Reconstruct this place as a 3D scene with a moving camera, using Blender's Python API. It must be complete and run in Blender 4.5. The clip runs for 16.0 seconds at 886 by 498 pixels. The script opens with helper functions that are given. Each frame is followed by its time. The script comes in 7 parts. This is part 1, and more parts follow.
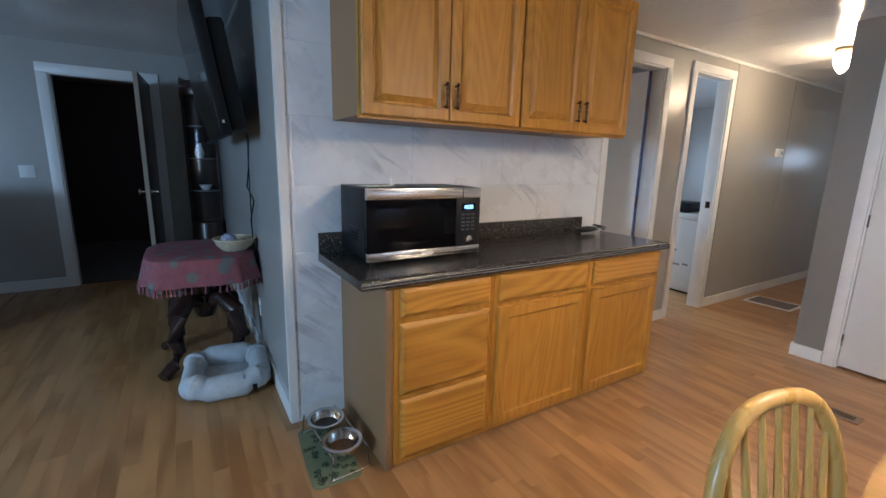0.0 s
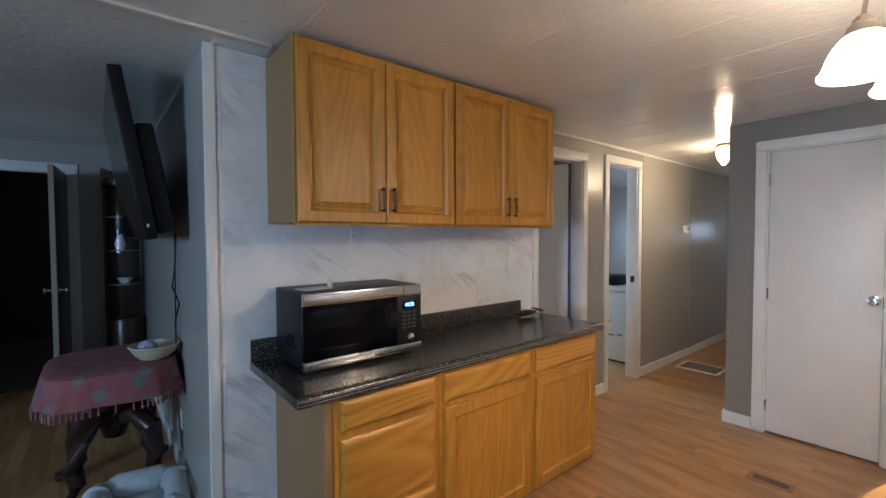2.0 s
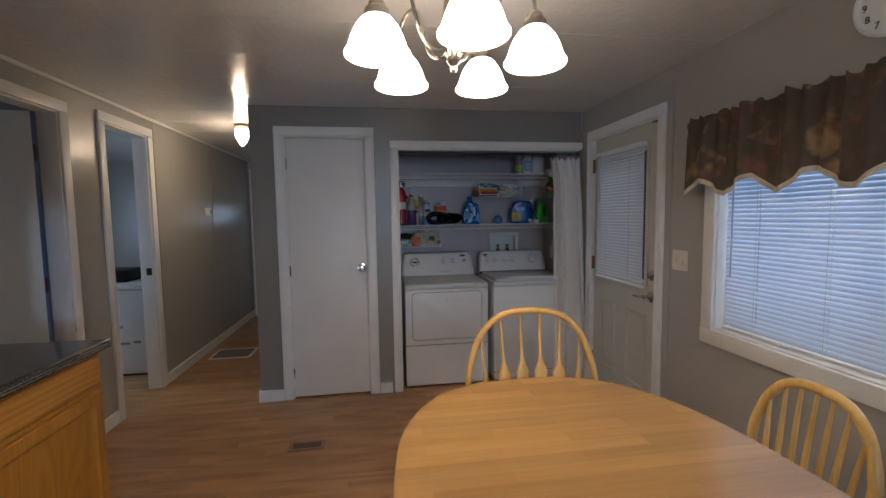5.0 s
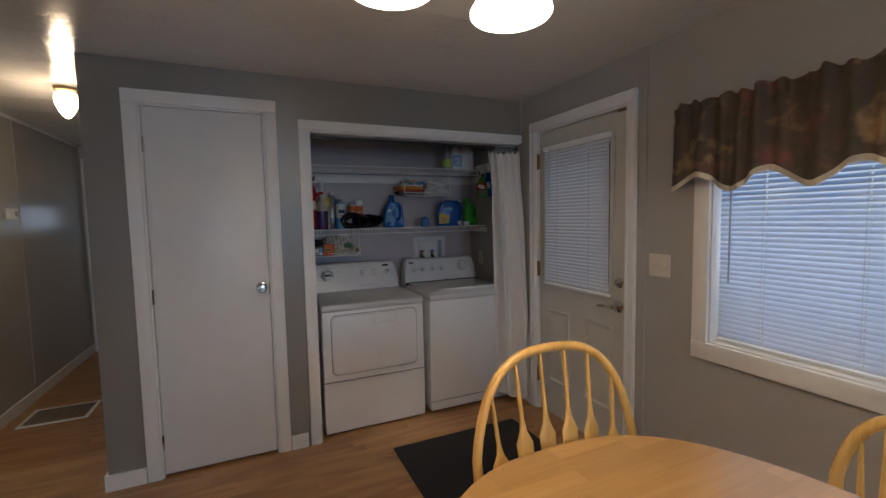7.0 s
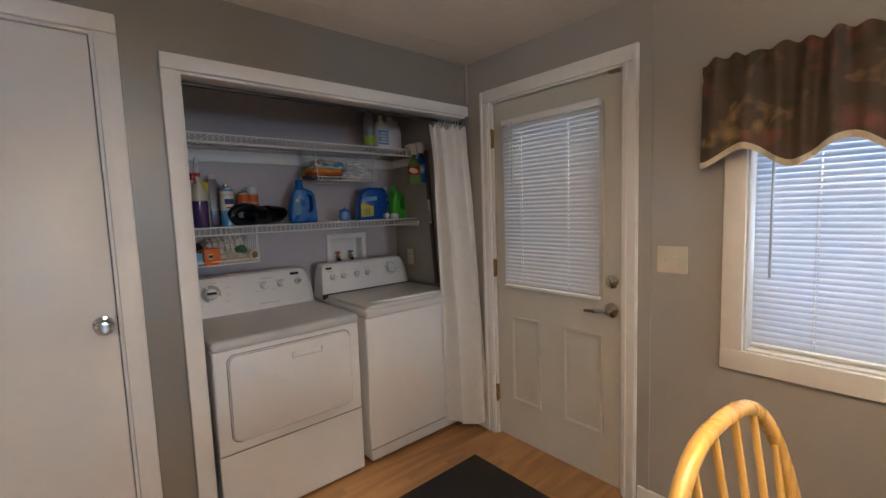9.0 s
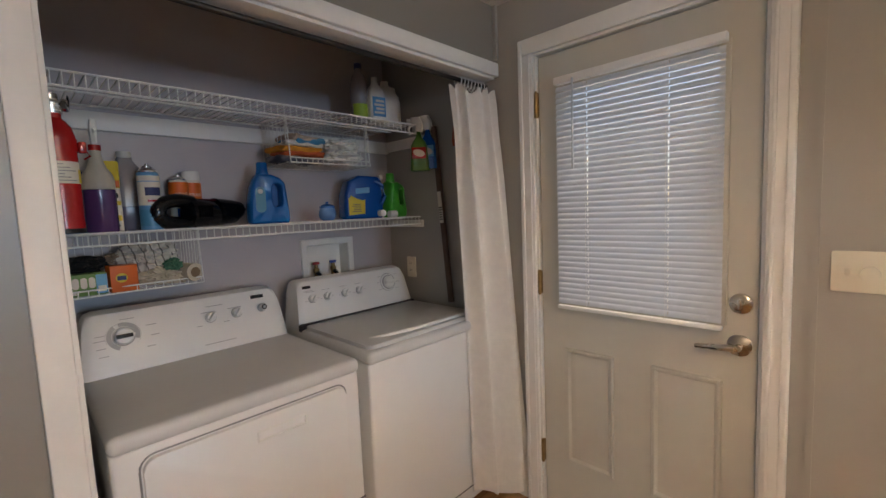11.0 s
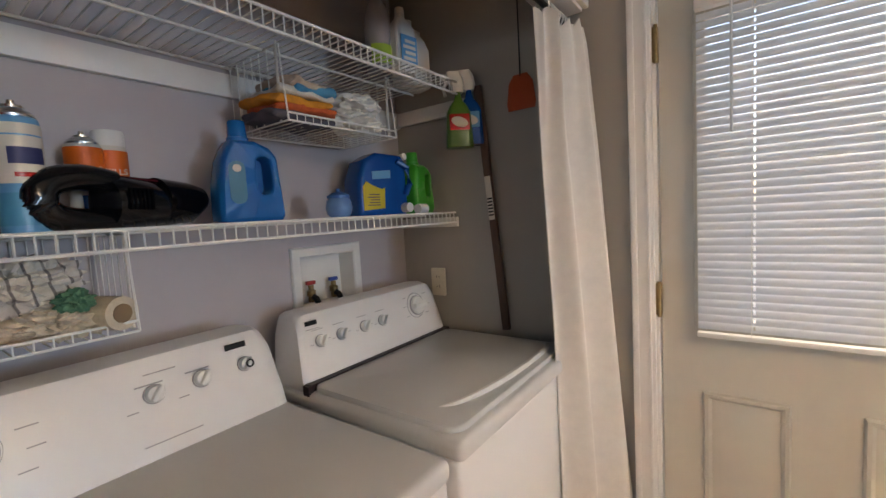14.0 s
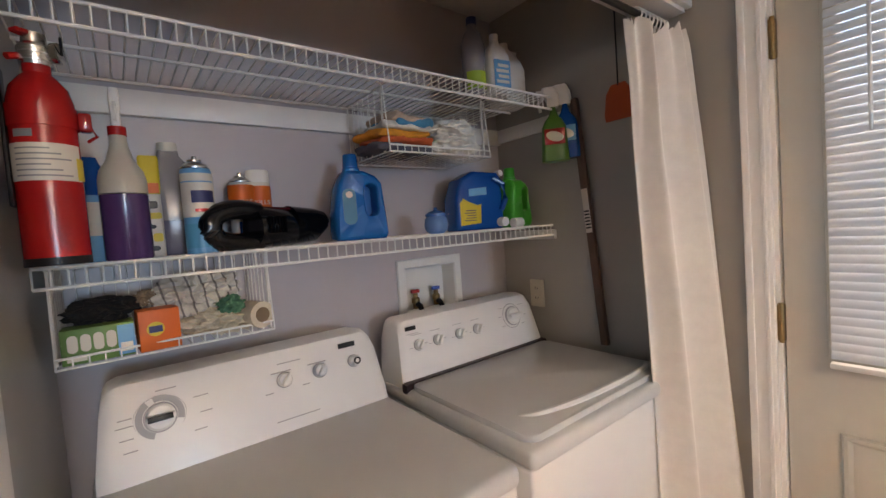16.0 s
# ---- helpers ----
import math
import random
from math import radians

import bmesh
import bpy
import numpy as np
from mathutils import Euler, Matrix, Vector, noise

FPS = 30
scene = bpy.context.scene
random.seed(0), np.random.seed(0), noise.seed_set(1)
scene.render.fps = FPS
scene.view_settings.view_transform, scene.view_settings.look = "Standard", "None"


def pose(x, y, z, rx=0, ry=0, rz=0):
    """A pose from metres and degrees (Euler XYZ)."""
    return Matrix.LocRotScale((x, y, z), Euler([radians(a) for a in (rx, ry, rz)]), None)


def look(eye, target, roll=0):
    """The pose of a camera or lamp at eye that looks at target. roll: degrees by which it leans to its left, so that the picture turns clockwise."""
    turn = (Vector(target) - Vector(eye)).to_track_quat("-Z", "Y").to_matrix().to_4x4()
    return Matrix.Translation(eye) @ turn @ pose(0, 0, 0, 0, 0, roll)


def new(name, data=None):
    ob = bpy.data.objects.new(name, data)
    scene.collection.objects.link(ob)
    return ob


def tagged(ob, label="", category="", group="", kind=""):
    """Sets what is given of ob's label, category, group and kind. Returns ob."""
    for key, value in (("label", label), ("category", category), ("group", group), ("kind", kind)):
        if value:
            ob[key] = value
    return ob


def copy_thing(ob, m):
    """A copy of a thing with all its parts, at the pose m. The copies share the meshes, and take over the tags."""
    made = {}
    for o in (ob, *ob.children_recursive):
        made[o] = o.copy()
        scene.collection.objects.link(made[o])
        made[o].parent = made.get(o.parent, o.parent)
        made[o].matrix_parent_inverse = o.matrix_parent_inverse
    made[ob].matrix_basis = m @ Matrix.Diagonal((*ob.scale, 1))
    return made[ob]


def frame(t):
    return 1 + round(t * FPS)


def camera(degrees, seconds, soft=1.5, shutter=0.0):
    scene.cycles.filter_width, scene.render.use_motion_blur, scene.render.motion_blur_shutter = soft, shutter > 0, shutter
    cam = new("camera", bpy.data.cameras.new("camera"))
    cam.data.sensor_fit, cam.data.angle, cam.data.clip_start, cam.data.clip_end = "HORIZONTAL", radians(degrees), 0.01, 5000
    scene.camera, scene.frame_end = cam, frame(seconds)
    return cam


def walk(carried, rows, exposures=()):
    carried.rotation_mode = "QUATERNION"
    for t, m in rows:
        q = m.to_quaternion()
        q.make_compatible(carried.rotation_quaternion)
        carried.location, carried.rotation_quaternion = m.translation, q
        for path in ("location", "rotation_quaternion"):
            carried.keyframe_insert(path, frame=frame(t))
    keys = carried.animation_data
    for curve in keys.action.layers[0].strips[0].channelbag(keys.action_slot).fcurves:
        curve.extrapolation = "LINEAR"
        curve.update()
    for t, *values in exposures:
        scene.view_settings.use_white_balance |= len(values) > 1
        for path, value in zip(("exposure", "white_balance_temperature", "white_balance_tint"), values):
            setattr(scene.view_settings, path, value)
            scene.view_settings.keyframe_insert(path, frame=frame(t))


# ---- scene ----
cam = camera(92.6, 16.0)
PATH = [
    (0, (0.147, -0.003, 1.29), (1.176, 1.666, 0.896), 1.4),
    (0.5, (0.152, -0.018, 1.38), (1.177, 1.682, 1.135), 1.7),
    (1, (0.152, -0.005, 1.413), (1.171, 1.712, 1.292), 1.7),
    (1.5, (0.151, -0.017, 1.421), (1.176, 1.699, 1.357), 0.8),
    (2, (0.162, -0.001, 1.42), (1.426, 1.547, 1.355), -0.2),
    (2.5, (0.158, 0.05, 1.409), (1.785, 1.21, 1.316), -1.5),
    (3, (0.133, 0.124, 1.387), (1.982, 0.878, 1.265), -1.6),
    (3.5, (0.176, 0.169, 1.379), (2.138, 0.531, 1.241), -1.1),
    (4, (0.24, 0.174, 1.38), (2.234, 0.232, 1.236), -0.7),
    (4.5, (0.312, 0.183, 1.382), (2.302, 0.069, 1.224), -0.6),
    (5, (0.511, 0.179, 1.399), (2.484, -0.112, 1.244), -0.8),
    (5.2, (0.583, 0.204, 1.405), (2.545, -0.147, 1.249), -1.0),
    (7.3, (1.292, 0.367, 1.385), (3.099, -0.477, 1.23), -1.1),
    (7.5, (1.375, 0.369, 1.38), (3.174, -0.49, 1.217), -1.1),
    (8, (1.582, 0.396, 1.37), (3.269, -0.666, 1.204), -1.2),
    (8.2, (1.667, 0.42, 1.387), (3.282, -0.745, 1.21), -1.8),
    (10.3, (2.392, 0.262, 1.335), (3.81, -1.137, 1.151), -1.9),
    (10.5, (2.482, 0.266, 1.34), (3.864, -1.168, 1.156), -1.9),
    (11, (2.659, 0.109, 1.345), (4.05, -1.316, 1.164), -2.4),
    (11.5, (2.804, 0.063, 1.334), (4.219, -1.339, 1.152), -2.5),
    (12, (2.988, 0.074, 1.332), (4.403, -1.329, 1.148), -3.5),
    (12.5, (3.106, 0.035, 1.321), (4.508, -1.377, 1.128), -3.9),
    (13, (3.234, -0.074, 1.326), (4.69, -1.433, 1.145), -4.0),
    (13.5, (3.316, -0.115, 1.311), (4.782, -1.466, 1.151), -4.0),
    (14, (3.402, -0.075, 1.312), (4.58, -1.684, 1.15), -3.3),
    (14.5, (3.417, -0.066, 1.318), (4.455, -1.767, 1.151), -3.7),
    (15, (3.391, -0.069, 1.334), (4.526, -1.709, 1.184), -4.3),
    (15.5, (3.336, -0.083, 1.345), (4.745, -1.497, 1.233), -4.8),
    (16, (3.28, -0.087, 1.34), (4.866, -1.302, 1.238), -4.2),
]
walk(cam, [(t, look(eye, target, roll)) for t, eye, target, roll in PATH],
     [(0, 1.34, 6200, 16), (1.0, 1.42, 6150, 16), (1.5, 1.38, 6300, 16), (2.5, 0.66, 6500, 16), (3.0, 0.32, 6550, 15), (3.5, 0.22, 6350, 15), (4.5, 0.17, 6050, 16), (5, 0.08, 6250, 16), (7.5, 0.04, 6850, 17), (8, 0.38, 7200, 18), (10.5, 0.94, 7450, 18), (11.5, 1.25, 7450, 18), (12.5, 1.30, 7500, 18), (14.0, 1.68, 7650, 18), (14.5, 1.53, 7900, 19), (15.5, 1.62, 7750, 20), (16, 1.76, 7750, 21)])

# ---- world and large lights ----
world = bpy.data.worlds.new("sky")
scene.world = world
world.use_nodes = True
wn = world.node_tree.nodes
sky = wn.new("ShaderNodeTexSky")
sky.sky_type, sky.sun_disc = "NISHITA", False
sky.sun_elevation, sky.sun_rotation = radians(38), radians(250)
world.node_tree.links.new(sky.outputs[0], wn["Background"].inputs[0])
wn["Background"].inputs[1].default_value = 0.15


def lamp(name, kind, m, energy, colour, **more):
    data = bpy.data.lights.new(name, kind)
    data.energy, data.color = energy, colour
    for key, value in more.items():
        if key == "size":
            data.size = value
        elif key == "size_y":
            data.shape, data.size_y = "RECTANGLE", value
        elif key == "angle":
            data.angle = value
        elif key == "radius":
            data.shadow_soft_size = value
    ob = new(name, data)
    ob.matrix_world = m
    return ob


DAY = (0.55, 0.77, 1.0)
lamp("sun", "SUN", look((-3, -6, 8), (0, 0, 0)), 1.2, (1.0, 0.95, 0.88), angle=radians(12))
lamp("window_light", "AREA", look((-3.85, 3.4, 1.35), (2, 2.6, 0.8)), 5, (0.30, 0.58, 1.0), size=1.5, size_y=1.1)
lamp("window_light", "AREA", look((-3.7, 0.0, 1.45), (1.2, 2.1, 1.0)), 46, (0.42, 0.70, 1.0), size=1.0, size_y=0.9)
lamp("window_light", "AREA", look((1.72, -1.56, 1.28), (1.72, 2, 1.0)), 4.2, DAY, size=1.3, size_y=0.9)
lamp("window_light", "AREA", look((3.24, -1.58, 1.385), (3.24, 2, 1.385)), 0.85, (0.72, 0.86, 1.0), size=0.5, size_y=0.82)
lamp("window_light", "AREA", look((4.3, 4.9, 1.4), (4.0, 2, 1.0)), 30, DAY, size=1.0, size_y=1.0)
lamp("window_light", "AREA", look((6.96, 1.58, 1.47), (2, 1.58, 1.47)), 0.45, DAY, size=0.26, size_y=0.22)
lamp("window_light", "AREA", look((2.0, 4.9, 1.4), (2.6, 2, 1.0)), 6, DAY, size=0.8, size_y=0.8)

# ---- materials ----
def mat(name, colour, rough=0.5, metal=0.0, var=0.12, scale=6.0, bump=0.0, bscale=120.0, stretch=(1, 1, 1), colour2=None,
        emit=0.0, per_object=0.0, coat=0.0, alpha=None, sharp=(0.3, 0.7), trans=0.0, rv=0.08, spec=0.5):
    m = bpy.data.materials.new(name)
    m.use_nodes = True
    n, l = m.node_tree.nodes, m.node_tree.links
    b = n["Principled BSDF"]
    tc = n.new("ShaderNodeTexCoord")
    mp = n.new("ShaderNodeMapping")
    mp.inputs["Scale"].default_value = stretch
    l.new(tc.outputs["Object"], mp.inputs[0])
    nz = n.new("ShaderNodeTexNoise")
    nz.inputs["Scale"].default_value, nz.inputs["Detail"].default_value = scale, 6
    nz.inputs["Roughness"].default_value = 0.65
    l.new(mp.outputs[0], nz.inputs["Vector"])
    rp = n.new("ShaderNodeValToRGB")
    c = Vector(colour)
    c2 = Vector(colour2) if colour2 else c * (1 - var)
    c1 = c if colour2 else c * (1 + var * 0.5)
    rp.color_ramp.elements[0].position, rp.color_ramp.elements[1].position = sharp
    rp.color_ramp.elements[0].color, rp.color_ramp.elements[1].color = (*c2, 1), (*c1, 1)
    l.new(nz.outputs[0], rp.inputs[0])
    out = rp.outputs[0]
    if per_object:
        oi = n.new("ShaderNodeObjectInfo")
        hs = n.new("ShaderNodeHueSaturation")
        mr = n.new("ShaderNodeMapRange")
        mr.inputs["To Min"].default_value, mr.inputs["To Max"].default_value = 1 - per_object, 1 + per_object
        l.new(oi.outputs["Random"], mr.inputs[0])
        l.new(mr.outputs[0], hs.inputs["Value"])
        l.new(out, hs.inputs["Color"])
        out = hs.outputs[0]
    l.new(out, b.inputs["Base Color"])
    b.inputs["Metallic"].default_value = metal
    rr = n.new("ShaderNodeMapRange")
    rr.inputs["To Min"].default_value, rr.inputs["To Max"].default_value = max(0.02, rough - rv), min(1, rough + rv)
    l.new(nz.outputs[0], rr.inputs[0])
    l.new(rr.outputs[0], b.inputs["Roughness"])
    b.inputs["Specular IOR Level"].default_value = spec
    if coat:
        b.inputs["Coat Weight"].default_value, b.inputs["Coat Roughness"].default_value = coat, 0.12
    if trans:
        b.inputs["Transmission Weight"].default_value = trans
    if alpha is not None:
        b.inputs["Alpha"].default_value = alpha
    if emit:
        b.inputs["Emission Strength"].default_value = emit
        b.inputs["Emission Color"].default_value = (*colour, 1)
    if bump:
        n2 = n.new("ShaderNodeTexNoise")
        n2.inputs["Scale"].default_value, n2.inputs["Detail"].default_value = bscale, 4
        l.new(mp.outputs[0], n2.inputs["Vector"])
        bp = n.new("ShaderNodeBump")
        bp.inputs["Strength"].default_value, bp.inputs["Distance"].default_value = bump, 0.004
        l.new(n2.outputs[0], bp.inputs["Height"])
        l.new(bp.outputs[0], b.inputs["Normal"])
    return m


def wood(name, light, dark, along, rough=0.35, per_object=0.05, coat=0.0, ring=14.0, rings=0.5):
    """Wood with long fibres and broad cathedral figure along one axis (0, 1, 2)."""
    s = [26.0, 26.0, 26.0]
    s[along] = 1.1
    m = mat(name, light, rough, colour2=dark, scale=1.0, stretch=s, per_object=per_object, coat=coat, sharp=(0.32, 0.62), bump=0.06, bscale=5)
    n, l = m.node_tree.nodes, m.node_tree.links
    tc = next(q for q in n if q.bl_idname == "ShaderNodeTexCoord")
    rp = next(q for q in n if q.bl_idname == "ShaderNodeValToRGB")
    oi = n.new("ShaderNodeObjectInfo")
    mp = n.new("ShaderNodeMapping")
    s2 = [1.0, 1.0, 1.0]
    s2[along] = 0.16
    mp.inputs["Scale"].default_value = s2
    add = n.new("ShaderNodeVectorMath")
    sc = n.new("ShaderNodeVectorMath")
    sc.operation = "SCALE"
    sc.inputs["Scale"].default_value = 7.0
    cmb = n.new("ShaderNodeCombineXYZ")
    for k in range(3):
        l.new(oi.outputs["Random"], cmb.inputs[k])
    l.new(cmb.outputs[0], sc.inputs[0])
    l.new(tc.outputs["Object"], mp.inputs[0])
    l.new(mp.outputs[0], add.inputs[0])
    l.new(sc.outputs[0], add.inputs[1])
    wv = n.new("ShaderNodeTexNoise")
    wv.inputs["Scale"].default_value, wv.inputs["Detail"].default_value = 3.0, 1
    l.new(add.outputs[0], wv.inputs["Vector"])
    mu = n.new("ShaderNodeMath")
    mu.operation = "MULTIPLY"
    mu.inputs[1].default_value = ring
    l.new(wv.outputs[0], mu.inputs[0])
    fr = n.new("ShaderNodeMath")
    fr.operation = "PINGPONG"
    fr.inputs[1].default_value = 1.0
    l.new(mu.outputs[0], fr.inputs[0])
    old = [k for k in l if k.to_node == rp][0].from_socket
    mx = n.new("ShaderNodeMix")
    mx.inputs[0].default_value = 0.3 * rings
    l.new(old, mx.inputs[2])
    l.new(fr.outputs[0], mx.inputs[3])
    l.new(mx.outputs[0], rp.inputs[0])
    return m


def marble(name):
    m = mat(name, (0.79, 0.80, 0.81), 0.28, var=0.08, scale=2.5, per_object=0.03)
    n, l = m.node_tree.nodes, m.node_tree.links
    b = n["Principled BSDF"]
    tc = next(q for q in n if q.bl_idname == "ShaderNodeTexCoord")
    oi = n.new("ShaderNodeObjectInfo")
    add = n.new("ShaderNodeVectorMath")
    mul = n.new("ShaderNodeMath")
    mul.operation = "MULTIPLY"
    mul.inputs[1].default_value = 9.0
    l.new(oi.outputs["Random"], mul.inputs[0])
    l.new(tc.outputs["Object"], add.inputs[0])
    l.new(mul.outputs[0], add.inputs[1])
    turn = n.new("ShaderNodeMapping")
    turn.inputs["Rotation"].default_value = (0, radians(-36), 0)
    l.new(add.outputs[0], turn.inputs[0])
    mp = n.new("ShaderNodeMapping")
    mp.inputs["Scale"].default_value = (0.8, 1, 3.6)
    l.new(turn.outputs[0], mp.inputs[0])
    nz = n.new("ShaderNodeTexNoise")
    nz.inputs["Scale"].default_value, nz.inputs["Detail"].default_value, nz.inputs["Distortion"].default_value = 2.0, 8, 0.9
    l.new(mp.outputs[0], nz.inputs["Vector"])
    r2 = n.new("ShaderNodeValToRGB")
    e = r2.color_ramp.elements
    e[0].position, e[0].color = 0.455, (0, 0, 0, 1)
    e[1].position, e[1].color = 0.50, (1, 1, 1, 1)
    k = e.new(0.57)
    k.color = (0, 0, 0, 1)
    l.new(nz.outputs[0], r2.inputs[0])
    big = n.new("ShaderNodeTexNoise")
    big.inputs["Scale"].default_value = 3.1
    l.new(add.outputs[0], big.inputs["Vector"])
    gate = n.new("ShaderNodeMapRange")
    gate.inputs["From Min"].default_value, gate.inputs["From Max"].default_value = 0.48, 0.66
    gate.inputs["To Max"].default_value = 0.62
    l.new(big.outputs[0], gate.inputs[0])
    mm = n.new("ShaderNodeMath")
    mm.operation = "MULTIPLY"
    l.new(r2.outputs[0], mm.inputs[0])
    l.new(gate.outputs[0], mm.inputs[1])
    mx = n.new("ShaderNodeMix")
    mx.data_type = "RGBA"
    old = [k for k in l if k.to_socket == b.inputs["Base Color"]][0].from_socket
    l.new(mm.outputs[0], mx.inputs[0])
    l.new(old, mx.inputs[6])
    mx.inputs[7].default_value = (0.36, 0.37, 0.41, 1)
    l.new(mx.outputs[2], b.inputs["Base Color"])
    return m


def speckle(name, base, dots, scale, rough, amount=0.62):
    m = mat(name, base, rough, var=0.25, scale=30)
    n, l = m.node_tree.nodes, m.node_tree.links
    b = n["Principled BSDF"]
    tc = next(q for q in n if q.bl_idname == "ShaderNodeTexCoord")
    nz = n.new("ShaderNodeTexNoise")
    nz.inputs["Scale"].default_value, nz.inputs["Detail"].default_value = scale, 3
    l.new(tc.outputs["Object"], nz.inputs["Vector"])
    r = n.new("ShaderNodeValToRGB")
    r.color_ramp.elements[0].position, r.color_ramp.elements[1].position = amount, amount + 0.06
    l.new(nz.outputs[0], r.inputs[0])
    mx = n.new("ShaderNodeMix")
    mx.data_type = "RGBA"
    old = [k for k in l if k.to_socket == b.inputs["Base Color"]][0].from_socket
    l.new(r.outputs[0], mx.inputs[0])
    l.new(old, mx.inputs[6])
    mx.inputs[7].default_value = (*dots, 1)
    l.new(mx.outputs[2], b.inputs["Base Color"])
    return m


PAINT = mat("wall_paint", (0.365, 0.350, 0.322), 0.30, var=0.06, scale=1.3, bump=0.04, bscale=60, rv=0.015)
# Alcove back wall: lighter and more lavender than PAINT.
LAVENDER = mat("lavender_grey_wall", (0.455, 0.430, 0.450), 0.34, var=0.06, scale=1.3, bump=0.04, bscale=60, rv=0.02)
# Closet front wall: much like PAINT, about a third darker.
TAUPE = mat("taupe_wall", (0.245, 0.230, 0.203), 0.32, var=0.06, scale=1.3, bump=0.04, bscale=60, rv=0.02)
WHITE = mat("white_trim_paint", (0.78, 0.77, 0.74), 0.38, var=0.05, scale=9, bump=0.02, bscale=40)
CREAM = mat("cream_door_paint", (0.53, 0.505, 0.435), 0.4, var=0.05, scale=5)
DOORW = mat("white_door_paint", (0.74, 0.73, 0.70), 0.36, var=0.04, scale=4)
CEIL = mat("ceiling_paint", (0.70, 0.69, 0.67), 0.15, var=0.05, scale=2, bump=0.75, bscale=27, rv=0.03)
OAK = wood("oak_floor", (0.41, 0.222, 0.092), (0.305, 0.152, 0.057), 1, rough=0.30, per_object=0.11, ring=14, rings=1.5)
CAB = wood("honey_oak_upright", (0.51, 0.240, 0.034), (0.385, 0.163, 0.020), 2, rough=0.42, ring=52, rings=0.55)
CABX = wood("honey_oak_level", (0.53, 0.258, 0.040), (0.37, 0.158, 0.021), 0, rough=0.42, ring=40, rings=1.0)
TAN = mat("cabinet_side_laminate", (0.30, 0.165, 0.075), 0.5, var=0.08, scale=5)
DARKW = mat("dark_mahogany", (0.035, 0.016, 0.011), 0.3, var=0.4, scale=14)
DDOOR = mat("dark_brown_door", (0.045, 0.028, 0.022), 0.35, var=0.2, scale=9)
PINE = wood("pale_rubberwood", (0.64, 0.42, 0.185), (0.54, 0.33, 0.13), 0, rough=0.28, per_object=0.07, ring=6, rings=0.3)
CHAIRW = wood("golden_chair_wood", (0.69, 0.43, 0.130), (0.64, 0.38, 0.108), 2, rough=0.28, ring=6, rings=0.3)
COUNTER = speckle("dark_speckled_laminate", (0.034, 0.031, 0.028), (0.26, 0.24, 0.20), 120, 0.19, 0.585)
MARBLE = marble("marble_tile")
BLACK = mat("black_plastic", (0.007, 0.007, 0.008), 0.42, spec=0.3, var=0.2)
GLOSS = mat("black_glass", (0.004, 0.004, 0.005), 0.06, var=0.1, spec=0.13, rv=0.02)
STEEL = mat("brushed_steel", (0.72, 0.70, 0.67), 0.26, 1.0, var=0.1, scale=3, stretch=(1, 1, 60))
CHROME = mat("polished_steel", (0.66, 0.65, 0.63), 0.14, 1.0, var=0.05)
NICKEL = mat("satin_nickel", (0.46, 0.42, 0.36), 0.28, 1.0, var=0.1)
BRASS = mat("aged_brass", (0.30, 0.20, 0.09), 0.35, 1.0, var=0.3, scale=40)
BRONZE = mat("antique_bronze", (0.10, 0.055, 0.03), 0.32, 1.0, var=0.4, scale=60)
# Machine decks and lid: greyer than the ENAMEL cabinets.
DECK = mat("greyer_white_top", (0.56, 0.57, 0.575), 0.32, var=0.04, scale=3, coat=0.1)
ENAMEL = mat("white_enamel", (0.74, 0.74, 0.735), 0.38, var=0.03, scale=3, coat=0.08)
PLASTW = mat("white_plastic", (0.74, 0.74, 0.72), 0.4, var=0.04)
IVORY = mat("ivory_plastic", (0.66, 0.62, 0.52), 0.4, var=0.04)
WIRE = mat("white_coated_wire", (0.80, 0.80, 0.78), 0.35, var=0.04)
SLAT = mat("white_blind_slat", (0.80, 0.81, 0.82), 0.5, var=0.03)
GREYP = mat("grey_print", (0.25, 0.25, 0.26), 0.5, var=0.1)
DARKGAP = mat("dark_gap", (0.02, 0.018, 0.018), 0.7)


def glow(name, colour, strength):
    m = bpy.data.materials.new(name)
    m.use_nodes = True
    b = m.node_tree.nodes["Principled BSDF"]
    b.inputs["Base Color"].default_value = (0.8, 0.8, 0.8, 1)
    b.inputs["Emission Color"].default_value = (*colour, 1)
    b.inputs["Emission Strength"].default_value = strength
    return m


GLASS = bpy.data.materials.new("window_glass")
GLASS.use_nodes = True
_n, _l = GLASS.node_tree.nodes, GLASS.node_tree.links
_g = _n.new("ShaderNodeBsdfTransparent")
_s = _n.new("ShaderNodeBsdfGlossy")
_s.inputs["Roughness"].default_value = 0.02
_f = _n.new("ShaderNodeFresnel")
_m = _n.new("ShaderNodeMixShader")
_l.new(_f.outputs[0], _m.inputs[0])
_l.new(_g.outputs[0], _m.inputs[1])
_l.new(_s.outputs[0], _m.inputs[2])
_l.new(_m.outputs[0], _n["Material Output"].inputs[0])


# ---- building helpers ----
def thing(name, x, y, z, label, category, rz=0.0, group="", kind="", rx=0.0, ry=0.0):
    ob = new(name)
    ob.empty_display_size = 0.05
    ob.matrix_basis = pose(x, y, z, rx, ry, rz)
    return tagged(ob, label, category, group, kind)


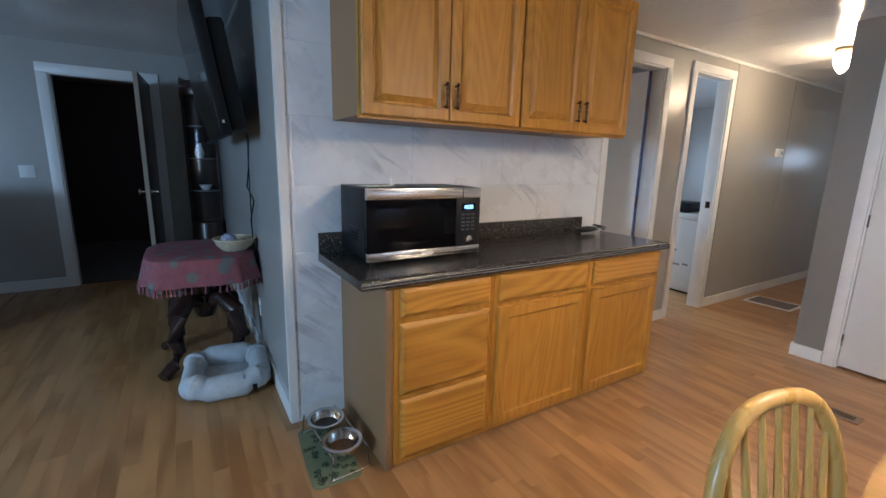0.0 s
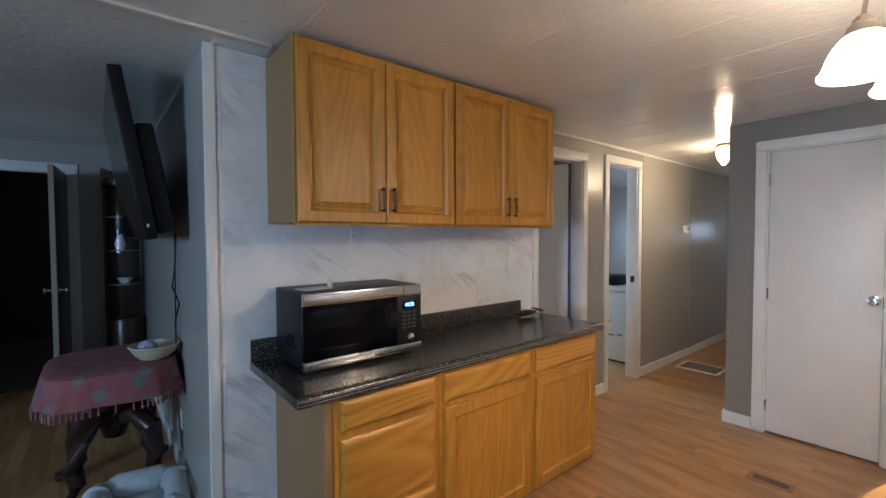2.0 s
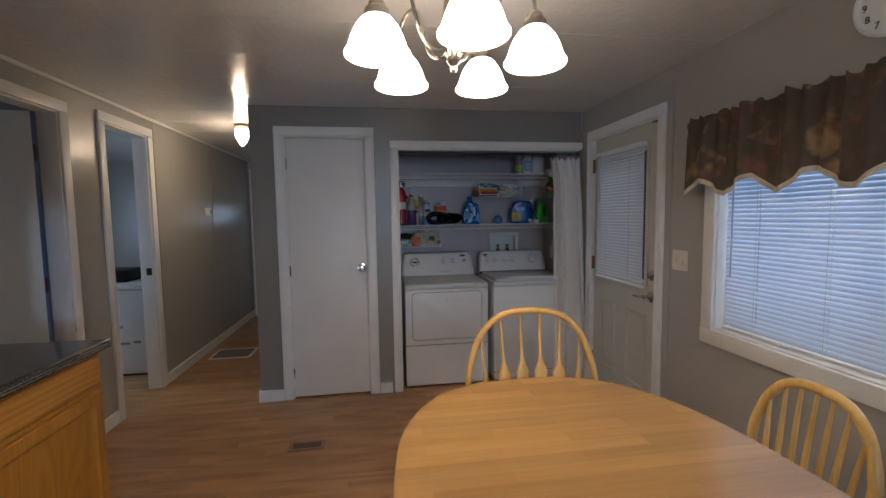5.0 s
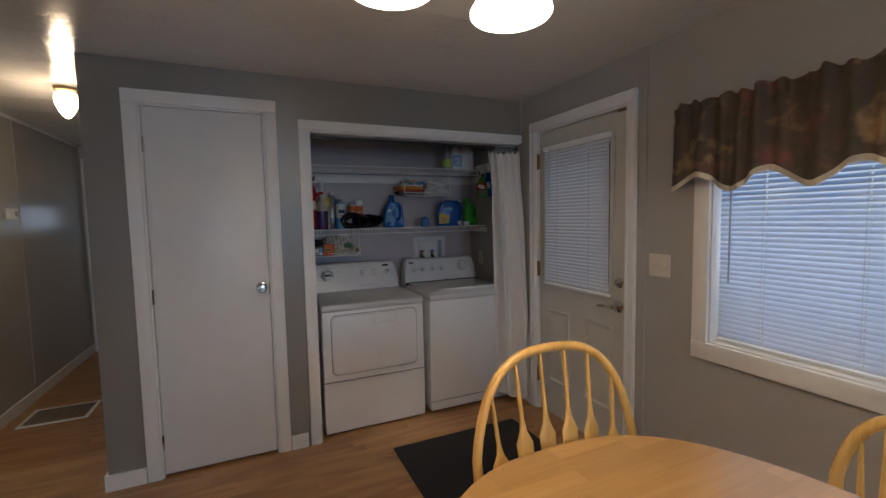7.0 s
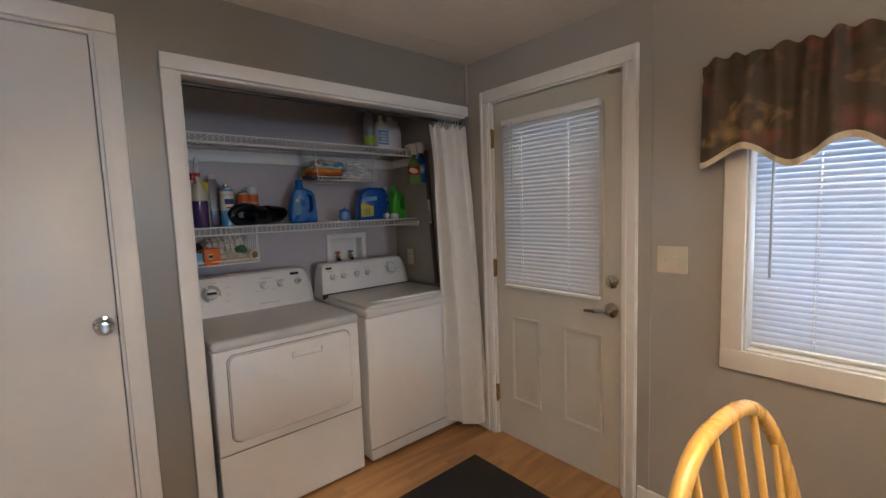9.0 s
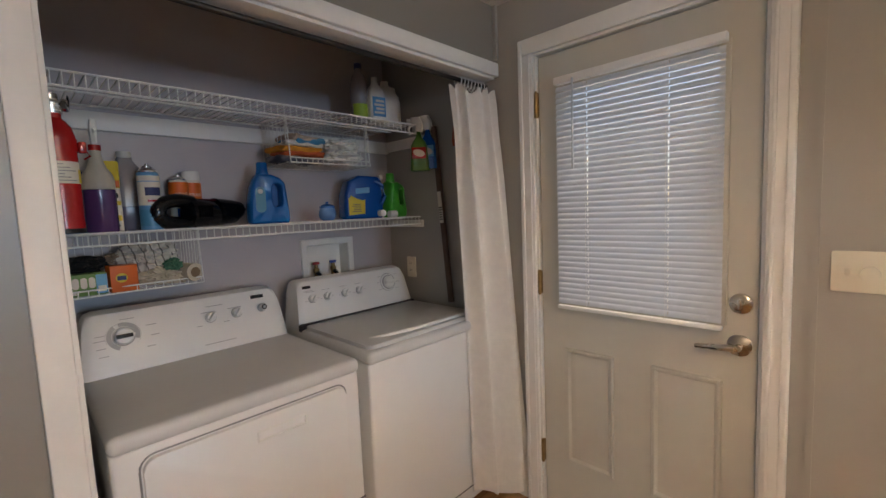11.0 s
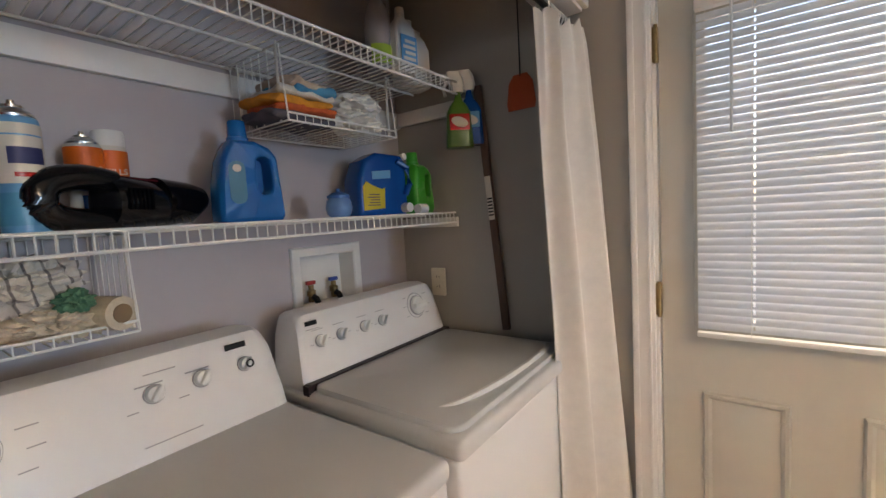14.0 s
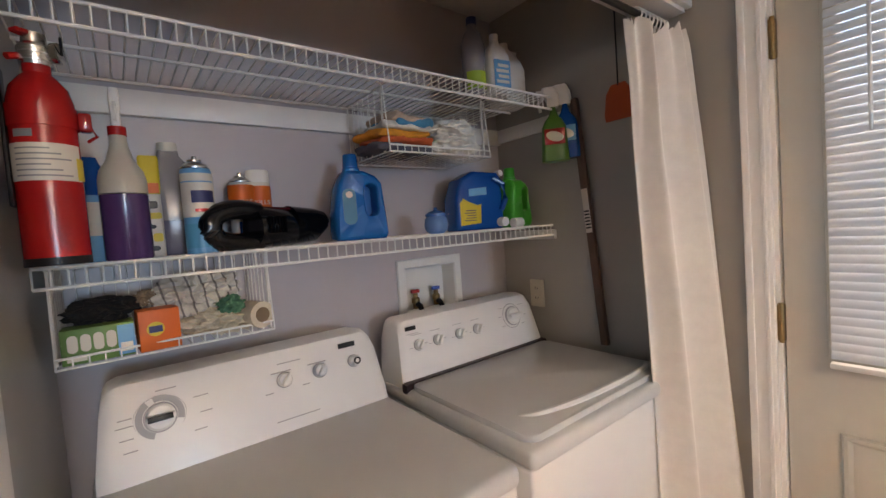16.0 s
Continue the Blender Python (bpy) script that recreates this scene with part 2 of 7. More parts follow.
def part(name, bm, material, parent, label="", smooth=True):
    """Links a bmesh as ONE mesh object under a thing or under a part."""
    me = bpy.data.meshes.new(name)
    bmesh.ops.recalc_face_normals(bm, faces=bm.faces)
    bm.to_mesh(me)
    bm.free()
    if smooth:
        me.polygons.foreach_set("use_smooth", [True] * len(me.polygons))
        me.set_sharp_from_angle(angle=radians(35))
    me.materials.append(material)
    ob = new(name, me)
    if parent:
        ob.parent = parent
    return tagged(ob, label) if label else ob


def solo(name, bm, material, x, y, z, label, category, rz=0.0, group="", kind="", rx=0.0, ry=0.0):
    """One mesh that is a whole thing by itself."""
    ob = part(name, bm, material, None)
    ob.matrix_basis = pose(x, y, z, rx, ry, rz)
    return tagged(ob, label, category, group, kind)


def box(x0, x1, y0, y1, z0, z1, bevel=0.0, seg=2, bm=None):
    bm = bm or bmesh.new()
    vs = [bm.verts.new((x, y, z)) for x in (x0, x1) for y in (y0, y1) for z in (z0, z1)]
    fs = [bm.faces.new([vs[i] for i in q]) for q in ((0, 1, 3, 2), (4, 6, 7, 5), (0, 4, 5, 1), (2, 3, 7, 6), (0, 2, 6, 4), (1, 5, 7, 3))]
    if bevel:
        es = list({e for f in fs for e in f.edges})
        bmesh.ops.bevel(bm, geom=es, offset=bevel, segments=seg, profile=0.5, affect="EDGES")
    return bm


def lathe(profile, n=24, bm=None, at=(0, 0, 0)):
    """Turns (radius, height) pairs about z."""
    bm = bm or bmesh.new()
    rings = []
    for r, z in profile:
        if r < 1e-5:
            rings.append([bm.verts.new((at[0], at[1], at[2] + z))])
        else:
            rings.append([bm.verts.new((at[0] + r * math.cos(2 * math.pi * k / n), at[1] + r * math.sin(2 * math.pi * k / n), at[2] + z)) for k in range(n)])
    for a, b in zip(rings, rings[1:]):
        for k in range(n):
            j = (k + 1) % n
            if len(a) == 1 and len(b) == 1:
                continue
            if len(a) == 1:
                bm.faces.new((a[0], b[k], b[j]))
            elif len(b) == 1:
                bm.faces.new((a[k], a[j], b[0]))
            else:
                bm.faces.new((a[k], a[j], b[j], b[k]))
    return bm


def tube(points, r, n=8, bm=None, closed=False, radii=None):
    """A round bar along points."""
    bm = bm or bmesh.new()
    pts = [Vector(p) for p in points]
    rings = []
    up = Vector((0.13, 0.29, 0.95))
    for i, p in enumerate(pts):
        a = pts[i - 1] if (i > 0 or closed) else p
        b = pts[(i + 1) % len(pts)] if (i < len(pts) - 1 or closed) else p
        d = (b - a).normalized()
        u = d.cross(up)
        if u.length < 0.05:
            u = d.cross(Vector((1, 0, 0)))
        u.normalize()
        v = d.cross(u)
        rr = radii[i] if radii else r
        rings.append([bm.verts.new(p + rr * (math.cos(2 * math.pi * k / n) * u + math.sin(2 * math.pi * k / n) * v)) for k in range(n)])
    pairs = list(zip(rings, rings[1:])) + ([(rings[-1], rings[0])] if closed else [])
    for a, b in pairs:
        for k in range(n):
            bm.faces.new((a[k], a[(k + 1) % n], b[(k + 1) % n], b[k]))
    if not closed:
        bm.faces.new(rings[0])
        bm.faces.new(rings[-1])
    return bm


def prism(outline, z0, z1, bevel=0.0, bm=None, axis="z", seg=2):
    """A flat outline given thickness along an axis."""
    bm = bm or bmesh.new()
    def place(a, b, c):
        return {"z": (a, b, c), "y": (a, c, b), "x": (c, a, b)}[axis]
    lo = [bm.verts.new(place(a, b, z0)) for a, b in outline]
    hi = [bm.verts.new(place(a, b, z1)) for a, b in outline]
    f0, f1 = bm.faces.new(lo), bm.faces.new(hi)
    for k in range(len(lo)):
        j = (k + 1) % len(lo)
        bm.faces.new((lo[k], lo[j], hi[j], hi[k]))
    if bevel:
        bmesh.ops.bevel(bm, geom=list(f0.edges) + list(f1.edges), offset=bevel, segments=seg, profile=0.5, affect="EDGES")
    return bm


def rounded(w, h, r, n=5):
    """Outline of a rectangle w by h, centred, with round corners."""
    pts = []
    for cx, cy, a0 in ((w / 2 - r, h / 2 - r, 0), (-w / 2 + r, h / 2 - r, 90), (-w / 2 + r, -h / 2 + r, 180), (w / 2 - r, -h / 2 + r, 270)):
        for k in range(n + 1):
            a = radians(a0 + 90 * k / n)
            pts.append((cx + r * math.cos(a), cy + r * math.sin(a)))
    return pts


def loft(sections, bm=None):
    """Skins through closed rings of equal count, and caps the ends."""
    bm = bm or bmesh.new()
    rings = [[bm.verts.new(p) for p in s] for s in sections]
    for a, b in zip(rings, rings[1:]):
        for k in range(len(a)):
            j = (k + 1) % len(a)
            bm.faces.new((a[k], a[j], b[j], b[k]))
    bm.faces.new(rings[0])
    bm.faces.new(rings[-1])
    return bm


def boxes(*specs):
    bm = bmesh.new()
    for s in specs:
        box(*s, bm=bm)
    return bm


# ---- structure ----
H = 2.225
YN, YS, XC, XB = 2.015, -1.475, 3.83, 4.635   # kitchen north wall, south wall, closet front, laundry back


def structure(name, bm, material, label="", category=""):
    return tagged(part(name, bm, material, None), label, category, "", "structure")


floor = structure("floor", box(-4.2, 7.2, -1.75, 5.5, -0.12, -0.012), mat("board_joint", (0.20, 0.12, 0.065), 0.7), "oak strip laminate floor running through every room", "floor")
structure("ceiling", boxes((-4.2, 7.2, -1.75, 1.85, H, H + 0.1), (0.55, 7.2, 1.85, 5.5, H, H + 0.1)), CEIL, "off-white satin panel ceiling with thin seams", "ceiling")
structure("ceiling_living", prism([(1.85, 2.228), (5.4, 2.30), (8.2, 2.30), (8.2, 2.42), (1.85, 2.42)], -4.2, 0.55, axis="x"), CEIL, "off-white living room ceiling", "ceiling")
# south wall with the outside door and the kitchen window
DX0, DX1, DZ = 2.845, 3.640, 1.975
WX0, WX1, WZ0, WZ1 = 1.05, 2.395, 0.805, 1.78
structure("wall_south", boxes((-4.2, WX0, YS - 0.14, YS, 0, H), (WX0, WX1, YS - 0.14, YS, 0, WZ0), (WX0, WX1, YS - 0.14, YS, WZ1, H), (WX1, DX0, YS - 0.14, YS, 0, H),
          (DX0, DX1, YS - 0.14, YS, DZ, H), (DX1, 7.2, YS - 0.14, YS, 0, H)), PAINT, "warm grey painted kitchen outer wall", "wall")
# north wall: marble part, two doorways, hallway
A0, A1, AZ = 2.715, 3.315, 2.04
B0, B1, BZ = 3.718, 4.27, 2.07
structure("wall_north", boxes((0.53, A0, YN, YN + 0.1, 0, H), (A0, A1, YN, YN + 0.1, AZ, H), (A1, B0, YN, YN + 0.1, 0, H), (B0, B1, YN, YN + 0.1, BZ, H), (B1, 7.2, YN, YN + 0.1, 0, H)),
          PAINT, "warm grey painted wall along cabinets and hallway", "wall")
# closet block
C0, C1, CZ = 0.272, 0.877, 2.012
L1, LZ = 0.039, 1.927
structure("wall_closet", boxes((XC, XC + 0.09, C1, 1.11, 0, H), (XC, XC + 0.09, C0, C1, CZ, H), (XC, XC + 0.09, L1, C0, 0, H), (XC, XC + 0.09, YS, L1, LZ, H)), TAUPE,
          "darker taupe closet front wall", "wall")
structure("wall_hall", box(XC + 0.09, 7.2, 1.05, 1.11, 0, H), PAINT, "warm grey painted hallway wall", "wall")
structure("wall_laundry_back", boxes((XB, XB + 0.09, -1.05 + 0.118, 1.05, 0, H), (XB, XB + 0.09, YS, -1.05 - 0.118, 0, H), (XB, XB + 0.09, -1.168, -0.932, 0, 1.017), (XB, XB + 0.09, -1.168, -0.932, 1.193, H)), LAVENDER, "pale lavender-grey back wall of the laundry alcove", "wall")
structure("wall_laundry_side", box(XC + 0.09, XB, L1 + 0.014, L1 + 0.12, 0, H), PAINT, "grey painted side wall of the laundry alcove", "wall")
structure("wall_hall_end", boxes((6.9, 7.0, 1.11, 1.40, 0, H), (6.9, 7.0, 1.76, YN, 0, H), (6.9, 7.0, 1.40, 1.76, 0, 1.28), (6.9, 7.0, 1.40, 1.76, 1.66, H)), PAINT, "grey end wall of the hallway", "wall")
# living room
YL = 5.4
V0, V1, VZ = -0.82, -0.048, 2.028
structure("wall_television", box(0.53, 0.63, YN + 0.1, YL, 0, 2.298), PAINT, "grey painted living room wall behind the television", "wall")
structure("wall_living_north", boxes((-4.2, V0, YL, YL + 0.1, 0, 2.3), (V0, V1, YL, YL + 0.1, VZ, 2.3), (V1, 7.2, YL, YL + 0.1, 0, 2.3)), PAINT, "grey painted far wall of the living room", "wall")
structure("wall_west", box(-4.2, -4.1, -1.7, 8.2, 0, 2.3), PAINT, "plain grey outer wall", "wall")
structure("wall_east", box(7.1, 7.2, -1.7, 5.5, 0, H), PAINT, "plain grey outer wall", "wall")
structure("wall_bedrooms", box(3.42, 3.5, YN + 0.1, YL, 0, H), PAINT, "plain wall between the back rooms", "wall")
# The room's darkness is put into the wall colour, a near-black brown.
structure("wall_back_room", boxes((-2.2, -2.1, YL + 0.1, 8.2, 0, 2.3), (0.9, 1.0, YL + 0.1, 8.2, 0, 2.3), (-2.2, 1.0, 8.1, 8.2, 0, 2.3)), mat("no_light_brown", (0.06, 0.045, 0.038), 0.7), "plain back room walls, coloured dark to stand for no light", "wall")
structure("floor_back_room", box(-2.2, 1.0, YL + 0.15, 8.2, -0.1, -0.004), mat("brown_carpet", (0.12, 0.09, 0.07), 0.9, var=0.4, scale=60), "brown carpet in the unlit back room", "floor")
structure("ceiling_trim", box(-4.1, 0.75, 1.85, 1.885, H - 0.012, H + 0.002, 0.003), WHITE, "white batten where two ceilings meet", "trim")


def run_trim(name, specs, label):
    structure(name, boxes(*specs), WHITE, label, "trim")


BT, BH = 0.014, 0.085
run_trim("baseboard_north", [(0.53, 0.80, YN - BT, YN, 0, BH), (A1 + 0.065, B0 - 0.065, YN - BT, YN, 0, BH), (B1 + 0.065, 6.9, YN - BT, YN, 0, BH)], "white painted baseboard")
run_trim("baseboard_closet", [(XC - BT, XC, C1 + 0.066, 1.11, 0, BH), (XC - BT, XC, L1 + 0.07, C0 - 0.066, 0, BH), (XC - BT, 6.9, 1.11, 1.11 + BT, 0, BH)], "white painted baseboard")
run_trim("baseboard_south", [(-4.1, DX0 - 0.07, YS, YS + BT, 0, BH), (DX1 + 0.07, XC, YS, YS + BT, 0, BH)], "white painted baseboard")
run_trim("baseboard_living", [(0.53 - BT, 0.53, YN, YL - BT, 0, 0.10), (-4.1, V0 - 0.08, YL - BT, YL, 0, 0.10), (V1 + 0.08, 0.53, YL - BT, YL, 0, 0.10)], "white painted baseboard")


def casing(name, axis, at, out, a, b, top, w=0.062, t=0.018, base=0.0, depth=0.1, legs=(1, 1), beads=False):
    """Frame round an opening a..b on the plane at; out: +1 or -1 along the normal. With a jamb lining through the wall."""
    th = thing(name, 0, 0, 0, "white painted wooden frame round the opening", "door frame", kind="structure")
    def put(pn, u0, u1, z0, z1, d0, d1, bev=0.005):
        d0, d1 = min(d0, d1), max(d0, d1)
        part(pn, box(*((u0, u1, d0, d1) if axis == "y" else (d0, d1, u0, u1)), z0, z1, bev), WHITE, th)
    f0, f1 = at, at + out * t
    if legs[0]:
        put("casing_leg", a - w, a + 0.004, base, top - 0.004, f0, f1)
        if beads:
            put("casing_bead", a - w + 0.003, a - w + 0.020, base, top + w - 0.003, f1 - out * 0.001, f1 + out * 0.006, 0.0025)
        if beads:
            put("casing_bead", a - 0.016, a - 0.006, base, top - 0.004, f1 - out * 0.001, f1 + out * 0.004, 0.0015)
        put("jamb", a - 0.002, a + 0.014, base, top - 0.001, at + out * 0.003, at - out * depth, 0.001)
    if legs[1]:
        put("casing_leg", b - 0.004, b + w, base, top - 0.004, f0, f1)
        if beads:
            put("casing_bead", b + w - 0.020, b + w - 0.003, base, top + w - 0.003, f1 - out * 0.001, f1 + out * 0.006, 0.0025)
        if beads:
            put("casing_bead", b + 0.006, b + 0.016, base, top - 0.004, f1 - out * 0.001, f1 + out * 0.004, 0.0015)
        put("jamb", b - 0.014, b + 0.002, base, top - 0.001, at + out * 0.003, at - out * depth, 0.001)
    put("casing_head", a - w * legs[0], b + w * legs[1], top - 0.004, top + w, f0, f1 + out * 0.002)
    put("head_jamb", a + 0.014, b - 0.014, top - 0.014, top + 0.001, at + out * 0.003, at - out * depth, 0.001)
    return th


casing("door_frame_bedroom", "y", YN, -1, A0, A1, AZ)
casing("door_frame_bathroom", "y", YN, -1, B0, B1, BZ)
casing("door_frame_closet", "x", XC, -1, C0, C1, CZ)
casing("door_frame_laundry", "x", XC, -1, YS + 0.004, L1, LZ, w=0.054, legs=(0, 1))
casing("door_frame_outside", "y", YS, 1, DX0, DX1, DZ, depth=0.13, beads=True)
casing("door_frame_living", "y", YL, -1, V0, V1, VZ, w=0.08)

# ---- outdoors ----
structure("ground", box(-400, 400, -400, -1.62, -0.9, -0.7), mat("pale_gravel", (0.34, 0.34, 0.32), 0.9, var=0.3, scale=3), "pale gravel yard outside the windows", "ground")


# ---- shapes used again and again ----
def ringed(w, h, profile, back, bm=None):
    """A panel in the xz plane, centred, that faces -y. profile: (inset, depth) rings from the rim to the middle; back: thickness."""
    bm = bm or bmesh.new()
    rings = []
    for inset, depth in [(0, back)] + list(profile):
        a, b = w / 2 - inset, h / 2 - inset
        rings.append([bm.verts.new(p) for p in ((-a, depth, -b), (a, depth, -b), (a, depth, b), (-a, depth, b))])
    for p, q in zip(rings, rings[1:]):
        for k in range(4):
            bm.faces.new((p[k], p[(k + 1) % 4], q[(k + 1) % 4], q[k]))
    bm.faces.new(rings[0])
    bm.faces.new(rings[-1])
    return bm


def lettering(text, size, material, parent, m, depth=0.0008):
    data = bpy.data.curves.new("writing", "FONT")
    data.body, data.size, data.extrude, data.align_x, data.align_y = text, size, depth, "CENTER", "CENTER"
    tmp = bpy.data.objects.new("writing", data)
    scene.collection.objects.link(tmp)
    me = bpy.data.meshes.new_from_object(tmp.evaluated_get(bpy.context.evaluated_depsgraph_get()))
    bpy.data.objects.remove(tmp)
    me.materials.clear()
    me.materials.append(material)
    ob = new("lettering", me)
    ob.parent = parent
    ob.matrix_basis = m
    return ob


RAISED = [(0.0, 0.005), (0.005, 0.0), (0.046, 0.0), (0.049, 0.004), (0.054, 0.012), (0.061, 0.013), (0.066, 0.010), (0.082, 0.003), (0.085, 0.001)]
SHAKER = [(0.0, 0.004), (0.004, 0.0), (0.052, 0.0), (0.056, 0.007), (0.066, 0.011)]
SLABF = [(0.0, 0.011), (0.003, 0.008), (0.010, 0.003), (0.018, 0.0)]


def pull(parent, x, y, z):
    """Ornate upright bar pull, proud of a face at y."""
    h = part("handle", lathe([(0.0, -0.056), (0.006, -0.054), (0.0085, -0.046), (0.0045, -0.038), (0.0075, -0.026), (0.0045, -0.014), (0.009, 0.0),
                              (0.0045, 0.014), (0.0075, 0.026), (0.0045, 0.038), (0.0085, 0.046), (0.006, 0.054), (0.0, 0.056)], 10, at=(x, y - 0.022, z)), BRONZE, parent, "twisted antique bronze bar pull")
    for dz in (-0.044, 0.044):
        part("post", tube([(x, y - 0.022, z + dz), (x, y, z + dz)], 0.004, 8), BRONZE, h)


# ---- kitchen: upper cabinets ----
def upper_cabinet(x0, x1):
    z0, z1, yf, yb = 1.462, 2.206, 1.655, YN - 0.013
    w = x1 - x0
    th = thing("upper_cabinet", x0, yf, z0, "honey oak wall cabinet with two closed raised-panel doors", "cabinet", group="wall cabinets over the counter")
    part("body", box(0.002, w - 0.002, 0.02, yb - yf, 0.012, z1 - z0), TAN, th, "tan laminate carcass")
    part("face_frame", boxes((0, w, 0, 0.02, 0, 0.035), (0, w, 0, 0.02, z1 - z0 - 0.03, z1 - z0), (0, 0.03, 0, 0.02, 0.035, z1 - z0 - 0.03), (w - 0.03, w, 0, 0.02, 0.035, z1 - z0 - 0.03)), CAB, th)
    dw = w / 2 - 0.008
    for k in (0, 1):
        d = part("door", ringed(dw, z1 - z0 - 0.024, RAISED, 0.019), CAB, th, smooth=False)
        d.location = (0.006 + dw / 2 + k * (dw + 0.004), -0.0195, (z1 - z0) / 2)
        pull(d, (dw / 2 - 0.026) * (1 if k == 0 else -1), 0.0, -(z1 - z0) / 2 + 0.115)


upper_cabinet(0.766, 1.583)
upper_cabinet(1.585, 2.408)

# ---- kitchen: base cabinets and counter ----
ZC = 0.857
YF = 1.450


def base_unit(x0, x1, label, drawers=(), doors=()):
    w, zt = x1 - x0, ZC - 0.036
    th = thing("base_cabinet", x0, YF, 0, label, "cabinet", group="base cabinets under the counter")
    part("body", box(0.001, w - 0.001, 0.02, YN - YF - 0.02, 0.03, zt - 0.004), TAN, th, "tan laminate carcass")
    part("toe_kick", box(0.001, w - 0.001, 0.012, 0.03, 0.0, 0.03), TAN, th)
    part("face_frame", boxes((0, w, 0, 0.02, 0.022, 0.05), (0, w, 0, 0.02, zt - 0.03, zt), (0, 0.034, 0, 0.02, 0.05, zt - 0.03), (w - 0.034, w, 0, 0.02, 0.05, zt - 0.03),
                             *[(0.034, w - 0.034, 0, 0.02, a - 0.03, a) for a, b in drawers if a > 0.1]), CAB, th)
    for a, b in drawers:
        d = part("drawer_front", ringed(w - 0.05, b - a, SLABF, 0.019), CABX, th, smooth=False)
        d.location = (w / 2, -0.0195, (a + b) / 2)
    for a, b in doors:
        d = part("door", ringed(w - 0.05, b - a, SHAKER, 0.019), CAB, th, smooth=False)
        d.location = (w / 2, -0.0195, (a + b) / 2)
    return th


left_unit = base_unit(0.822, 1.318, "honey oak base cabinet with three closed drawers", drawers=[(0.685, 0.805), (0.345, 0.655), (0.045, 0.322)])
part("end_panel", box(-0.034, -0.002, 0.004, YN - YF - 0.016, 0.0, ZC - 0.037, 0.002), TAN, left_unit, "plain tan laminate end panel")
base_unit(1.320, 1.958, "honey oak base cabinet with drawer over flat-panel door", drawers=[(0.670, 0.800)], doors=[(0.045, 0.648)])
base_unit(1.960, 2.590, "honey oak base cabinet with drawer over flat-panel door", drawers=[(0.670, 0.800)], doors=[(0.045, 0.648)])

ctr = thing("countertop", 0.68, 1.417, ZC, "dark speckled laminate countertop with a raised back edge", "countertop")
CD, CL = YN - 0.012 - 1.417, 2.628 - 0.68
prof = [(0.0, -0.030), (0.004, -0.036), (0.02, -0.037), (CD, -0.037), (CD, 0.0), (0.03, 0.0), (0.016, 0.003), (0.006, -0.001), (0.0, -0.010)]
part("worktop", loft([[(x, a, b) for a, b in prof] for x in (0.0, CL)]), COUNTER, ctr)
part("backsplash", box(0, CL - 0.125, CD - 0.02, CD - 0.001, -0.001, 0.098, 0.005), COUNTER, ctr)
for k, zz in enumerate((-0.013, -0.024)):
    part("edge_line", box(0.0, CL, -0.0012, 0.004, zz - 0.0012, zz + 0.0012), GREYP, ctr, "thin grey line along the edge")

# ---- microwave ----
mw = thing("microwave", 0.792, 1.655, ZC + 0.001, "black and stainless microwave oven with a blue clock", "microwave")
MW, MH, MD = 0.582, 0.326, 0.335
part("body", box(0, MW, 0.02, MD, 0.016, MH, 0.006), BLACK, mw)
for fx in (0.04, MW - 0.04):
    for fy in (0.05, MD - 0.04):
        part("foot", lathe([(0, 0), (0.012, 0), (0.013, 0.017), (0, 0.017)], 12, at=(fx, fy, 0)), BLACK, mw)
door = part("door", box(0.0, 0.445, 0.0, 0.02, 0.05, MH - 0.05, 0.002), GLOSS, mw, "black glass door")
part("window", ringed(0.33, 0.150, [(0, 0.0), (0.001, -0.0002)], 0.0008), GLOSS, door).location = (0.215, -0.0008, MH / 2)
part("steel_band", box(0.0, MW, -0.004, 0.02, MH - 0.0495, MH - 0.001, 0.003), STEEL, mw, "brushed steel upper band")
part("band_seam", box(0.478, 0.4805, -0.0048, -0.003, MH - 0.049, MH - 0.002), BLACK, mw)
part("band_seam", box(0.446, 0.4485, -0.0048, -0.003, 0.011, 0.049), BLACK, mw)
part("steel_band", box(0.0, MW, -0.004, 0.02, 0.010, 0.0495, 0.003), STEEL, mw, "brushed steel lower band")
panel = part("control_panel", box(0.447, MW, -0.001, 0.02, 0.05, MH - 0.05, 0.002), BLACK, mw)
part("display", box(0.475, 0.552, -0.003, -0.0005, 0.218, 0.250), GLOSS, panel)
lettering("10:25", 0.024, glow("blue_digits", (0.12, 0.35, 1.0), 3.0), panel, pose(0.513, -0.0042, 0.234, 90, 0, 0))
for r in range(5):
    for c in range(3):
        part("button", box(0.474 + c * 0.028, 0.494 + c * 0.028, -0.003, -0.0008, 0.122 + r * 0.018, 0.132 + r * 0.018, 0.001, 1), mat("dim_button", (0.06, 0.06, 0.065), 0.4) if r + c == 0 else bpy.data.materials["dim_button"], panel)
knob = part("knob", lathe([(0, 0), (0.021, 0), (0.021, 0.005), (0.017, 0.016), (0.0, 0.018)], 24), CHROME, panel, "round chrome knob")
knob.matrix_basis = pose(0.513, -0.001, 0.082, 90, 0, 0)
for i, (a, b) in enumerate(((0.262, 0.275), (0.277, 0.286), (0.288, 0.295), (0.297, 0.306), (0.308, 0.32))):
    part("mark", box(a, b, -0.0052, -0.0038, 0.056 - 0.03, 0.066 - 0.03), PLASTW, mw, "small white mark")
for k in range(5):
    part("vent_slot", box(-0.0012, 0.002, 0.10, 0.20, 0.09 + k * 0.014, 0.096 + k * 0.014), GLOSS, mw)
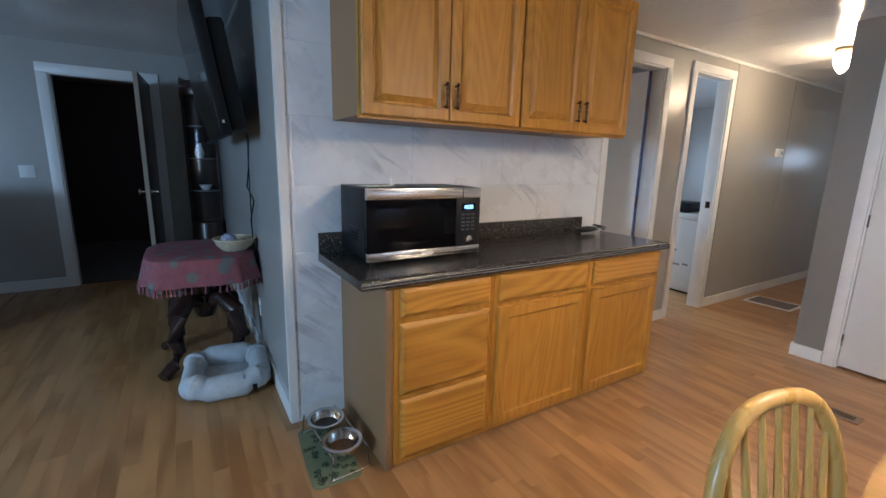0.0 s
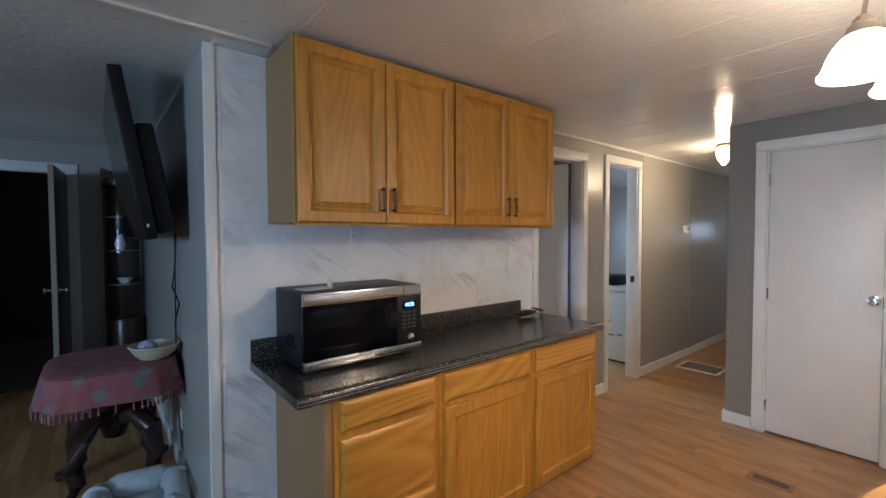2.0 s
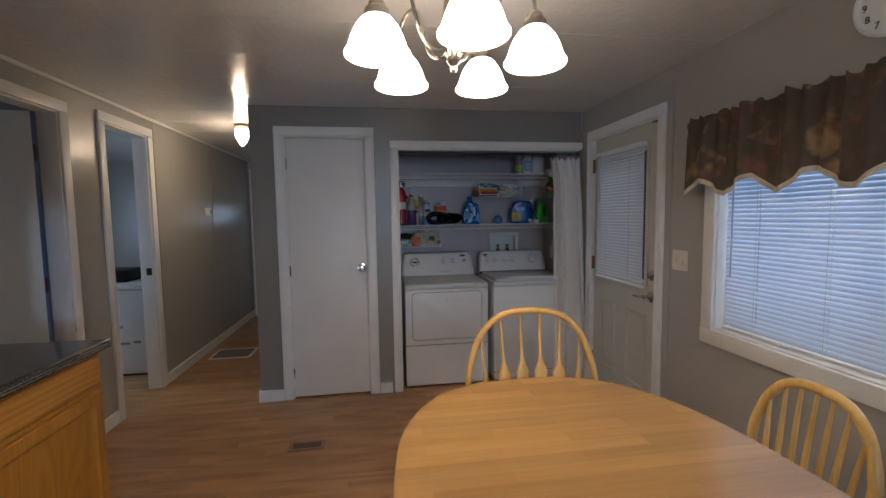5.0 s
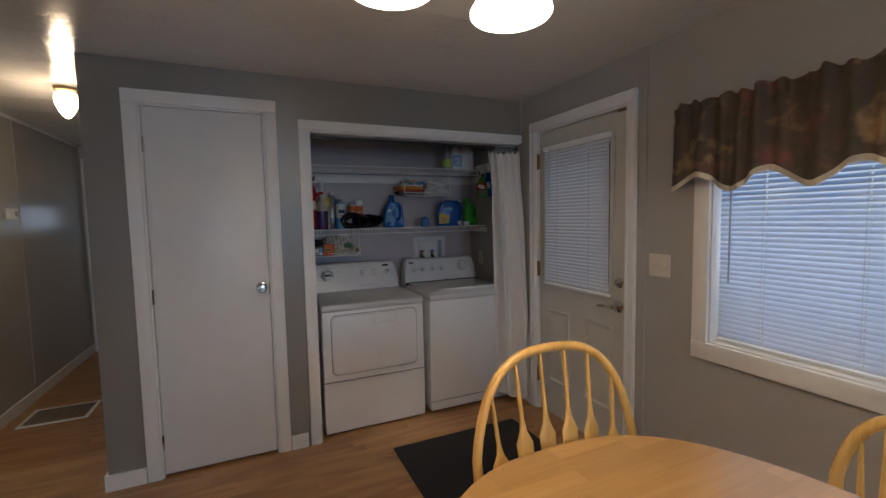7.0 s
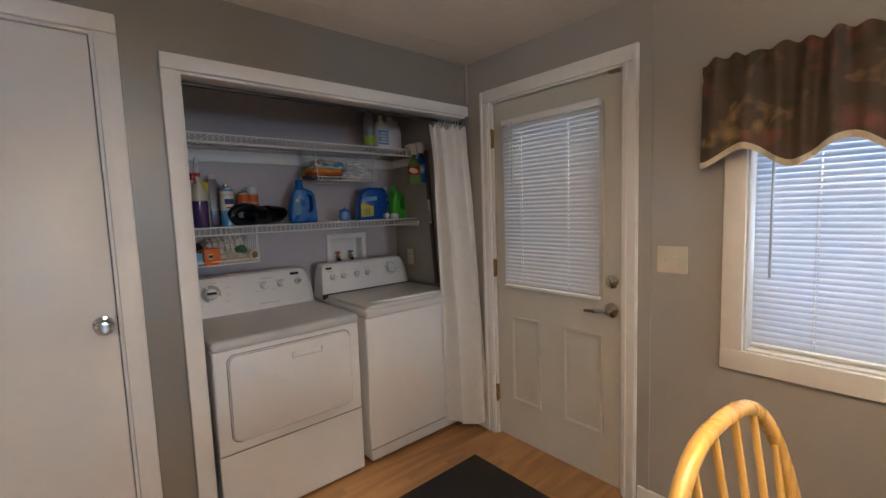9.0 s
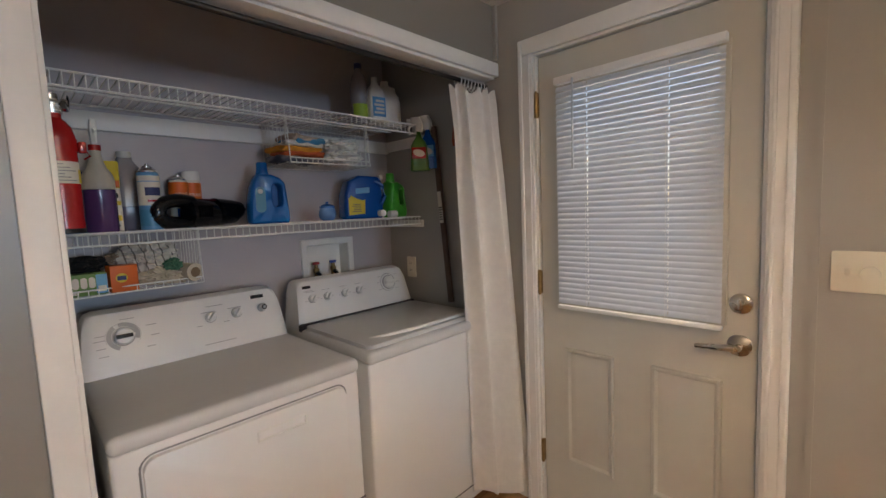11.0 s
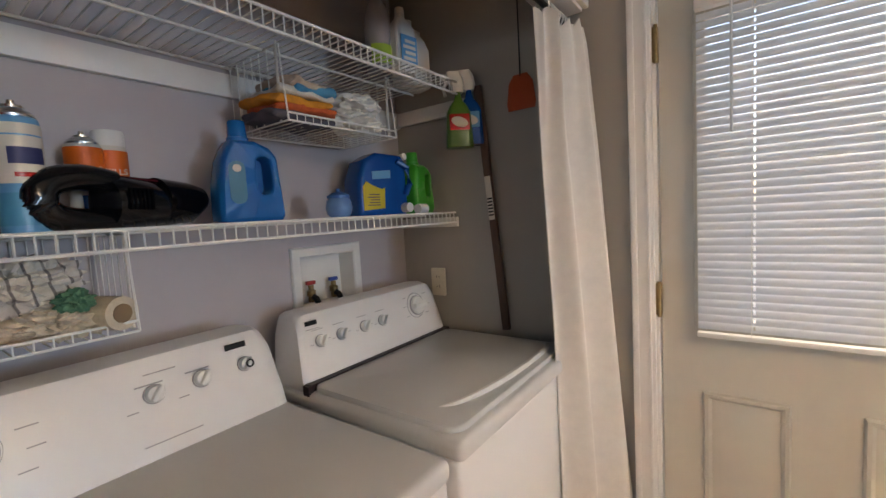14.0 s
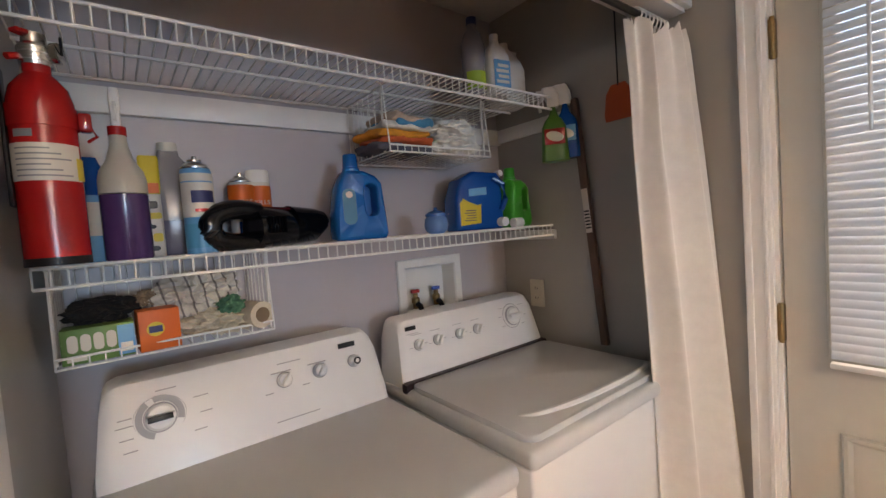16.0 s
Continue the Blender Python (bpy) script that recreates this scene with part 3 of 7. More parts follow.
cord = solo("power_cord", tube([(1.372, 1.90, 1.13), (1.398, 1.85, 1.145), (1.412, 1.83, 1.11), (1.402, 1.84, 1.06), (1.378, 1.90, 0.99)], 0.004), BLACK, 0, 0, 0, "black power cord behind the microwave", "cord")
card = solo("paper_card", box(-0.07, 0.07, -0.045, 0.045, 0, 0.004, 0.001), mat("pale_card", (0.55, 0.58, 0.50), 0.7), 0.90, 1.80, ZC + MH + 0.002, "pale printed card lying on the microwave", "card", rz=8)
tub = thing("small_bottle", 0.985, 1.83, ZC + MH + 0.002, "small white dropper bottle standing on the microwave", "bottle")
part("bottle_body", lathe([(0, 0), (0.012, 0), (0.012, 0.03), (0.005, 0.036), (0, 0.036)], 14), PLASTW, tub)
part("nozzle", lathe([(0.006, 0.036), (0.003, 0.055), (0.0012, 0.07), (0, 0.07)], 10), PLASTW, tub)

# outlets on the marble
def outlet(x, y, z, rz, kind, label, w=0.07, h=0.115, material=None):
    th = thing("wall_plate", x, y, z, label, "wall plate", rz=rz)
    part("plate", prism(rounded(w, h, 0.006, 3), 0, 0.006, 0.002, axis="y"), material or PLASTW, th).scale = (1, -1, 1)
    if kind == "outlet":
        for dz in (0.02, -0.02):
            s = part("socket", prism([(a, b + dz) for a, b in rounded(0.033, 0.028, 0.008, 3)], -0.0085, -0.005, axis="y"), material or PLASTW, th)
            for dx in (-0.006, 0.006):
                part("slot", box(dx - 0.001, dx + 0.001, -0.009, -0.008, dz - 0.004, dz + 0.006), BLACK, s)
    elif kind == "switch":
        part("toggle", box(-0.005, 0.005, -0.016, -0.005, -0.006, 0.010, 0.002), material or PLASTW, th)
    else:
        part("toggle", box(-0.030, -0.022, -0.014, -0.005, -0.010, 0.008, 0.002), material or PLASTW, th)
        kn = part("dimmer_knob", lathe([(0, 0), (0.021, 0), (0.019, 0.014), (0, 0.016)], 22), material or PLASTW, th)
        kn.matrix_basis = pose(0.018, -0.005, -0.004, 90, 0, 0)
    return th


outlet(1.49, YN - 0.0125, 1.155, 0, "outlet", "white double outlet on the marble tiles")
# small appliance at the far end of the counter
ap = thing("hair_clipper", 2.46, 1.885, ZC + 0.001, "black hand-held tool with a looped cord on the counter", "hand tool")
part("body", loft([[(x, r * math.cos(a), 0.026 + 0.7 * r * math.sin(a)) for a in [2 * math.pi * k / 12 for k in range(12)]] for x, r in ((-0.11, 0.012), (-0.09, 0.026), (-0.02, 0.030), (0.05, 0.022), (0.07, 0.010))]), BLACK, ap)
part("tip", box(0.06, 0.085, -0.014, 0.014, 0.018, 0.034, 0.003), STEEL, ap, "bright metal tip")
part("cord", tube([(0.08 + 0.055 * math.cos(a), -0.02 + 0.03 * math.sin(a), 0.012 + 0.045 * max(0, math.sin(a * 0.5))) for a in [0.35 * k for k in range(16)]], 0.005), BLACK, ap)

# ---- dining table ----
def oval(a, b, n=2.6, k=72):
    pts = []
    for i in range(k):
        t = 2 * math.pi * i / k
        c, s = math.cos(t), math.sin(t)
        pts.append((a * math.copysign(abs(c) ** (2 / n), c), b * math.copysign(abs(s) ** (2 / n), s)))
    return pts


tb = thing("dining_table", 1.355, -0.350, 0, "pale wooden dining table with rounded ends", "table")
STAVE = wood("table_staves", (0.45, 0.275, 0.106), (0.385, 0.218, 0.076), 1, rough=0.22, per_object=0, ring=6, rings=0.3)
nd, lk = STAVE.node_tree.nodes, STAVE.node_tree.links
br = nd.new("ShaderNodeTexBrick")
br.inputs["Scale"].default_value, br.inputs["Brick Width"].default_value, br.inputs["Row Height"].default_value = 1.0, 0.42, 0.052
br.inputs["Mortar Size"].default_value = 0.0
br.inputs["Color1"].default_value, br.inputs["Color2"].default_value = (0.84, 0.84, 0.84, 1), (1.06, 1.04, 1.0, 1)
tcn = next(q for q in nd if q.bl_idname == "ShaderNodeTexCoord")
mpn = nd.new("ShaderNodeMapping")
mpn.inputs["Rotation"].default_value = (0, 0, radians(90))
lk.new(tcn.outputs["Object"], mpn.inputs[0])
lk.new(mpn.outputs[0], br.inputs["Vector"])
mxn = nd.new("ShaderNodeMix")
mxn.data_type, mxn.blend_type = "RGBA", "MULTIPLY"
mxn.inputs[0].default_value = 1.0
bs = nd["Principled BSDF"]
lk.new([k for k in lk if k.to_socket == bs.inputs["Base Color"]][0].from_socket, mxn.inputs[6])
lk.new(br.outputs[0], mxn.inputs[7])
lk.new(mxn.outputs[2], bs.inputs["Base Color"])
part("tabletop", prism(oval(0.735, 0.515), 0.722, 0.750, 0.009, seg=3), STAVE, tb)
part("apron", prism(oval(0.60, 0.38), 0.63, 0.722), PINE, tb)
LEG = [(0, 0), (0.022, 0), (0.026, 0.03), (0.020, 0.08), (0.034, 0.20), (0.040, 0.30), (0.030, 0.42), (0.022, 0.46), (0.036, 0.48), (0.036, 0.50), (0.030, 0.52), (0.036, 0.55), (0.036, 0.722), (0, 0.722)]
for lx in (-0.46, 0.46):
    for ly in (-0.28, 0.28):
        part("leg", lathe(LEG, 18, at=(lx, ly, 0)), PINE, tb)


# ---- chairs ----
def hoop_path(w, z0, z1, y0, y1, n=26):
    """Bow from one seat corner over the top to the other; leans back from y0 to y1."""
    pts = []
    for i in range(n + 1):
        a = math.pi * i / n
        u = math.cos(a)
        x = w / 2 * math.copysign(abs(u) ** 0.72, u)
        z = z0 + (z1 - z0) * max(0.0, math.sin(a)) ** 0.62
        f = (z - z0) / (z1 - z0)
        pts.append((x * (0.84 + 0.16 * min(1, f * 2)), y0 + (y1 - y0) * f, z))
    return pts


def chair(kind, top, label, m, w):
    th = new("dining_chair")
    th.matrix_basis = m
    tagged(th, label, "chair", "chairs round the table")
    out = [(a * 0.215, b * 0.20 + 0.01) for a, b in oval(1, 1, 3.0, 36)]
    seat = prism(out, 0.425, 0.455, 0.012, seg=3)
    part("seat", seat, CHAIRW, th)
    y0, y1 = -0.165, -0.165 - 0.16 * (top - 0.455) 
    path = hoop_path(w, 0.44, top - 0.013, y0, y1)
    part("back_hoop", tube(path, 0.0135 if kind == "arrow" else 0.016, 12), CHAIRW, th, "bent hoop rail")
    n = 6 if kind == "arrow" else 7
    for k in range(n):
        f = (k - (n - 1) / 2) / ((n - 1) / 2)
        xb, xt = f * w * 0.30, f * w * 0.375
        zt = 0.44 + (top - 0.453) * (1 - (abs(xt) / (w / 2)) ** 2.78) ** 0.31 - 0.004
        ft = (zt - 0.44) / (top - 0.453)
        yt = y0 + (y1 - y0) * ft
        if kind == "arrow":
            s = bmesh.new()
            secs = []
            for g, hw in ((0.0, 0.007), (0.10, 0.007), (0.16, 0.013), (0.26, 0.016), (0.50, 0.024), (0.58, 0.026), (0.64, 0.011), (0.70, 0.006), (1.0, 0.005)):
                x, y, z = xb + (xt - xb) * g, y0 + (yt - y0) * g, 0.445 + (zt - 0.445) * g
                d = 0.0055
                secs.append([(x - hw, y - d * 0.4, z), (x - hw * 0.6, y - d, z), (x + hw * 0.6, y - d, z), (x + hw, y - d * 0.4, z), (x + hw, y + d * 0.4, z), (x + hw * 0.6, y + d, z), (x - hw * 0.6, y + d, z), (x - hw, y + d * 0.4, z)])
            part("arrow_spindle", loft(secs, s), CHAIRW, th)
        else:
            pts = [(xb + (xt - xb) * g, y0 + (yt - y0) * g, 0.445 + (zt - 0.445) * g) for g in (0, 0.2, 0.45, 0.75, 1)]
            part("spindle", tube(pts, 0.007, 8, radii=[0.006, 0.008, 0.0095, 0.007, 0.005]), CHAIRW, th)
    for lx in (-1, 1):
        for ly in (-1, 1):
            a, b = Vector((lx * 0.14, ly * 0.13 + 0.01, 0.43)), Vector((lx * 0.20, ly * 0.19 + 0.01, 0.0))
            part("leg", tube([a.lerp(b, g) for g in (0, 0.15, 0.3, 0.34, 0.38, 0.6, 0.9, 1)], 0.015, 10, radii=[0.012, 0.014, 0.018, 0.013, 0.018, 0.019, 0.012, 0.011]), CHAIRW, th)
    for lx in (-1, 1):
        part("stretcher", tube([(lx * 0.175, -0.15, 0.19), (lx * 0.172, 0.01, 0.19), (lx * 0.175, 0.17, 0.19)], 0.01, 8, radii=[0.008, 0.013, 0.008]), CHAIRW, th)
    part("stretcher", tube([(-0.172, 0.01, 0.19), (0, 0.01, 0.19), (0.172, 0.01, 0.19)], 0.01, 8, radii=[0.008, 0.013, 0.008]), CHAIRW, th)
    return th


chair("arrow", 1.02, "golden wooden hoop-back chair with arrow-shaped spindles", pose(1.905, -0.402, 0, 0, 0, 86), 0.55)
side = chair("plain", 0.872, "golden wooden hoop-back chair with plain round spindles", pose(1.06, 0.066, 0, 0, 0, 168), 0.385)
copy_thing(side, pose(1.58, -0.895, 0, 0, 0, 0))

# ---- chandelier ----
def smooth_line(pts, n=4):
    """Points on a smooth curve through pts."""
    out = []
    for i in range(len(pts) - 1):
        p0, p1, p2, p3 = (Vector(pts[max(0, min(len(pts) - 1, i + k))]) for k in (-1, 0, 1, 2))
        for j in range(n):
            t = j / n
            out.append(tuple(0.5 * (2 * p1 + (p2 - p0) * t + (2 * p0 - 5 * p1 + 4 * p2 - p3) * t * t + (3 * p1 - p0 - 3 * p2 + p3) * t ** 3)))
    return out + [tuple(pts[-1])]


SHADE = glow("lit_frosted_glass", (1.0, 0.84, 0.62), 11.0)
ch = thing("chandelier", 1.805, -0.052, 0, "satin nickel five-arm chandelier with lit frosted glass bells", "chandelier")
part("canopy", lathe([(0, H), (0.062, H - 0.001), (0.060, H - 0.012), (0.035, H - 0.028), (0.012, H - 0.034), (0, H - 0.034)], 28), NICKEL, ch)
part("column", lathe([(0, H - 0.03), (0.009, H - 0.03), (0.010, 2.15), (0.020, 2.14), (0.024, 2.12), (0.020, 2.08), (0.026, 2.06), (0.029, 2.02), (0.024, 1.96), (0.018, 1.93), (0.026, 1.910), (0.028, 1.890), (0.020, 1.872), (0, 1.872)], 24), NICKEL, ch)
part("finial", lathe([(0, 1.874), (0.020, 1.872), (0.022, 1.862), (0.012, 1.850), (0.010, 1.846), (0.011, 1.838), (0.007, 1.828), (0, 1.825)], 18), NICKEL, ch)
for k in range(5):
    a = radians(182 + 72 * k)
    c, s = math.cos(a), math.sin(a)
    R = 0.24
    pts = smooth_line([(0.022, 1.895), (0.065, 1.888), (0.105, 1.918), (0.125, 1.975), (0.142, 2.035), (0.165, 2.064), (0.192, 2.070), (0.220, 2.056), (0.236, 2.026), (0.24, 1.985)])
    part("arm", tube([(r * c, r * s, z) for r, z in pts], 0.0058, 10), NICKEL, ch)
    part("socket", lathe([(0, 1.992), (0.012, 1.990), (0.022, 1.980), (0.024, 1.968), (0.033, 1.962), (0.036, 1.946), (0.034, 1.937), (0, 1.937)], 20, at=(R * c, R * s, 0)), NICKEL, ch)
    bell = [(0.030, 1.945), (0.044, 1.935), (0.060, 1.915), (0.072, 1.890), (0.080, 1.866), (0.085, 1.853), (0.091, 1.847), (0.091, 1.840), (0.087, 1.836), (0.083, 1.843), (0.076, 1.866), (0.068, 1.889), (0.056, 1.912), (0.040, 1.931), (0.026, 1.940)]
    part("shade", lathe(bell, 26, at=(R * c, R * s, 0)), SHADE, ch, "glowing frosted glass bell")
    lamp("chandelier_bulb", "POINT", pose(1.805 + R * c, -0.052 + R * s, 1.872), 1.78, (1.0, 0.76, 0.50), radius=0.035)

# ---- hallway ----
hl = thing("ceiling_light", 4.52, 1.36, 0, "small lit glass ceiling light in the hallway", "ceiling light")
part("base", lathe([(0, H - 0.001), (0.06, H - 0.002), (0.058, H - 0.02), (0.035, H - 0.03), (0, H - 0.03)], 24), BRASS, hl)
part("globe", lathe([(0.040, H - 0.03), (0.056, H - 0.045), (0.060, H - 0.075), (0.054, H - 0.110), (0.036, H - 0.150), (0.014, H - 0.180), (0, H - 0.186)], 24), glow("lit_globe", (1.0, 0.83, 0.58), 9.0), hl, "glowing jelly-jar glass")
lamp("hall_bulb", "POINT", pose(4.52, 1.36, H - 0.215), 7.5, (1.0, 0.78, 0.5), radius=0.04)
tm = thing("thermostat", 5.40, YN - 0.001, 1.48, "small white thermostat on the hallway wall", "thermostat")
part("case", prism(rounded(0.12, 0.085, 0.012, 3), -0.028, 0, 0.005, axis="y"), PLASTW, tm)
part("screen", box(0.005, 0.045, -0.0295, -0.0275, -0.018, 0.022), GREYP, tm, "small grey screen")


def floor_vent(x, y, w, d, rz, label, rim, slat_mat, slats):
    th = thing("floor_vent", x, y, 0.0, label, "floor vent", rz=rz)
    part("frame", boxes((-w / 2, w / 2, -d / 2, -d / 2 + 0.022, 0, 0.006), (-w / 2, w / 2, d / 2 - 0.022, d / 2, 0, 0.006), (-w / 2, -w / 2 + 0.022, -d / 2 + 0.022, d / 2 - 0.022, 0, 0.006), (w / 2 - 0.022, w / 2, -d / 2 + 0.022, d / 2 - 0.022, 0, 0.006)), rim, th)
    # Flat dark sheet stands for the shade inside the duct.
    part("well", box(-w / 2 + 0.02, w / 2 - 0.02, -d / 2 + 0.02, d / 2 - 0.02, 0.0, 0.0015), DARKGAP, th)
    me = None
    for k in range(slats):
        u = -w / 2 + 0.022 + (w - 0.044) * (k + 0.5) / slats
        if me is None:
            ob = part("slat", box(-0.0025, 0.0025, -d / 2 + 0.022, d / 2 - 0.022, 0.002, 0.0055), slat_mat, th)
            me = ob.data
        else:
            ob = new("slat", me)
            ob.parent = th
        ob.location = (u, 0, 0)
    part("bar", box(-w / 2 + 0.022, w / 2 - 0.022, -0.004, 0.004, 0.002, 0.0058), slat_mat, th)


floor_vent(3.115, 0.658, 0.215, 0.105, 90, "brown metal floor register set in the boards", mat("brown_enamel", (0.25, 0.15, 0.085), 0.4), mat("brown_slats", (0.14, 0.082, 0.047), 0.5), 16)
floor_vent(5.105, 1.717, 0.32, 0.40, 0, "white-framed return air grille in the hallway floor", WHITE, mat("dusty_slats", (0.24, 0.185, 0.14), 0.7, var=0.3, scale=20), 22)
frm = thing("door_frame_hall_end", 6.9, 0, 0, "white door casing at the far end of the hallway", "door frame", kind="structure")
part("casing_leg", box(-0.018, 0, YN - 0.10, YN - 0.02, 0, 2.02, 0.004), WHITE, frm)
part("casing_leg", box(-0.018, 0, 1.16, 1.24, 0, 2.02, 0.004), WHITE, frm)
part("casing_head", box(-0.018, 0, 1.16, YN - 0.02, 2.02, 2.09, 0.004), WHITE, frm)
HG0, HG1, HZ0, HZ1 = 1.40, 1.76, 1.28, 1.66
part("door_panel", boxes((-0.004, 0.002, 1.24, HG0, 0.01, 2.02), (-0.004, 0.002, HG1, YN - 0.10, 0.01, 2.02), (-0.004, 0.002, HG0, HG1, 0.01, HZ0), (-0.004, 0.002, HG0, HG1, HZ1, 2.02)), DOORW, frm)
part("pane", box(-0.003, 0.001, HG0, HG1, HZ0, HZ1), GLASS, frm).visible_shadow = False
structure("crown_trim_hall", box(2.43, 6.9, YN - 0.014, YN, H - 0.022, H, 0.003), WHITE, "thin white moulding under the ceiling", "trim")
for xx in (4.385, 5.56):
    structure("wall_batten", box(xx - 0.012, xx + 0.012, YN - 0.004, YN, BH, H - 0.022), PAINT, "painted batten over a wall seam", "trim")
structure("wall_batten", box(2.727, 2.743, YS, YS + 0.006, BH, H), PAINT, "painted batten over a wall seam", "trim")
structure("wall_batten", box(XC - 0.016, XC, YS, YS + 0.016, LZ + 0.07, H), PAINT, "painted corner strip", "trim")
structure("corner_trim", boxes((0.518, 0.558, YN - 0.017, YN - 0.005, 0, H), (0.518, 0.530, YN - 0.005, YN + 0.012, 0, H)), WHITE, "white strip on the wall corner", "trim")

# rooms beyond the two doorways
bd = thing("bedroom_door", A1 - 0.020, YN + 0.104, 0.012, "plain grey-white door with a blue edge, standing open", "door", rz=-84)
DWID = A1 - A0 - 0.04
part("slab", box(-DWID, 0, -0.036, -0.001, 0, AZ - 0.03, 0.002), DOORW, bd)
# Thin muted blue strip along the hinge edge of the grey-white slab.
part("door_edge", box(0.0005, 0.004, -0.035, -0.002, 0.002, AZ - 0.032), mat("muted_blue_edge", (0.085, 0.135, 0.30), 0.5), bd, "muted blue hinge edge")
for hz in (1.78, 1.02, 0.24):
    part("hinge", tube([(0.008, -0.030, hz - 0.045), (0.008, -0.030, hz + 0.045)], 0.006, 8), BRONZE, bd)
for sy, tilt in ((-0.036, 90), (-0.001, -90)):
    kb = part("knob", lathe([(0, 0), (0.028, 0.0), (0.028, 0.006), (0.012, 0.012), (0.012, 0.03), (0.027, 0.042), (0.027, 0.055), (0.0, 0.062)], 20), NICKEL, bd)
    kb.matrix_basis = pose(-DWID + 0.06, sy, 0.96, tilt, 0, 0)
sp = thing("strike_plate", B1 - 0.016, YN + 0.035, 0.98, "dark metal strike plate on the door jamb", "latch")
part("plate", box(-0.003, 0.0, -0.02, 0.02, -0.03, 0.03, 0.001), BRONZE, sp)
fz = thing("storage_chest", 4.60, 2.27, 0.0, "scuffed white metal chest standing past the doorway", "chest")
part("body", box(0, 0.62, 0, 0.62, 0.02, 0.78, 0.012), ENAMEL, fz)
part("base", box(0.02, 0.60, 0.02, 0.60, 0, 0.02), BLACK, fz)
part("lid", box(-0.008, 0.628, -0.008, 0.628, 0.782, 0.84, 0.014), ENAMEL, fz)
for k, (a, b, c) in enumerate(((0.06, 0.12, 0.30), (0.15, 0.26, 0.29), (0.30, 0.42, 0.30), (0.20, 0.22, 0.44), (0.33, 0.35, 0.47))):
    part("scuff", box(-0.0015, 0.002, a, b, c, c + 0.022), GREYP, fz, "worn grey lettering")
solo("black_case", box(-0.16, 0.16, -0.17, 0.17, 0, 0.11, 0.03, 3), BLACK, 4.84, 2.62, 0.841, "black padded case on the white chest", "case")

# ---- blinds, windows, doors ----
SLATM = bpy.data.materials.new("translucent_slat")
SLATM.use_nodes = True
_n, _l = SLATM.node_tree.nodes, SLATM.node_tree.links
_p = _n["Principled BSDF"]
_p.inputs["Base Color"].default_value, _p.inputs["Roughness"].default_value = (0.80, 0.81, 0.83, 1), 0.45
_t = _n.new("ShaderNodeBsdfTranslucent")
_t.inputs[0].default_value = (0.66, 0.79, 0.94, 1)
_m = _n.new("ShaderNodeMixShader")
_m.inputs[0].default_value = 0.42
_l.new(_p.outputs[0], _m.inputs[1])
_l.new(_t.outputs[0], _m.inputs[2])
_l.new(_m.outputs[0], _n["Material Output"].inputs[0])
DOORSLAT = SLATM.copy()
DOORSLAT.name = "white_vinyl_slat"
DOORSLAT.node_tree.nodes["Principled BSDF"].inputs["Base Color"].default_value = (0.66, 0.665, 0.67, 1)
next(q for q in DOORSLAT.node_tree.nodes if q.bl_idname == "ShaderNodeMixShader").inputs[0].default_value = 0.20


def blind(name, x0, x1, z0, z1, y, pitch, tilt, label, wand, depth=0.024, slat=SLATM):
    """Mini blind hanging in the plane y, seen from +y."""
    th = thing(name, (x0 + x1) / 2, y, z0, label, "blind")
    w, h = x1 - x0, z1 - z0
    part("headrail", box(-w / 2, w / 2, -0.014, 0.014, h - 0.028, h, 0.003), WHITE, th)
    part("bottom_rail", box(-w / 2 + 0.002, w / 2 - 0.002, -0.012, 0.012, 0, 0.014, 0.003), WHITE, th)
    n = int((h - 0.05) / pitch)
    cords = [f * w for f in ((-0.36, 0.12, 0.36) if w > 0.9 else (-0.22, 0.27))]
    ends = [-w / 2 + 0.004] + [c + s for c in cords for s in (-0.0022, 0.0022)] + [w / 2 - 0.004]
    sb = bmesh.new()
    for xa, xe in zip(ends[0::2], ends[1::2]):
        secs = []
        for x in (xa, xe):
            up = [(x, depth * (k / 4 - 0.5), 0.0040 * (1 - (k / 2 - 1) ** 2)) for k in range(5)]
            secs.append(up + [(q[0], q[1], q[2] - 0.0005) for q in reversed(up)])
        loft(secs, sb)
    for c in cords:
        for ks in ((0, 1), (3, 4)):
            loft([[(x, depth * (k / 4 - 0.5), 0.0040 * (1 - (k / 2 - 1) ** 2)) for k in ks] + [(x, depth * (k / 4 - 0.5), 0.0040 * (1 - (k / 2 - 1) ** 2) - 0.0005) for k in ks[::-1]] for x in (c - 0.0022, c + 0.0022)], sb)
    first = None
    for k in range(n):
        if first is None:
            first = part("slat", sb, slat, th)
            ob = first
        else:
            ob = new("slat", first.data)
            ob.parent = th
        ob.matrix_basis = pose(0, 0, 0.03 + pitch * (k + 0.2), tilt + random.uniform(-1.5, 1.5), 0, 0)
    for f in (-0.36, 0.12, 0.36) if w > 0.9 else (-0.22, 0.27):
        part("ladder_cord", tube([(f * w + 0.006, 0.0135, 0.01), (f * w + 0.006, 0.0135, h - 0.02)], 0.0009, 5), WHITE, th)
        part("ladder_cord", tube([(f * w + 0.006, -0.0135, 0.01), (f * w + 0.006, -0.0135, h - 0.02)], 0.0009, 5), WHITE, th)
    if wand:
        part("tilt_wand", tube([(wand[0], 0.024, h - 0.02), (wand[0], 0.026, h - wand[1])], 0.004, 8), mat("clear_plastic_wand", (0.55, 0.58, 0.6), 0.2), th)
    return th


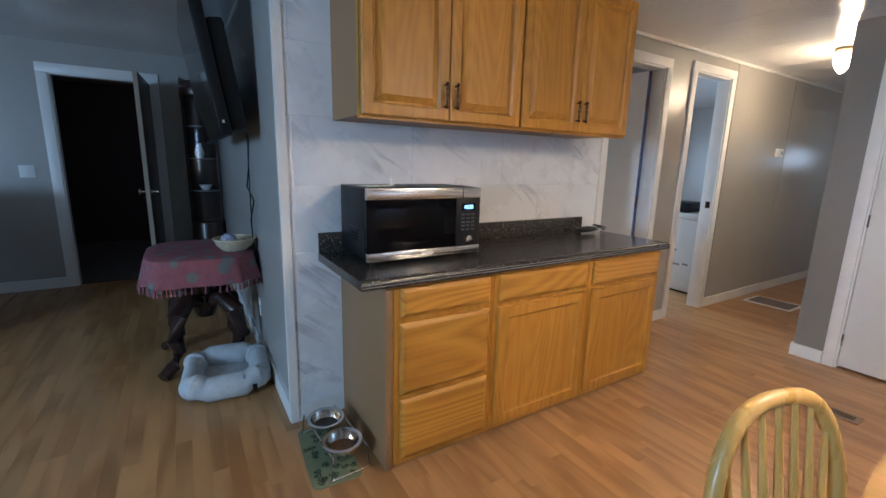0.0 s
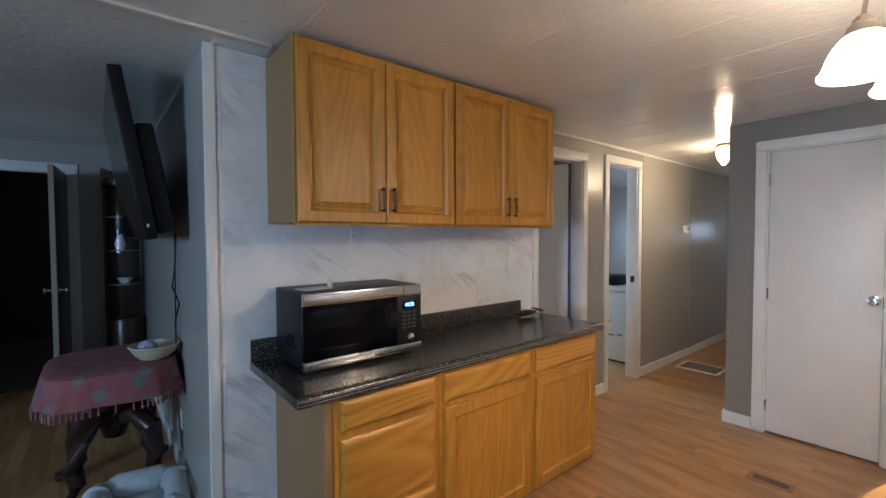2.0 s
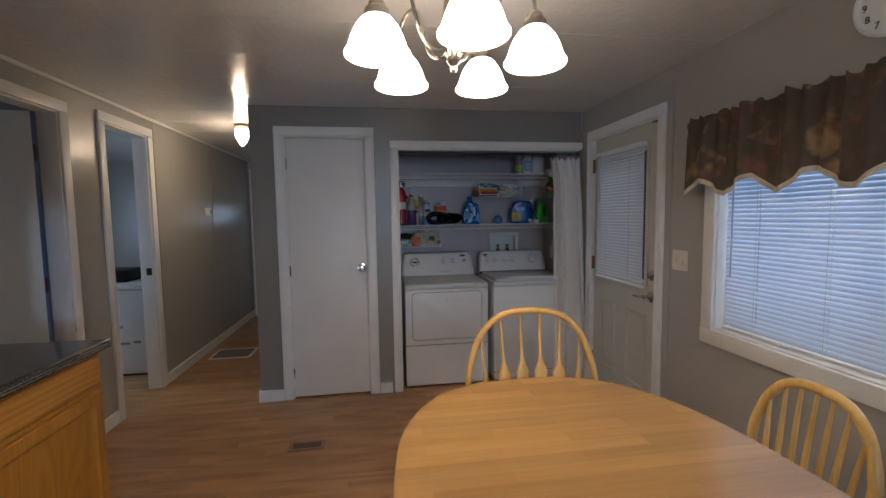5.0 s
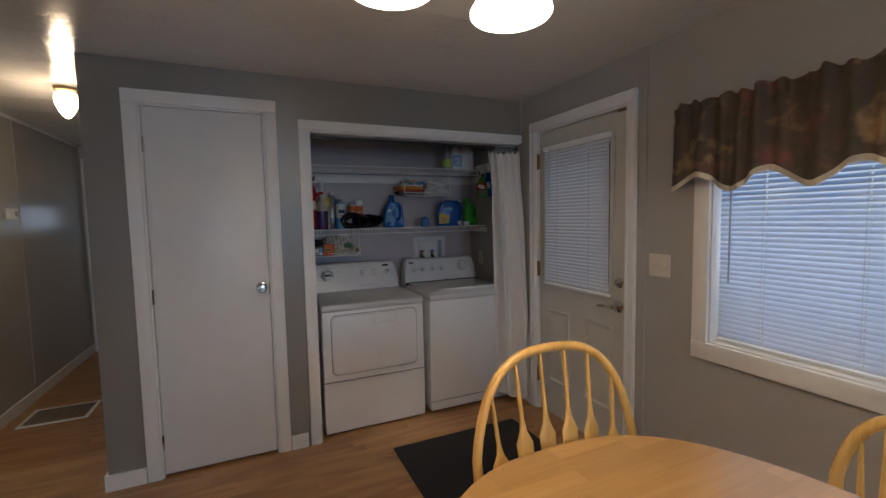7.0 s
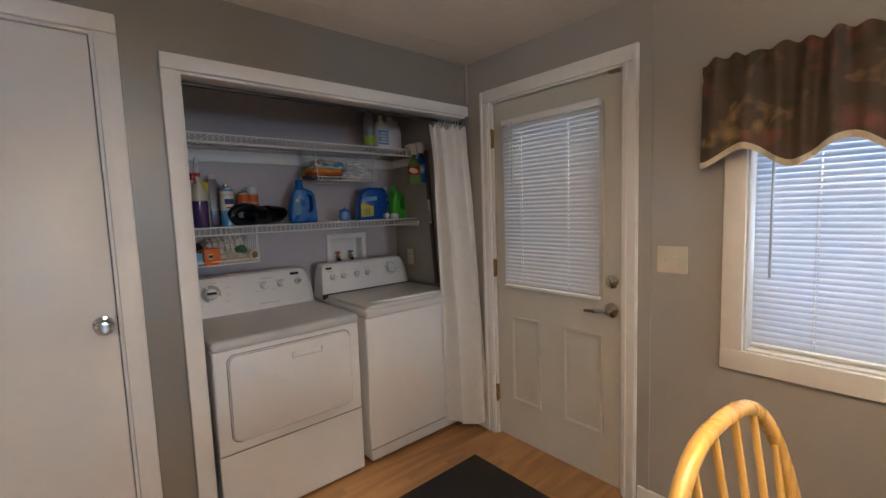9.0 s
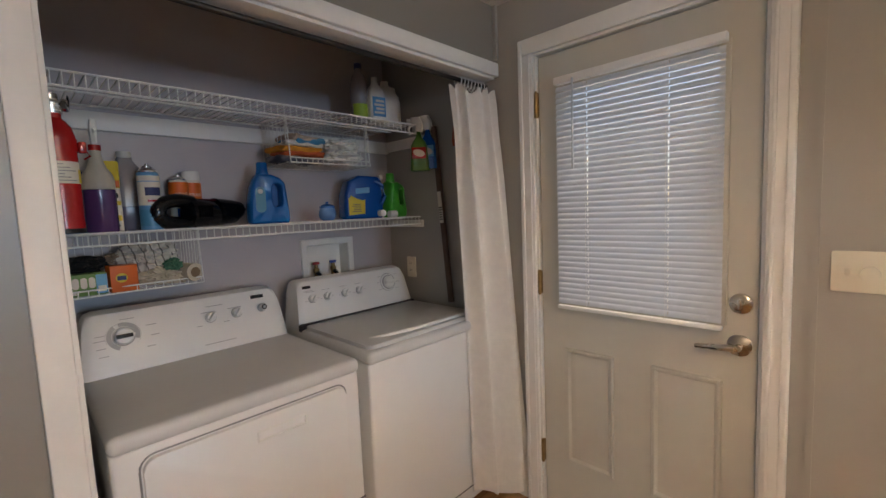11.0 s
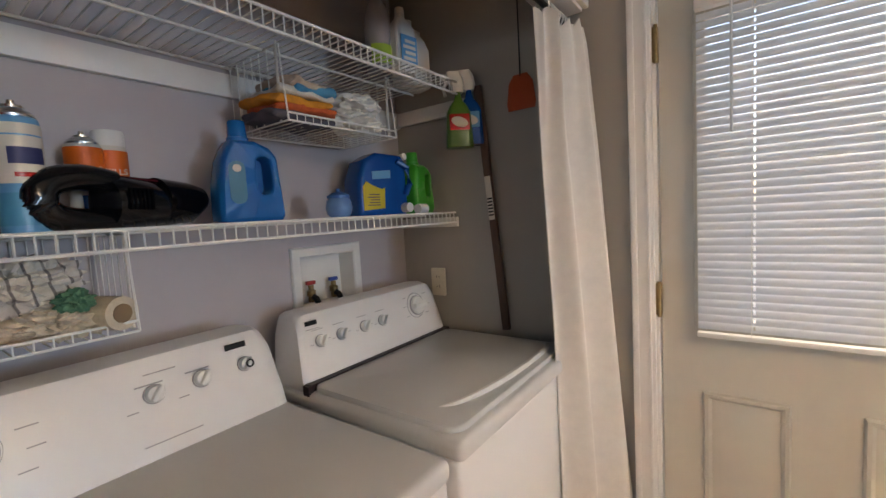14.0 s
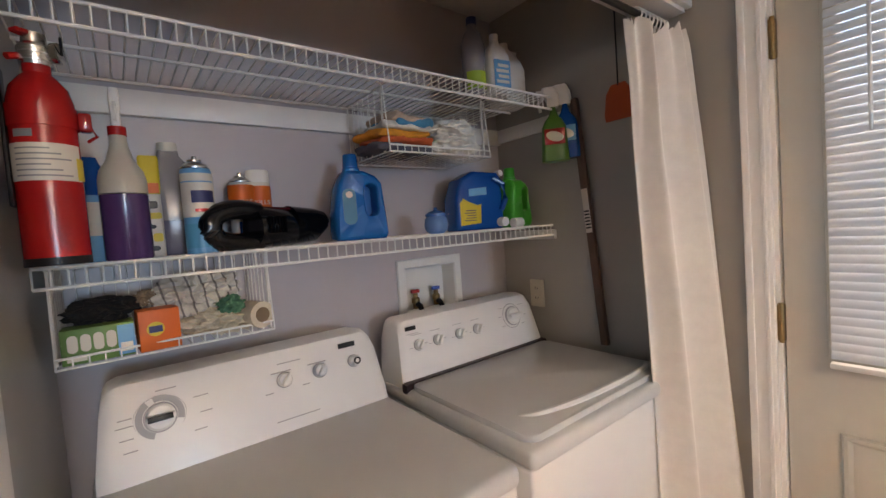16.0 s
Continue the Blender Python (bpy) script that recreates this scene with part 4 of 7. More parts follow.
# kitchen window
win = thing("window_1", 0, 0, 0, "white framed kitchen window with a mini blind", "window", kind="structure")
for nm, b in (("casing", (WX1 - 0.004, WX1 + 0.066, YS, YS + 0.018, WZ0 + 0.004, WZ1 + 0.07)), ("casing", (WX0 - 0.066, WX0 + 0.004, YS, YS + 0.018, WZ0 + 0.004, WZ1 + 0.07)),
              ("casing_head", (WX0 + 0.004, WX1 - 0.004, YS, YS + 0.018, WZ1 - 0.004, WZ1 + 0.07)), ("casing_sill", (WX0 - 0.066, WX1 + 0.066, YS, YS + 0.021, WZ0 - 0.072, WZ0 + 0.004)),
              ("reveal", (WX1 - 0.012, WX1 + 0.001, YS - 0.10, YS + 0.002, WZ0, WZ1)), ("reveal", (WX0 - 0.001, WX0 + 0.012, YS - 0.10, YS + 0.002, WZ0, WZ1)),
              ("reveal", (WX0 + 0.012, WX1 - 0.012, YS - 0.10, YS + 0.002, WZ0 - 0.001, WZ0 + 0.012)), ("reveal", (WX0 + 0.012, WX1 - 0.012, YS - 0.10, YS + 0.002, WZ1 - 0.012, WZ1 + 0.001)),
              ("sash", (WX0 + 0.012, WX1 - 0.012, YS - 0.118, YS - 0.098, WZ0 + 0.012, WZ0 + 0.05)), ("sash", (WX0 + 0.012, WX1 - 0.012, YS - 0.118, YS - 0.098, WZ1 - 0.05, WZ1 - 0.012)),
              ("sash", (WX1 - 0.05, WX1 - 0.012, YS - 0.118, YS - 0.098, WZ0 + 0.05, WZ1 - 0.05)), ("sash", (WX0 + 0.012, WX0 + 0.05, YS - 0.118, YS - 0.098, WZ0 + 0.05, WZ1 - 0.05)),
              ("mullion", (1.70, 1.735, YS - 0.118, YS - 0.098, WZ0 + 0.05, WZ1 - 0.05))):
    part(nm, box(*b, 0.003), WHITE, win)
for a, b in ((WX0 + 0.05, 1.70), (1.735, WX1 - 0.05)):
    g = part("pane", box(a, b, YS - 0.110, YS - 0.106, WZ0 + 0.05, WZ1 - 0.05), GLASS, win)
    g.visible_shadow = False
blind("window_blind", WX0 + 0.016, WX1 - 0.016, WZ0 + 0.014, WZ1 - 0.014, YS - 0.045, 0.0212, -56, "white aluminium mini blind, closed, daylight behind", (0.60, 0.68))

# valance
VAL = mat("floral_tapestry", (0.088, 0.062, 0.044), 0.85, var=0.3, scale=9, bump=0.2, bscale=300)
n_, l_ = VAL.node_tree.nodes, VAL.node_tree.links
b_ = n_["Principled BSDF"]
tc_ = next(q for q in n_ if q.bl_idname == "ShaderNodeTexCoord")
src = [k for k in l_ if k.to_socket == b_.inputs["Base Color"]][0].from_socket
for sc_, col, lo, off in ((17.0, (0.058, 0.052, 0.028), 0.52, 7.7), (9.0, (0.26, 0.175, 0.085), 0.55, 0.0), (9.0, (0.17, 0.070, 0.052), 0.56, 3.1)):
    ad = n_.new("ShaderNodeVectorMath")
    ad.inputs[1].default_value = (off, off, off)
    l_.new(tc_.outputs["Object"], ad.inputs[0])
    q = n_.new("ShaderNodeTexNoise")
    q.inputs["Scale"].default_value, q.inputs["Detail"].default_value, q.inputs["Distortion"].default_value = sc_, 3, 0.35
    l_.new(ad.outputs[0], q.inputs["Vector"])
    r = n_.new("ShaderNodeValToRGB")
    r.color_ramp.elements[0].position, r.color_ramp.elements[1].position = lo, lo + 0.13
    l_.new(q.outputs[0], r.inputs[0])
    x = n_.new("ShaderNodeMix")
    x.data_type = "RGBA"
    l_.new(r.outputs[0], x.inputs[0])
    l_.new(src, x.inputs[6])
    x.inputs[7].default_value = (*col, 1)
    src = x.outputs[2]
l_.new(src, b_.inputs["Base Color"])
va = thing("valance", 1.74, YS + 0.02, 0, "brown floral valance with a scalloped cream hem", "valance")
VW, VT = 1.56, 1.862


def hem(u):
    """Scalloped lower edge, u from 0 to 1."""
    return 1.490 + 0.070 * math.sin(math.pi * (1.0 - u) * VW / 0.2675) ** 2 + 0.016 * max(0.0, 1 - (1 - u) * 14)


def fold(u, v):
    return 0.066 + 0.012 * math.sin(u * 118 + 1.5 * math.sin(u * 23)) * (1 - 0.2 * v) + 0.010 * math.sin(u * 41 + 1.3) + 0.007 * math.sin(u * 190) * max(0, 1 - 2.2 * v) + 0.012 * v - 0.008 * math.exp(-((v - 0.13) / 0.05) ** 2)


def cloth(nu, nv, f, thick=0.003):
    bm = bmesh.new()
    g = [[bm.verts.new(f(i / nu, j / nv, 0.0)) for j in range(nv + 1)] for i in range(nu + 1)]
    h = [[bm.verts.new(f(i / nu, j / nv, thick)) for j in range(nv + 1)] for i in range(nu + 1)]
    for i in range(nu):
        for j in range(nv):
            bm.faces.new((g[i][j], g[i + 1][j], g[i + 1][j + 1], g[i][j + 1]))
            bm.faces.new((h[i][j], h[i][j + 1], h[i + 1][j + 1], h[i + 1][j]))
    for i in range(nu):
        for j in (0, nv):
            bm.faces.new((g[i][j], g[i + 1][j], h[i + 1][j], h[i][j]))
    for j in range(nv):
        for i in (0, nu):
            bm.faces.new((g[i][j], g[i][j + 1], h[i][j + 1], h[i][j]))
    return bm


def top_frill(u):
    return VT + 0.007 * math.sin(u * 150) + 0.006 * math.sin(u * 61)


part("fabric", cloth(320, 20, lambda u, v, d: (VW * (u - 0.5), fold(u, v) + d, top_frill(u) + (hem(u) - top_frill(u)) * v + (0.0))), VAL, va)
part("hem_band", cloth(220, 2, lambda u, v, d: (VW * (u - 0.5), fold(u, 1) + 0.002 + d, hem(u) + 0.004 - 0.021 * v)), mat("cream_braid", (0.60, 0.53, 0.40), 0.85, var=0.15, scale=80), va, "cream braided hem")
part("rod", tube([(-VW / 2, 0.016, VT - 0.045), (VW / 2, 0.016, VT - 0.045)], 0.007, 8), WHITE, va)
for sgn in (-1, 1):
    part("rod_bracket", box(sgn * VW / 2 - 0.012, sgn * VW / 2 + 0.012, -0.018, 0.03, VT - 0.06, VT - 0.03, 0.002), WHITE, va)

# wall clock above
ck = thing("wall_clock", 1.695, YS + 0.001, 2.075, "round white wall clock with dark numerals", "clock")
part("rim", tube([(0.105 * math.cos(a), 0.012, 0.105 * math.sin(a)) for a in [2 * math.pi * k / 40 for k in range(40)]], 0.010, 8, closed=True), PLASTW, ck)
f = part("face", lathe([(0, 0), (0.104, 0), (0.104, 0.012), (0, 0.012)], 40), PLASTW, ck)
f.matrix_basis = pose(0, 0, 0, -90, 0, 0)
for k in range(12):
    a = radians(90 - 30 * (k + 1))
    lettering(str(k + 1), 0.032, BLACK, ck, pose(-0.080 * math.cos(a), 0.0135, 0.080 * math.sin(a), 90, 0, 180))
part("hand", box(-0.0025, 0.0025, 0.015, 0.017, -0.008, 0.055), BLACK, ck).rotation_euler = (0, radians(-48), 0)
part("hand", box(-0.002, 0.002, 0.018, 0.020, -0.010, 0.080), BLACK, ck).rotation_euler = (0, radians(-150), 0)

outlet(2.643, YS + 0.001, 1.134, 180, "dimmer", "ivory double plate with a toggle and a dimmer knob", 0.118, 0.112, IVORY)

# outside door: panels below, half glass with a blind above
ed = thing("door_1", 0, 0, 0, "cream steel outside door, closed, with half glass", "door", kind="structure")
DYF, DYB = YS - 0.012, YS - 0.054
GX0, GX1, GZ0, GZ1 = 2.975, 3.505, 0.965, 1.805
zb, zt2 = 0.012, DZ - 0.0205
xl, xr = DX0 + 0.0185, DX1 - 0.0185
part("slab", boxes((xl, GX0, DYB, DYF, zb, zt2), (GX1, xr, DYB, DYF, zb, zt2), (GX0, GX1, DYB, DYF, zb, GZ0), (GX0, GX1, DYB, DYF, GZ1, zt2)), CREAM, ed)
g = part("pane", box(GX0, GX1, DYB + 0.016, DYB + 0.022, GZ0, GZ1), GLASS, ed)
g.visible_shadow = False
for b in ((GX0 - 0.03, GX0, DYF - 0.001, DYF + 0.010, GZ0 - 0.03, GZ1 + 0.03), (GX1, GX1 + 0.03, DYF - 0.001, DYF + 0.010, GZ0 - 0.03, GZ1 + 0.03), (GX0, GX1, DYF - 0.001, DYF + 0.010, GZ0 - 0.03, GZ0), (GX0, GX1, DYF - 0.001, DYF + 0.010, GZ1, GZ1 + 0.03)):
    part("glazing_bead", box(*b, 0.004), CREAM, ed)
PANEL = [(0.0, 0.0), (0.005, -0.010), (0.013, -0.010), (0.022, -0.001), (0.030, -0.001), (0.050, -0.009)]
for pa, pb in ((3.314, 3.516), (2.954, 3.175)):
    p = part("panel", ringed(pb - pa, 0.505, PANEL, 0.001), CREAM, ed)
    p.matrix_basis = pose((pa + pb) / 2, DYF, 0.499, 0, 0, 180)
db = part("deadbolt", lathe([(0, 0), (0.033, 0.0), (0.032, 0.008), (0.024, 0.014), (0, 0.015)], 28), NICKEL, ed)
db.matrix_basis = pose(2.908, DYF, 1.012, -90, 0, 0)
part("thumb_turn", box(-0.005, 0.005, -0.017, 0.017, 0.012, 0.030, 0.003), NICKEL, db)
lv = part("lever_rose", lathe([(0, 0), (0.035, 0.0), (0.034, 0.008), (0.022, 0.014), (0.011, 0.018), (0.011, 0.045), (0, 0.046)], 28), NICKEL, ed, "satin nickel lever handle")
lv.matrix_basis = pose(2.910, DYF, 0.876, -90, 0, 0)
part("lever", tube([(0, 0, 0.045), (0.02, 0, 0.050), (0.06, 0.004, 0.050), (0.115, 0.010, 0.047)], 0.010, 10, radii=[0.011, 0.011, 0.010, 0.007]), NICKEL, lv)
for hz in (1.765, 1.02, 0.26):
    hg = part("hinge", box(DX1 - 0.020, DX1 - 0.004, YS - 0.012, YS + 0.004, hz - 0.05, hz + 0.05, 0.002), BRASS, ed, "aged brass hinge")
    part("hinge_pin", tube([(DX1 - 0.014, YS + 0.004, hz - 0.054), (DX1 - 0.014, YS + 0.004, hz + 0.054)], 0.006, 8), BRASS, hg)
part("door_chain", box(2.87, 2.92, DYF, YS + 0.006, 1.945, 1.955, 0.002), BRASS, ed, "small brass catch at the top")
blind("door_blind", 2.950, 3.528, 0.925, 1.845, YS + 0.022, 0.0215, -66, "white mini blind fixed over the door glass", (0.205, 0.36), slat=DOORSLAT)

# closet door
cd = thing("door_2", 0, 0, 0, "white flush closet door, closed", "door", kind="structure")
part("slab", box(XC + 0.006, XC + 0.040, C0 + 0.017, C1 - 0.017, 0.016, CZ - 0.017, 0.002), DOORW, cd)
kn = part("knob", lathe([(0, 0), (0.032, 0.0), (0.030, 0.007), (0.012, 0.012), (0.012, 0.030), (0.022, 0.036), (0.028, 0.046), (0.028, 0.054), (0.018, 0.064), (0.0, 0.066)], 26), CHROME, cd, "round polished knob")
kn.matrix_basis = pose(XC + 0.006, 0.328, 1.008, 0, -90, 0)
part("latch_plate", box(XC - 0.001, XC + 0.006, C0 + 0.012, C0 + 0.018, 0.965, 1.035), BRONZE, cd)
for hz in (1.80, 1.0, 0.20):
    part("hinge", tube([(XC + 0.001, C1 - 0.016, hz - 0.04), (XC + 0.001, C1 - 0.016, hz + 0.04)], 0.006, 8), NICKEL, cd)

# ---- laundry alcove ----
rod = thing("curtain_rod", XC + 0.055, 0, 1.895, "thin dark metal rod across the alcove", "rod")
part("rod", tube([(0, L1 - 0.015, 0), (0, YS + 0.003, 0)], 0.009, 10), mat("dull_dark_steel", (0.075, 0.07, 0.065), 0.42, 1.0, var=0.2), rod)
cu = thing("curtain", XC + 0.055, -1.36, 0, "white fabric curtain drawn to one side", "curtain")
CLOTH = mat("white_curtain_fabric", (0.71, 0.69, 0.65), 0.85, var=0.06, scale=30, bump=0.1, bscale=400)


def drape(u, v, d):
    """u across, v down."""
    half = 0.106 + 0.004 * math.sin(min(1, v * 1.2) * 1.5) - 0.012 * math.exp(-((v - 0.10) / 0.09) ** 2)
    y = -half + 2 * half * u + 0.010 * math.sin(u * 11 + v * 1.5)
    x = (0.020 + 0.014 * v) * math.sin(u * 14 + 0.9 * math.sin(v * 3)) + 0.010 * math.sin(u * 38) * max(0, 1 - 4 * v) - 0.058 * v - (0.060 + 0.090 * v ** 0.6) * (1 - u) ** 1.2 - 0.02 * max(0, 1 - 6 * v) * u + d
    z = 1.855 + 0.012 * math.cos(u * 44) * (1 - v) - (1.855 - 0.055 - 0.018 * math.sin(u * 9)) * v
    return (x, y + 0.008 * (1 - v) - 0.010 * v + 0.034 * u * max(0.0, 1 - 6 * v), z)


part("fabric", cloth(90, 36, drape), CLOTH, cu)
for k in range(8):
    yy = -0.075 + 0.022 * k
    rg = part("ring", tube([(0.020 * math.cos(a), 0.004 * math.sin(a * 2), 1.884 + 0.026 * math.sin(a)) for a in [2 * math.pi * q / 18 for q in range(18)]], 0.0024, 6, closed=True), PLASTW, cu)
    rg.location = (0, yy, 0)


PRINT = mat("pale_grey_print", (0.36, 0.36, 0.37), 0.5, var=0.05)


def knob_dial(parent, x, y, z, tilt, r, label="white control knob"):
    k = part("knob", lathe([(0, 0), (r, 0), (r * 0.96, 0.010), (r * 0.8, 0.014), (0, 0.015)], 24), PLASTW, parent, label)
    k.matrix_basis = pose(x, y, z, tilt, 0, 0)
    g = part("grip", box(-r * 0.24, r * 0.24, -r * 0.95, r * 0.95, 0.012, 0.028, 0.003), PLASTW, k)
    g.rotation_euler = (0, 0, radians(-38 if r < 0.02 else 90))
    part("skirt", lathe([(r * 0.98, -0.001), (r * 1.10, -0.001), (r * 1.10, 0.003), (r * 0.98, 0.003)], 24), PRINT, k)
    return k


def machine(name, label, y_left, x_front, w, is_dryer):
    """Local frame: x across (0..w) left to right seen from the front, y depth away from the viewer, z up."""
    th = thing(name, x_front, y_left, 0, label, name, rz=-90)
    D, zt = 0.665, 0.855
    part("cabinet", box(0, w, 0.010, D, 0.018, zt - 0.045, 0.010, 3), ENAMEL, th)
    for fx in (0.05, w - 0.05):
        for fy in (0.06, D - 0.06):
            part("foot", lathe([(0, 0), (0.02, 0), (0.018, 0.02), (0, 0.02)], 12, at=(fx, fy, 0)), BLACK, th)
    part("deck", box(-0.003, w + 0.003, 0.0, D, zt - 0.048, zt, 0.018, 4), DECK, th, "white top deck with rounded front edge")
    # console: slanted housing along the back
    secs = []
    side = [(0.505, zt - 0.004), (0.515, zt + 0.035), (0.548, zt + 0.165), (0.566, zt + 0.195), (0.596, zt + 0.204), (D - 0.008, zt + 0.198), (D - 0.002, zt + 0.15), (D - 0.002, zt - 0.004)]
    for x, s in ((0.006, 0.90), (0.016, 0.965), (0.035, 1.0), (w - 0.035, 1.0), (w - 0.016, 0.965), (w - 0.006, 0.90)):
        secs.append([(x + (0.022 * (1 if x < w / 2 else -1)) * max(0, (z - zt) / 0.2) ** 2, 0.60 + (a - 0.60) * s, zt + (z - zt) * s) for a, z in side])
    con = part("console", loft(secs), ENAMEL, th, "sloping white control console")
    tilt = 90 - 14
    def at(z):
        return 0.5135 + (z - 0.035) * 0.2538
    def dial(u, z, r, lab="white control knob"):
        return knob_dial(con, u, at(z) - 0.003, zt + z, tilt, r, lab)
    def bar(u0, u1, z, h, material=PRINT):
        hh = h / 2 if material is BLACK else h * 0.3
        o = part("print_bar", box(u0, u1, -0.0006, 0.0006, -hh, hh), material, con)
        o.matrix_basis = pose(0, at(z) - 0.0015, zt + z, -14, 0, 0)
    if is_dryer:
        d = dial(0.125, 0.118, 0.029, "large timer dial")
        for a0, a1 in ((-20, 105), (125, 250)):
            arc = [radians(a0 + (a1 - a0) * q / 16) for q in range(17)]
            rg = part("dial_scale", prism([(0.125 + 0.046 * math.cos(a), 0.046 * math.sin(a)) for a in arc] + [(0.125 + 0.033 * math.cos(a), 0.033 * math.sin(a)) for a in reversed(arc)], -0.0006, 0.0010, axis="y"), PRINT, con, "grey printed scale")
            rg.matrix_basis = pose(0, at(0.118) - 0.001, zt + 0.118, -14, 0, 0)
        part("dial_mark", box(-0.024, 0.022, -0.0062, 0.0062, 0.0278, 0.0292, 0.0005), BLACK, d, "dark grip plate")
        ring = part("dial_ring", tube([(0.125 + 0.049 * math.cos(a), 0, 0.044 * math.sin(a)) for a in [radians(-40 + 260 * q / 30) for q in range(31)]], 0.0008, 4), PRINT, con, "grey printed ring")
        ring.matrix_basis = pose(0, at(0.118) + 0.002, zt + 0.118, -14, 0, 0)
        for u in (0.392, 0.486):
            dial(u, 0.125, 0.018)
            bar(u - 0.03, u + 0.02, 0.145, 0.005)
            bar(u - 0.05, u - 0.03, 0.10, 0.004)
        s = dial(0.585, 0.126, 0.016, "push to start knob")
        bar(0.548, 0.598, 0.172, 0.014, BLACK)
        part("start_emblem", lathe([(0.006, 0.027), (0.010, 0.027), (0.010, 0.0285), (0.006, 0.0285)], 20), BLACK, s)
        for k, (a, b, z) in enumerate(((0.05, 0.075, 0.13), (0.045, 0.075, 0.115), (0.05, 0.075, 0.09), (0.055, 0.08, 0.065), (0.19, 0.22, 0.14), (0.20, 0.225, 0.105), (0.185, 0.21, 0.07), (0.12, 0.16, 0.172), (0.38, 0.44, 0.165), (0.36, 0.47, 0.03))):
            bar(a, b, z, 0.004)
        dr = part("door", prism(rounded(w - 0.12, 0.375, 0.03), -0.006, 0.012, 0.005, axis="y"), ENAMEL, th, "rounded drum door")
        dr.location = (w / 2, 0.0, 0.592)
        grv = part("door_groove", tube([(a, 0, b) for a, b in rounded(w - 0.108, 0.387, 0.035)], 0.0026, 5, closed=True), GREYP, th)
        grv.location = (w / 2, 0.009, 0.592)
        pc = part("door_pull", ringed(0.15, 0.032, [(0.0, -0.004), (0.004, -0.007), (0.008, 0.003), (0.014, 0.009)], 0.004), PLASTW, dr, "recessed finger pull")
        pc.location = (0.06, -0.005, 0.135)
        part("seam", box(0.0, w, 0.006, 0.012, 0.352, 0.357), GREYP, th)
    else:
        d = dial(0.518, 0.130, 0.033, "large timer dial")
        ring = part("dial_ring", tube([(0.518 + 0.045 * math.cos(a), 0, 0.045 * math.sin(a)) for a in [2 * math.pi * q / 30 for q in range(30)]], 0.0018, 4, closed=True), PRINT, con, "grey printed ring")
        ring.matrix_basis = pose(0, at(0.130) + 0.002, zt + 0.130, -14, 0, 0)
        for u in (0.082, 0.158, 0.252, 0.333):
            dial(u, 0.118, 0.0165)
            bar(u - 0.022, u + 0.018, 0.150, 0.003)
            bar(u - 0.034, u - 0.024, 0.112, 0.003)
            bar(u + 0.024, u + 0.036, 0.118, 0.003)
        for a, b, z in ((0.455, 0.475, 0.165), (0.448, 0.466, 0.135), (0.455, 0.475, 0.100), (0.560, 0.585, 0.165), (0.568, 0.592, 0.125), (0.558, 0.580, 0.095)):
            bar(a, b, z, 0.003)
        bar(0.044, 0.084, 0.172, 0.013, BLACK)
        bar(0.044, 0.090, 0.155, 0.003)
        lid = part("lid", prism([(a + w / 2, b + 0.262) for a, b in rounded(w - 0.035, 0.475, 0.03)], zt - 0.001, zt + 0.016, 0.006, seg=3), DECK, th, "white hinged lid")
        part("lid_lip", tube(smooth_line([(0.085, 0.118, zt + 0.012), (0.13, 0.088, zt + 0.015), (0.24, 0.064, zt + 0.017), (0.40, 0.055, zt + 0.017), (w - 0.09, 0.060, zt + 0.017), (w - 0.035, 0.085, zt + 0.013)], 5), 0.008, 8, radii=[0.003 + 0.0075 * math.sin(math.pi * (k + 0.3) / 25.6) ** 0.5 for k in range(26)]), ENAMEL, lid, "raised curved finger lip")
        # Solid strip coloured dark maroon in place of the shadowed gap behind the lid.
        part("lid_gap", boxes((0.008, w - 0.008, 0.492, 0.515, zt - 0.002, zt + 0.020), (0.0, 0.014, 0.490, 0.515, zt - 0.034, zt + 0.018)), mat("maroon_gap", (0.022, 0.008, 0.009), 0.5), th, "dark maroon strip standing for the gap behind the lid")
        part("seam", box(0.0, w, 0.006, 0.0115, 0.085, 0.089), GREYP, th)
    return th


machine("dryer", "white front-loading clothes dryer with a sloping console", -0.004, 3.858, 0.682, True)
machine("washing_machine", "white top-loading washing machine, lid closed", -0.736, 3.866, 0.662, False)


def wire_shelf(name, y0, y1, x_front, z, lip, label):
    """Ventilated wire shelf; y0 > y1. Deck wires front to back and a ladder lip."""
    th = thing(name, 0, 0, 0, label, "shelf")
    xb = XB - 0.004
    for x, zz in ((x_front, z), (x_front, z - lip), (x_front + (xb - x_front) * 0.5, z - 0.006), (xb - 0.004, z - 0.004)):
        part("long_wire", tube([(x, y0, zz), (x, y1, zz)], 0.0038, 6), WIRE, th)
    n = int((y0 - y1) / 0.0254)
    first = None
    for k in range(n + 1):
        if first is None:
            first = part("cross_wire", tube([(x_front, 0, z - lip), (x_front, 0, z - 0.002), (x_front + 0.004, 0, z + 0.001), (xb, 0, z + 0.001)], 0.0021, 5), WIRE, th)
            ob = first
        else:
            ob = new("cross_wire", first.data)
            ob.parent = th
        ob.location = (0, y0 - 0.0254 * k, 0)
    return th


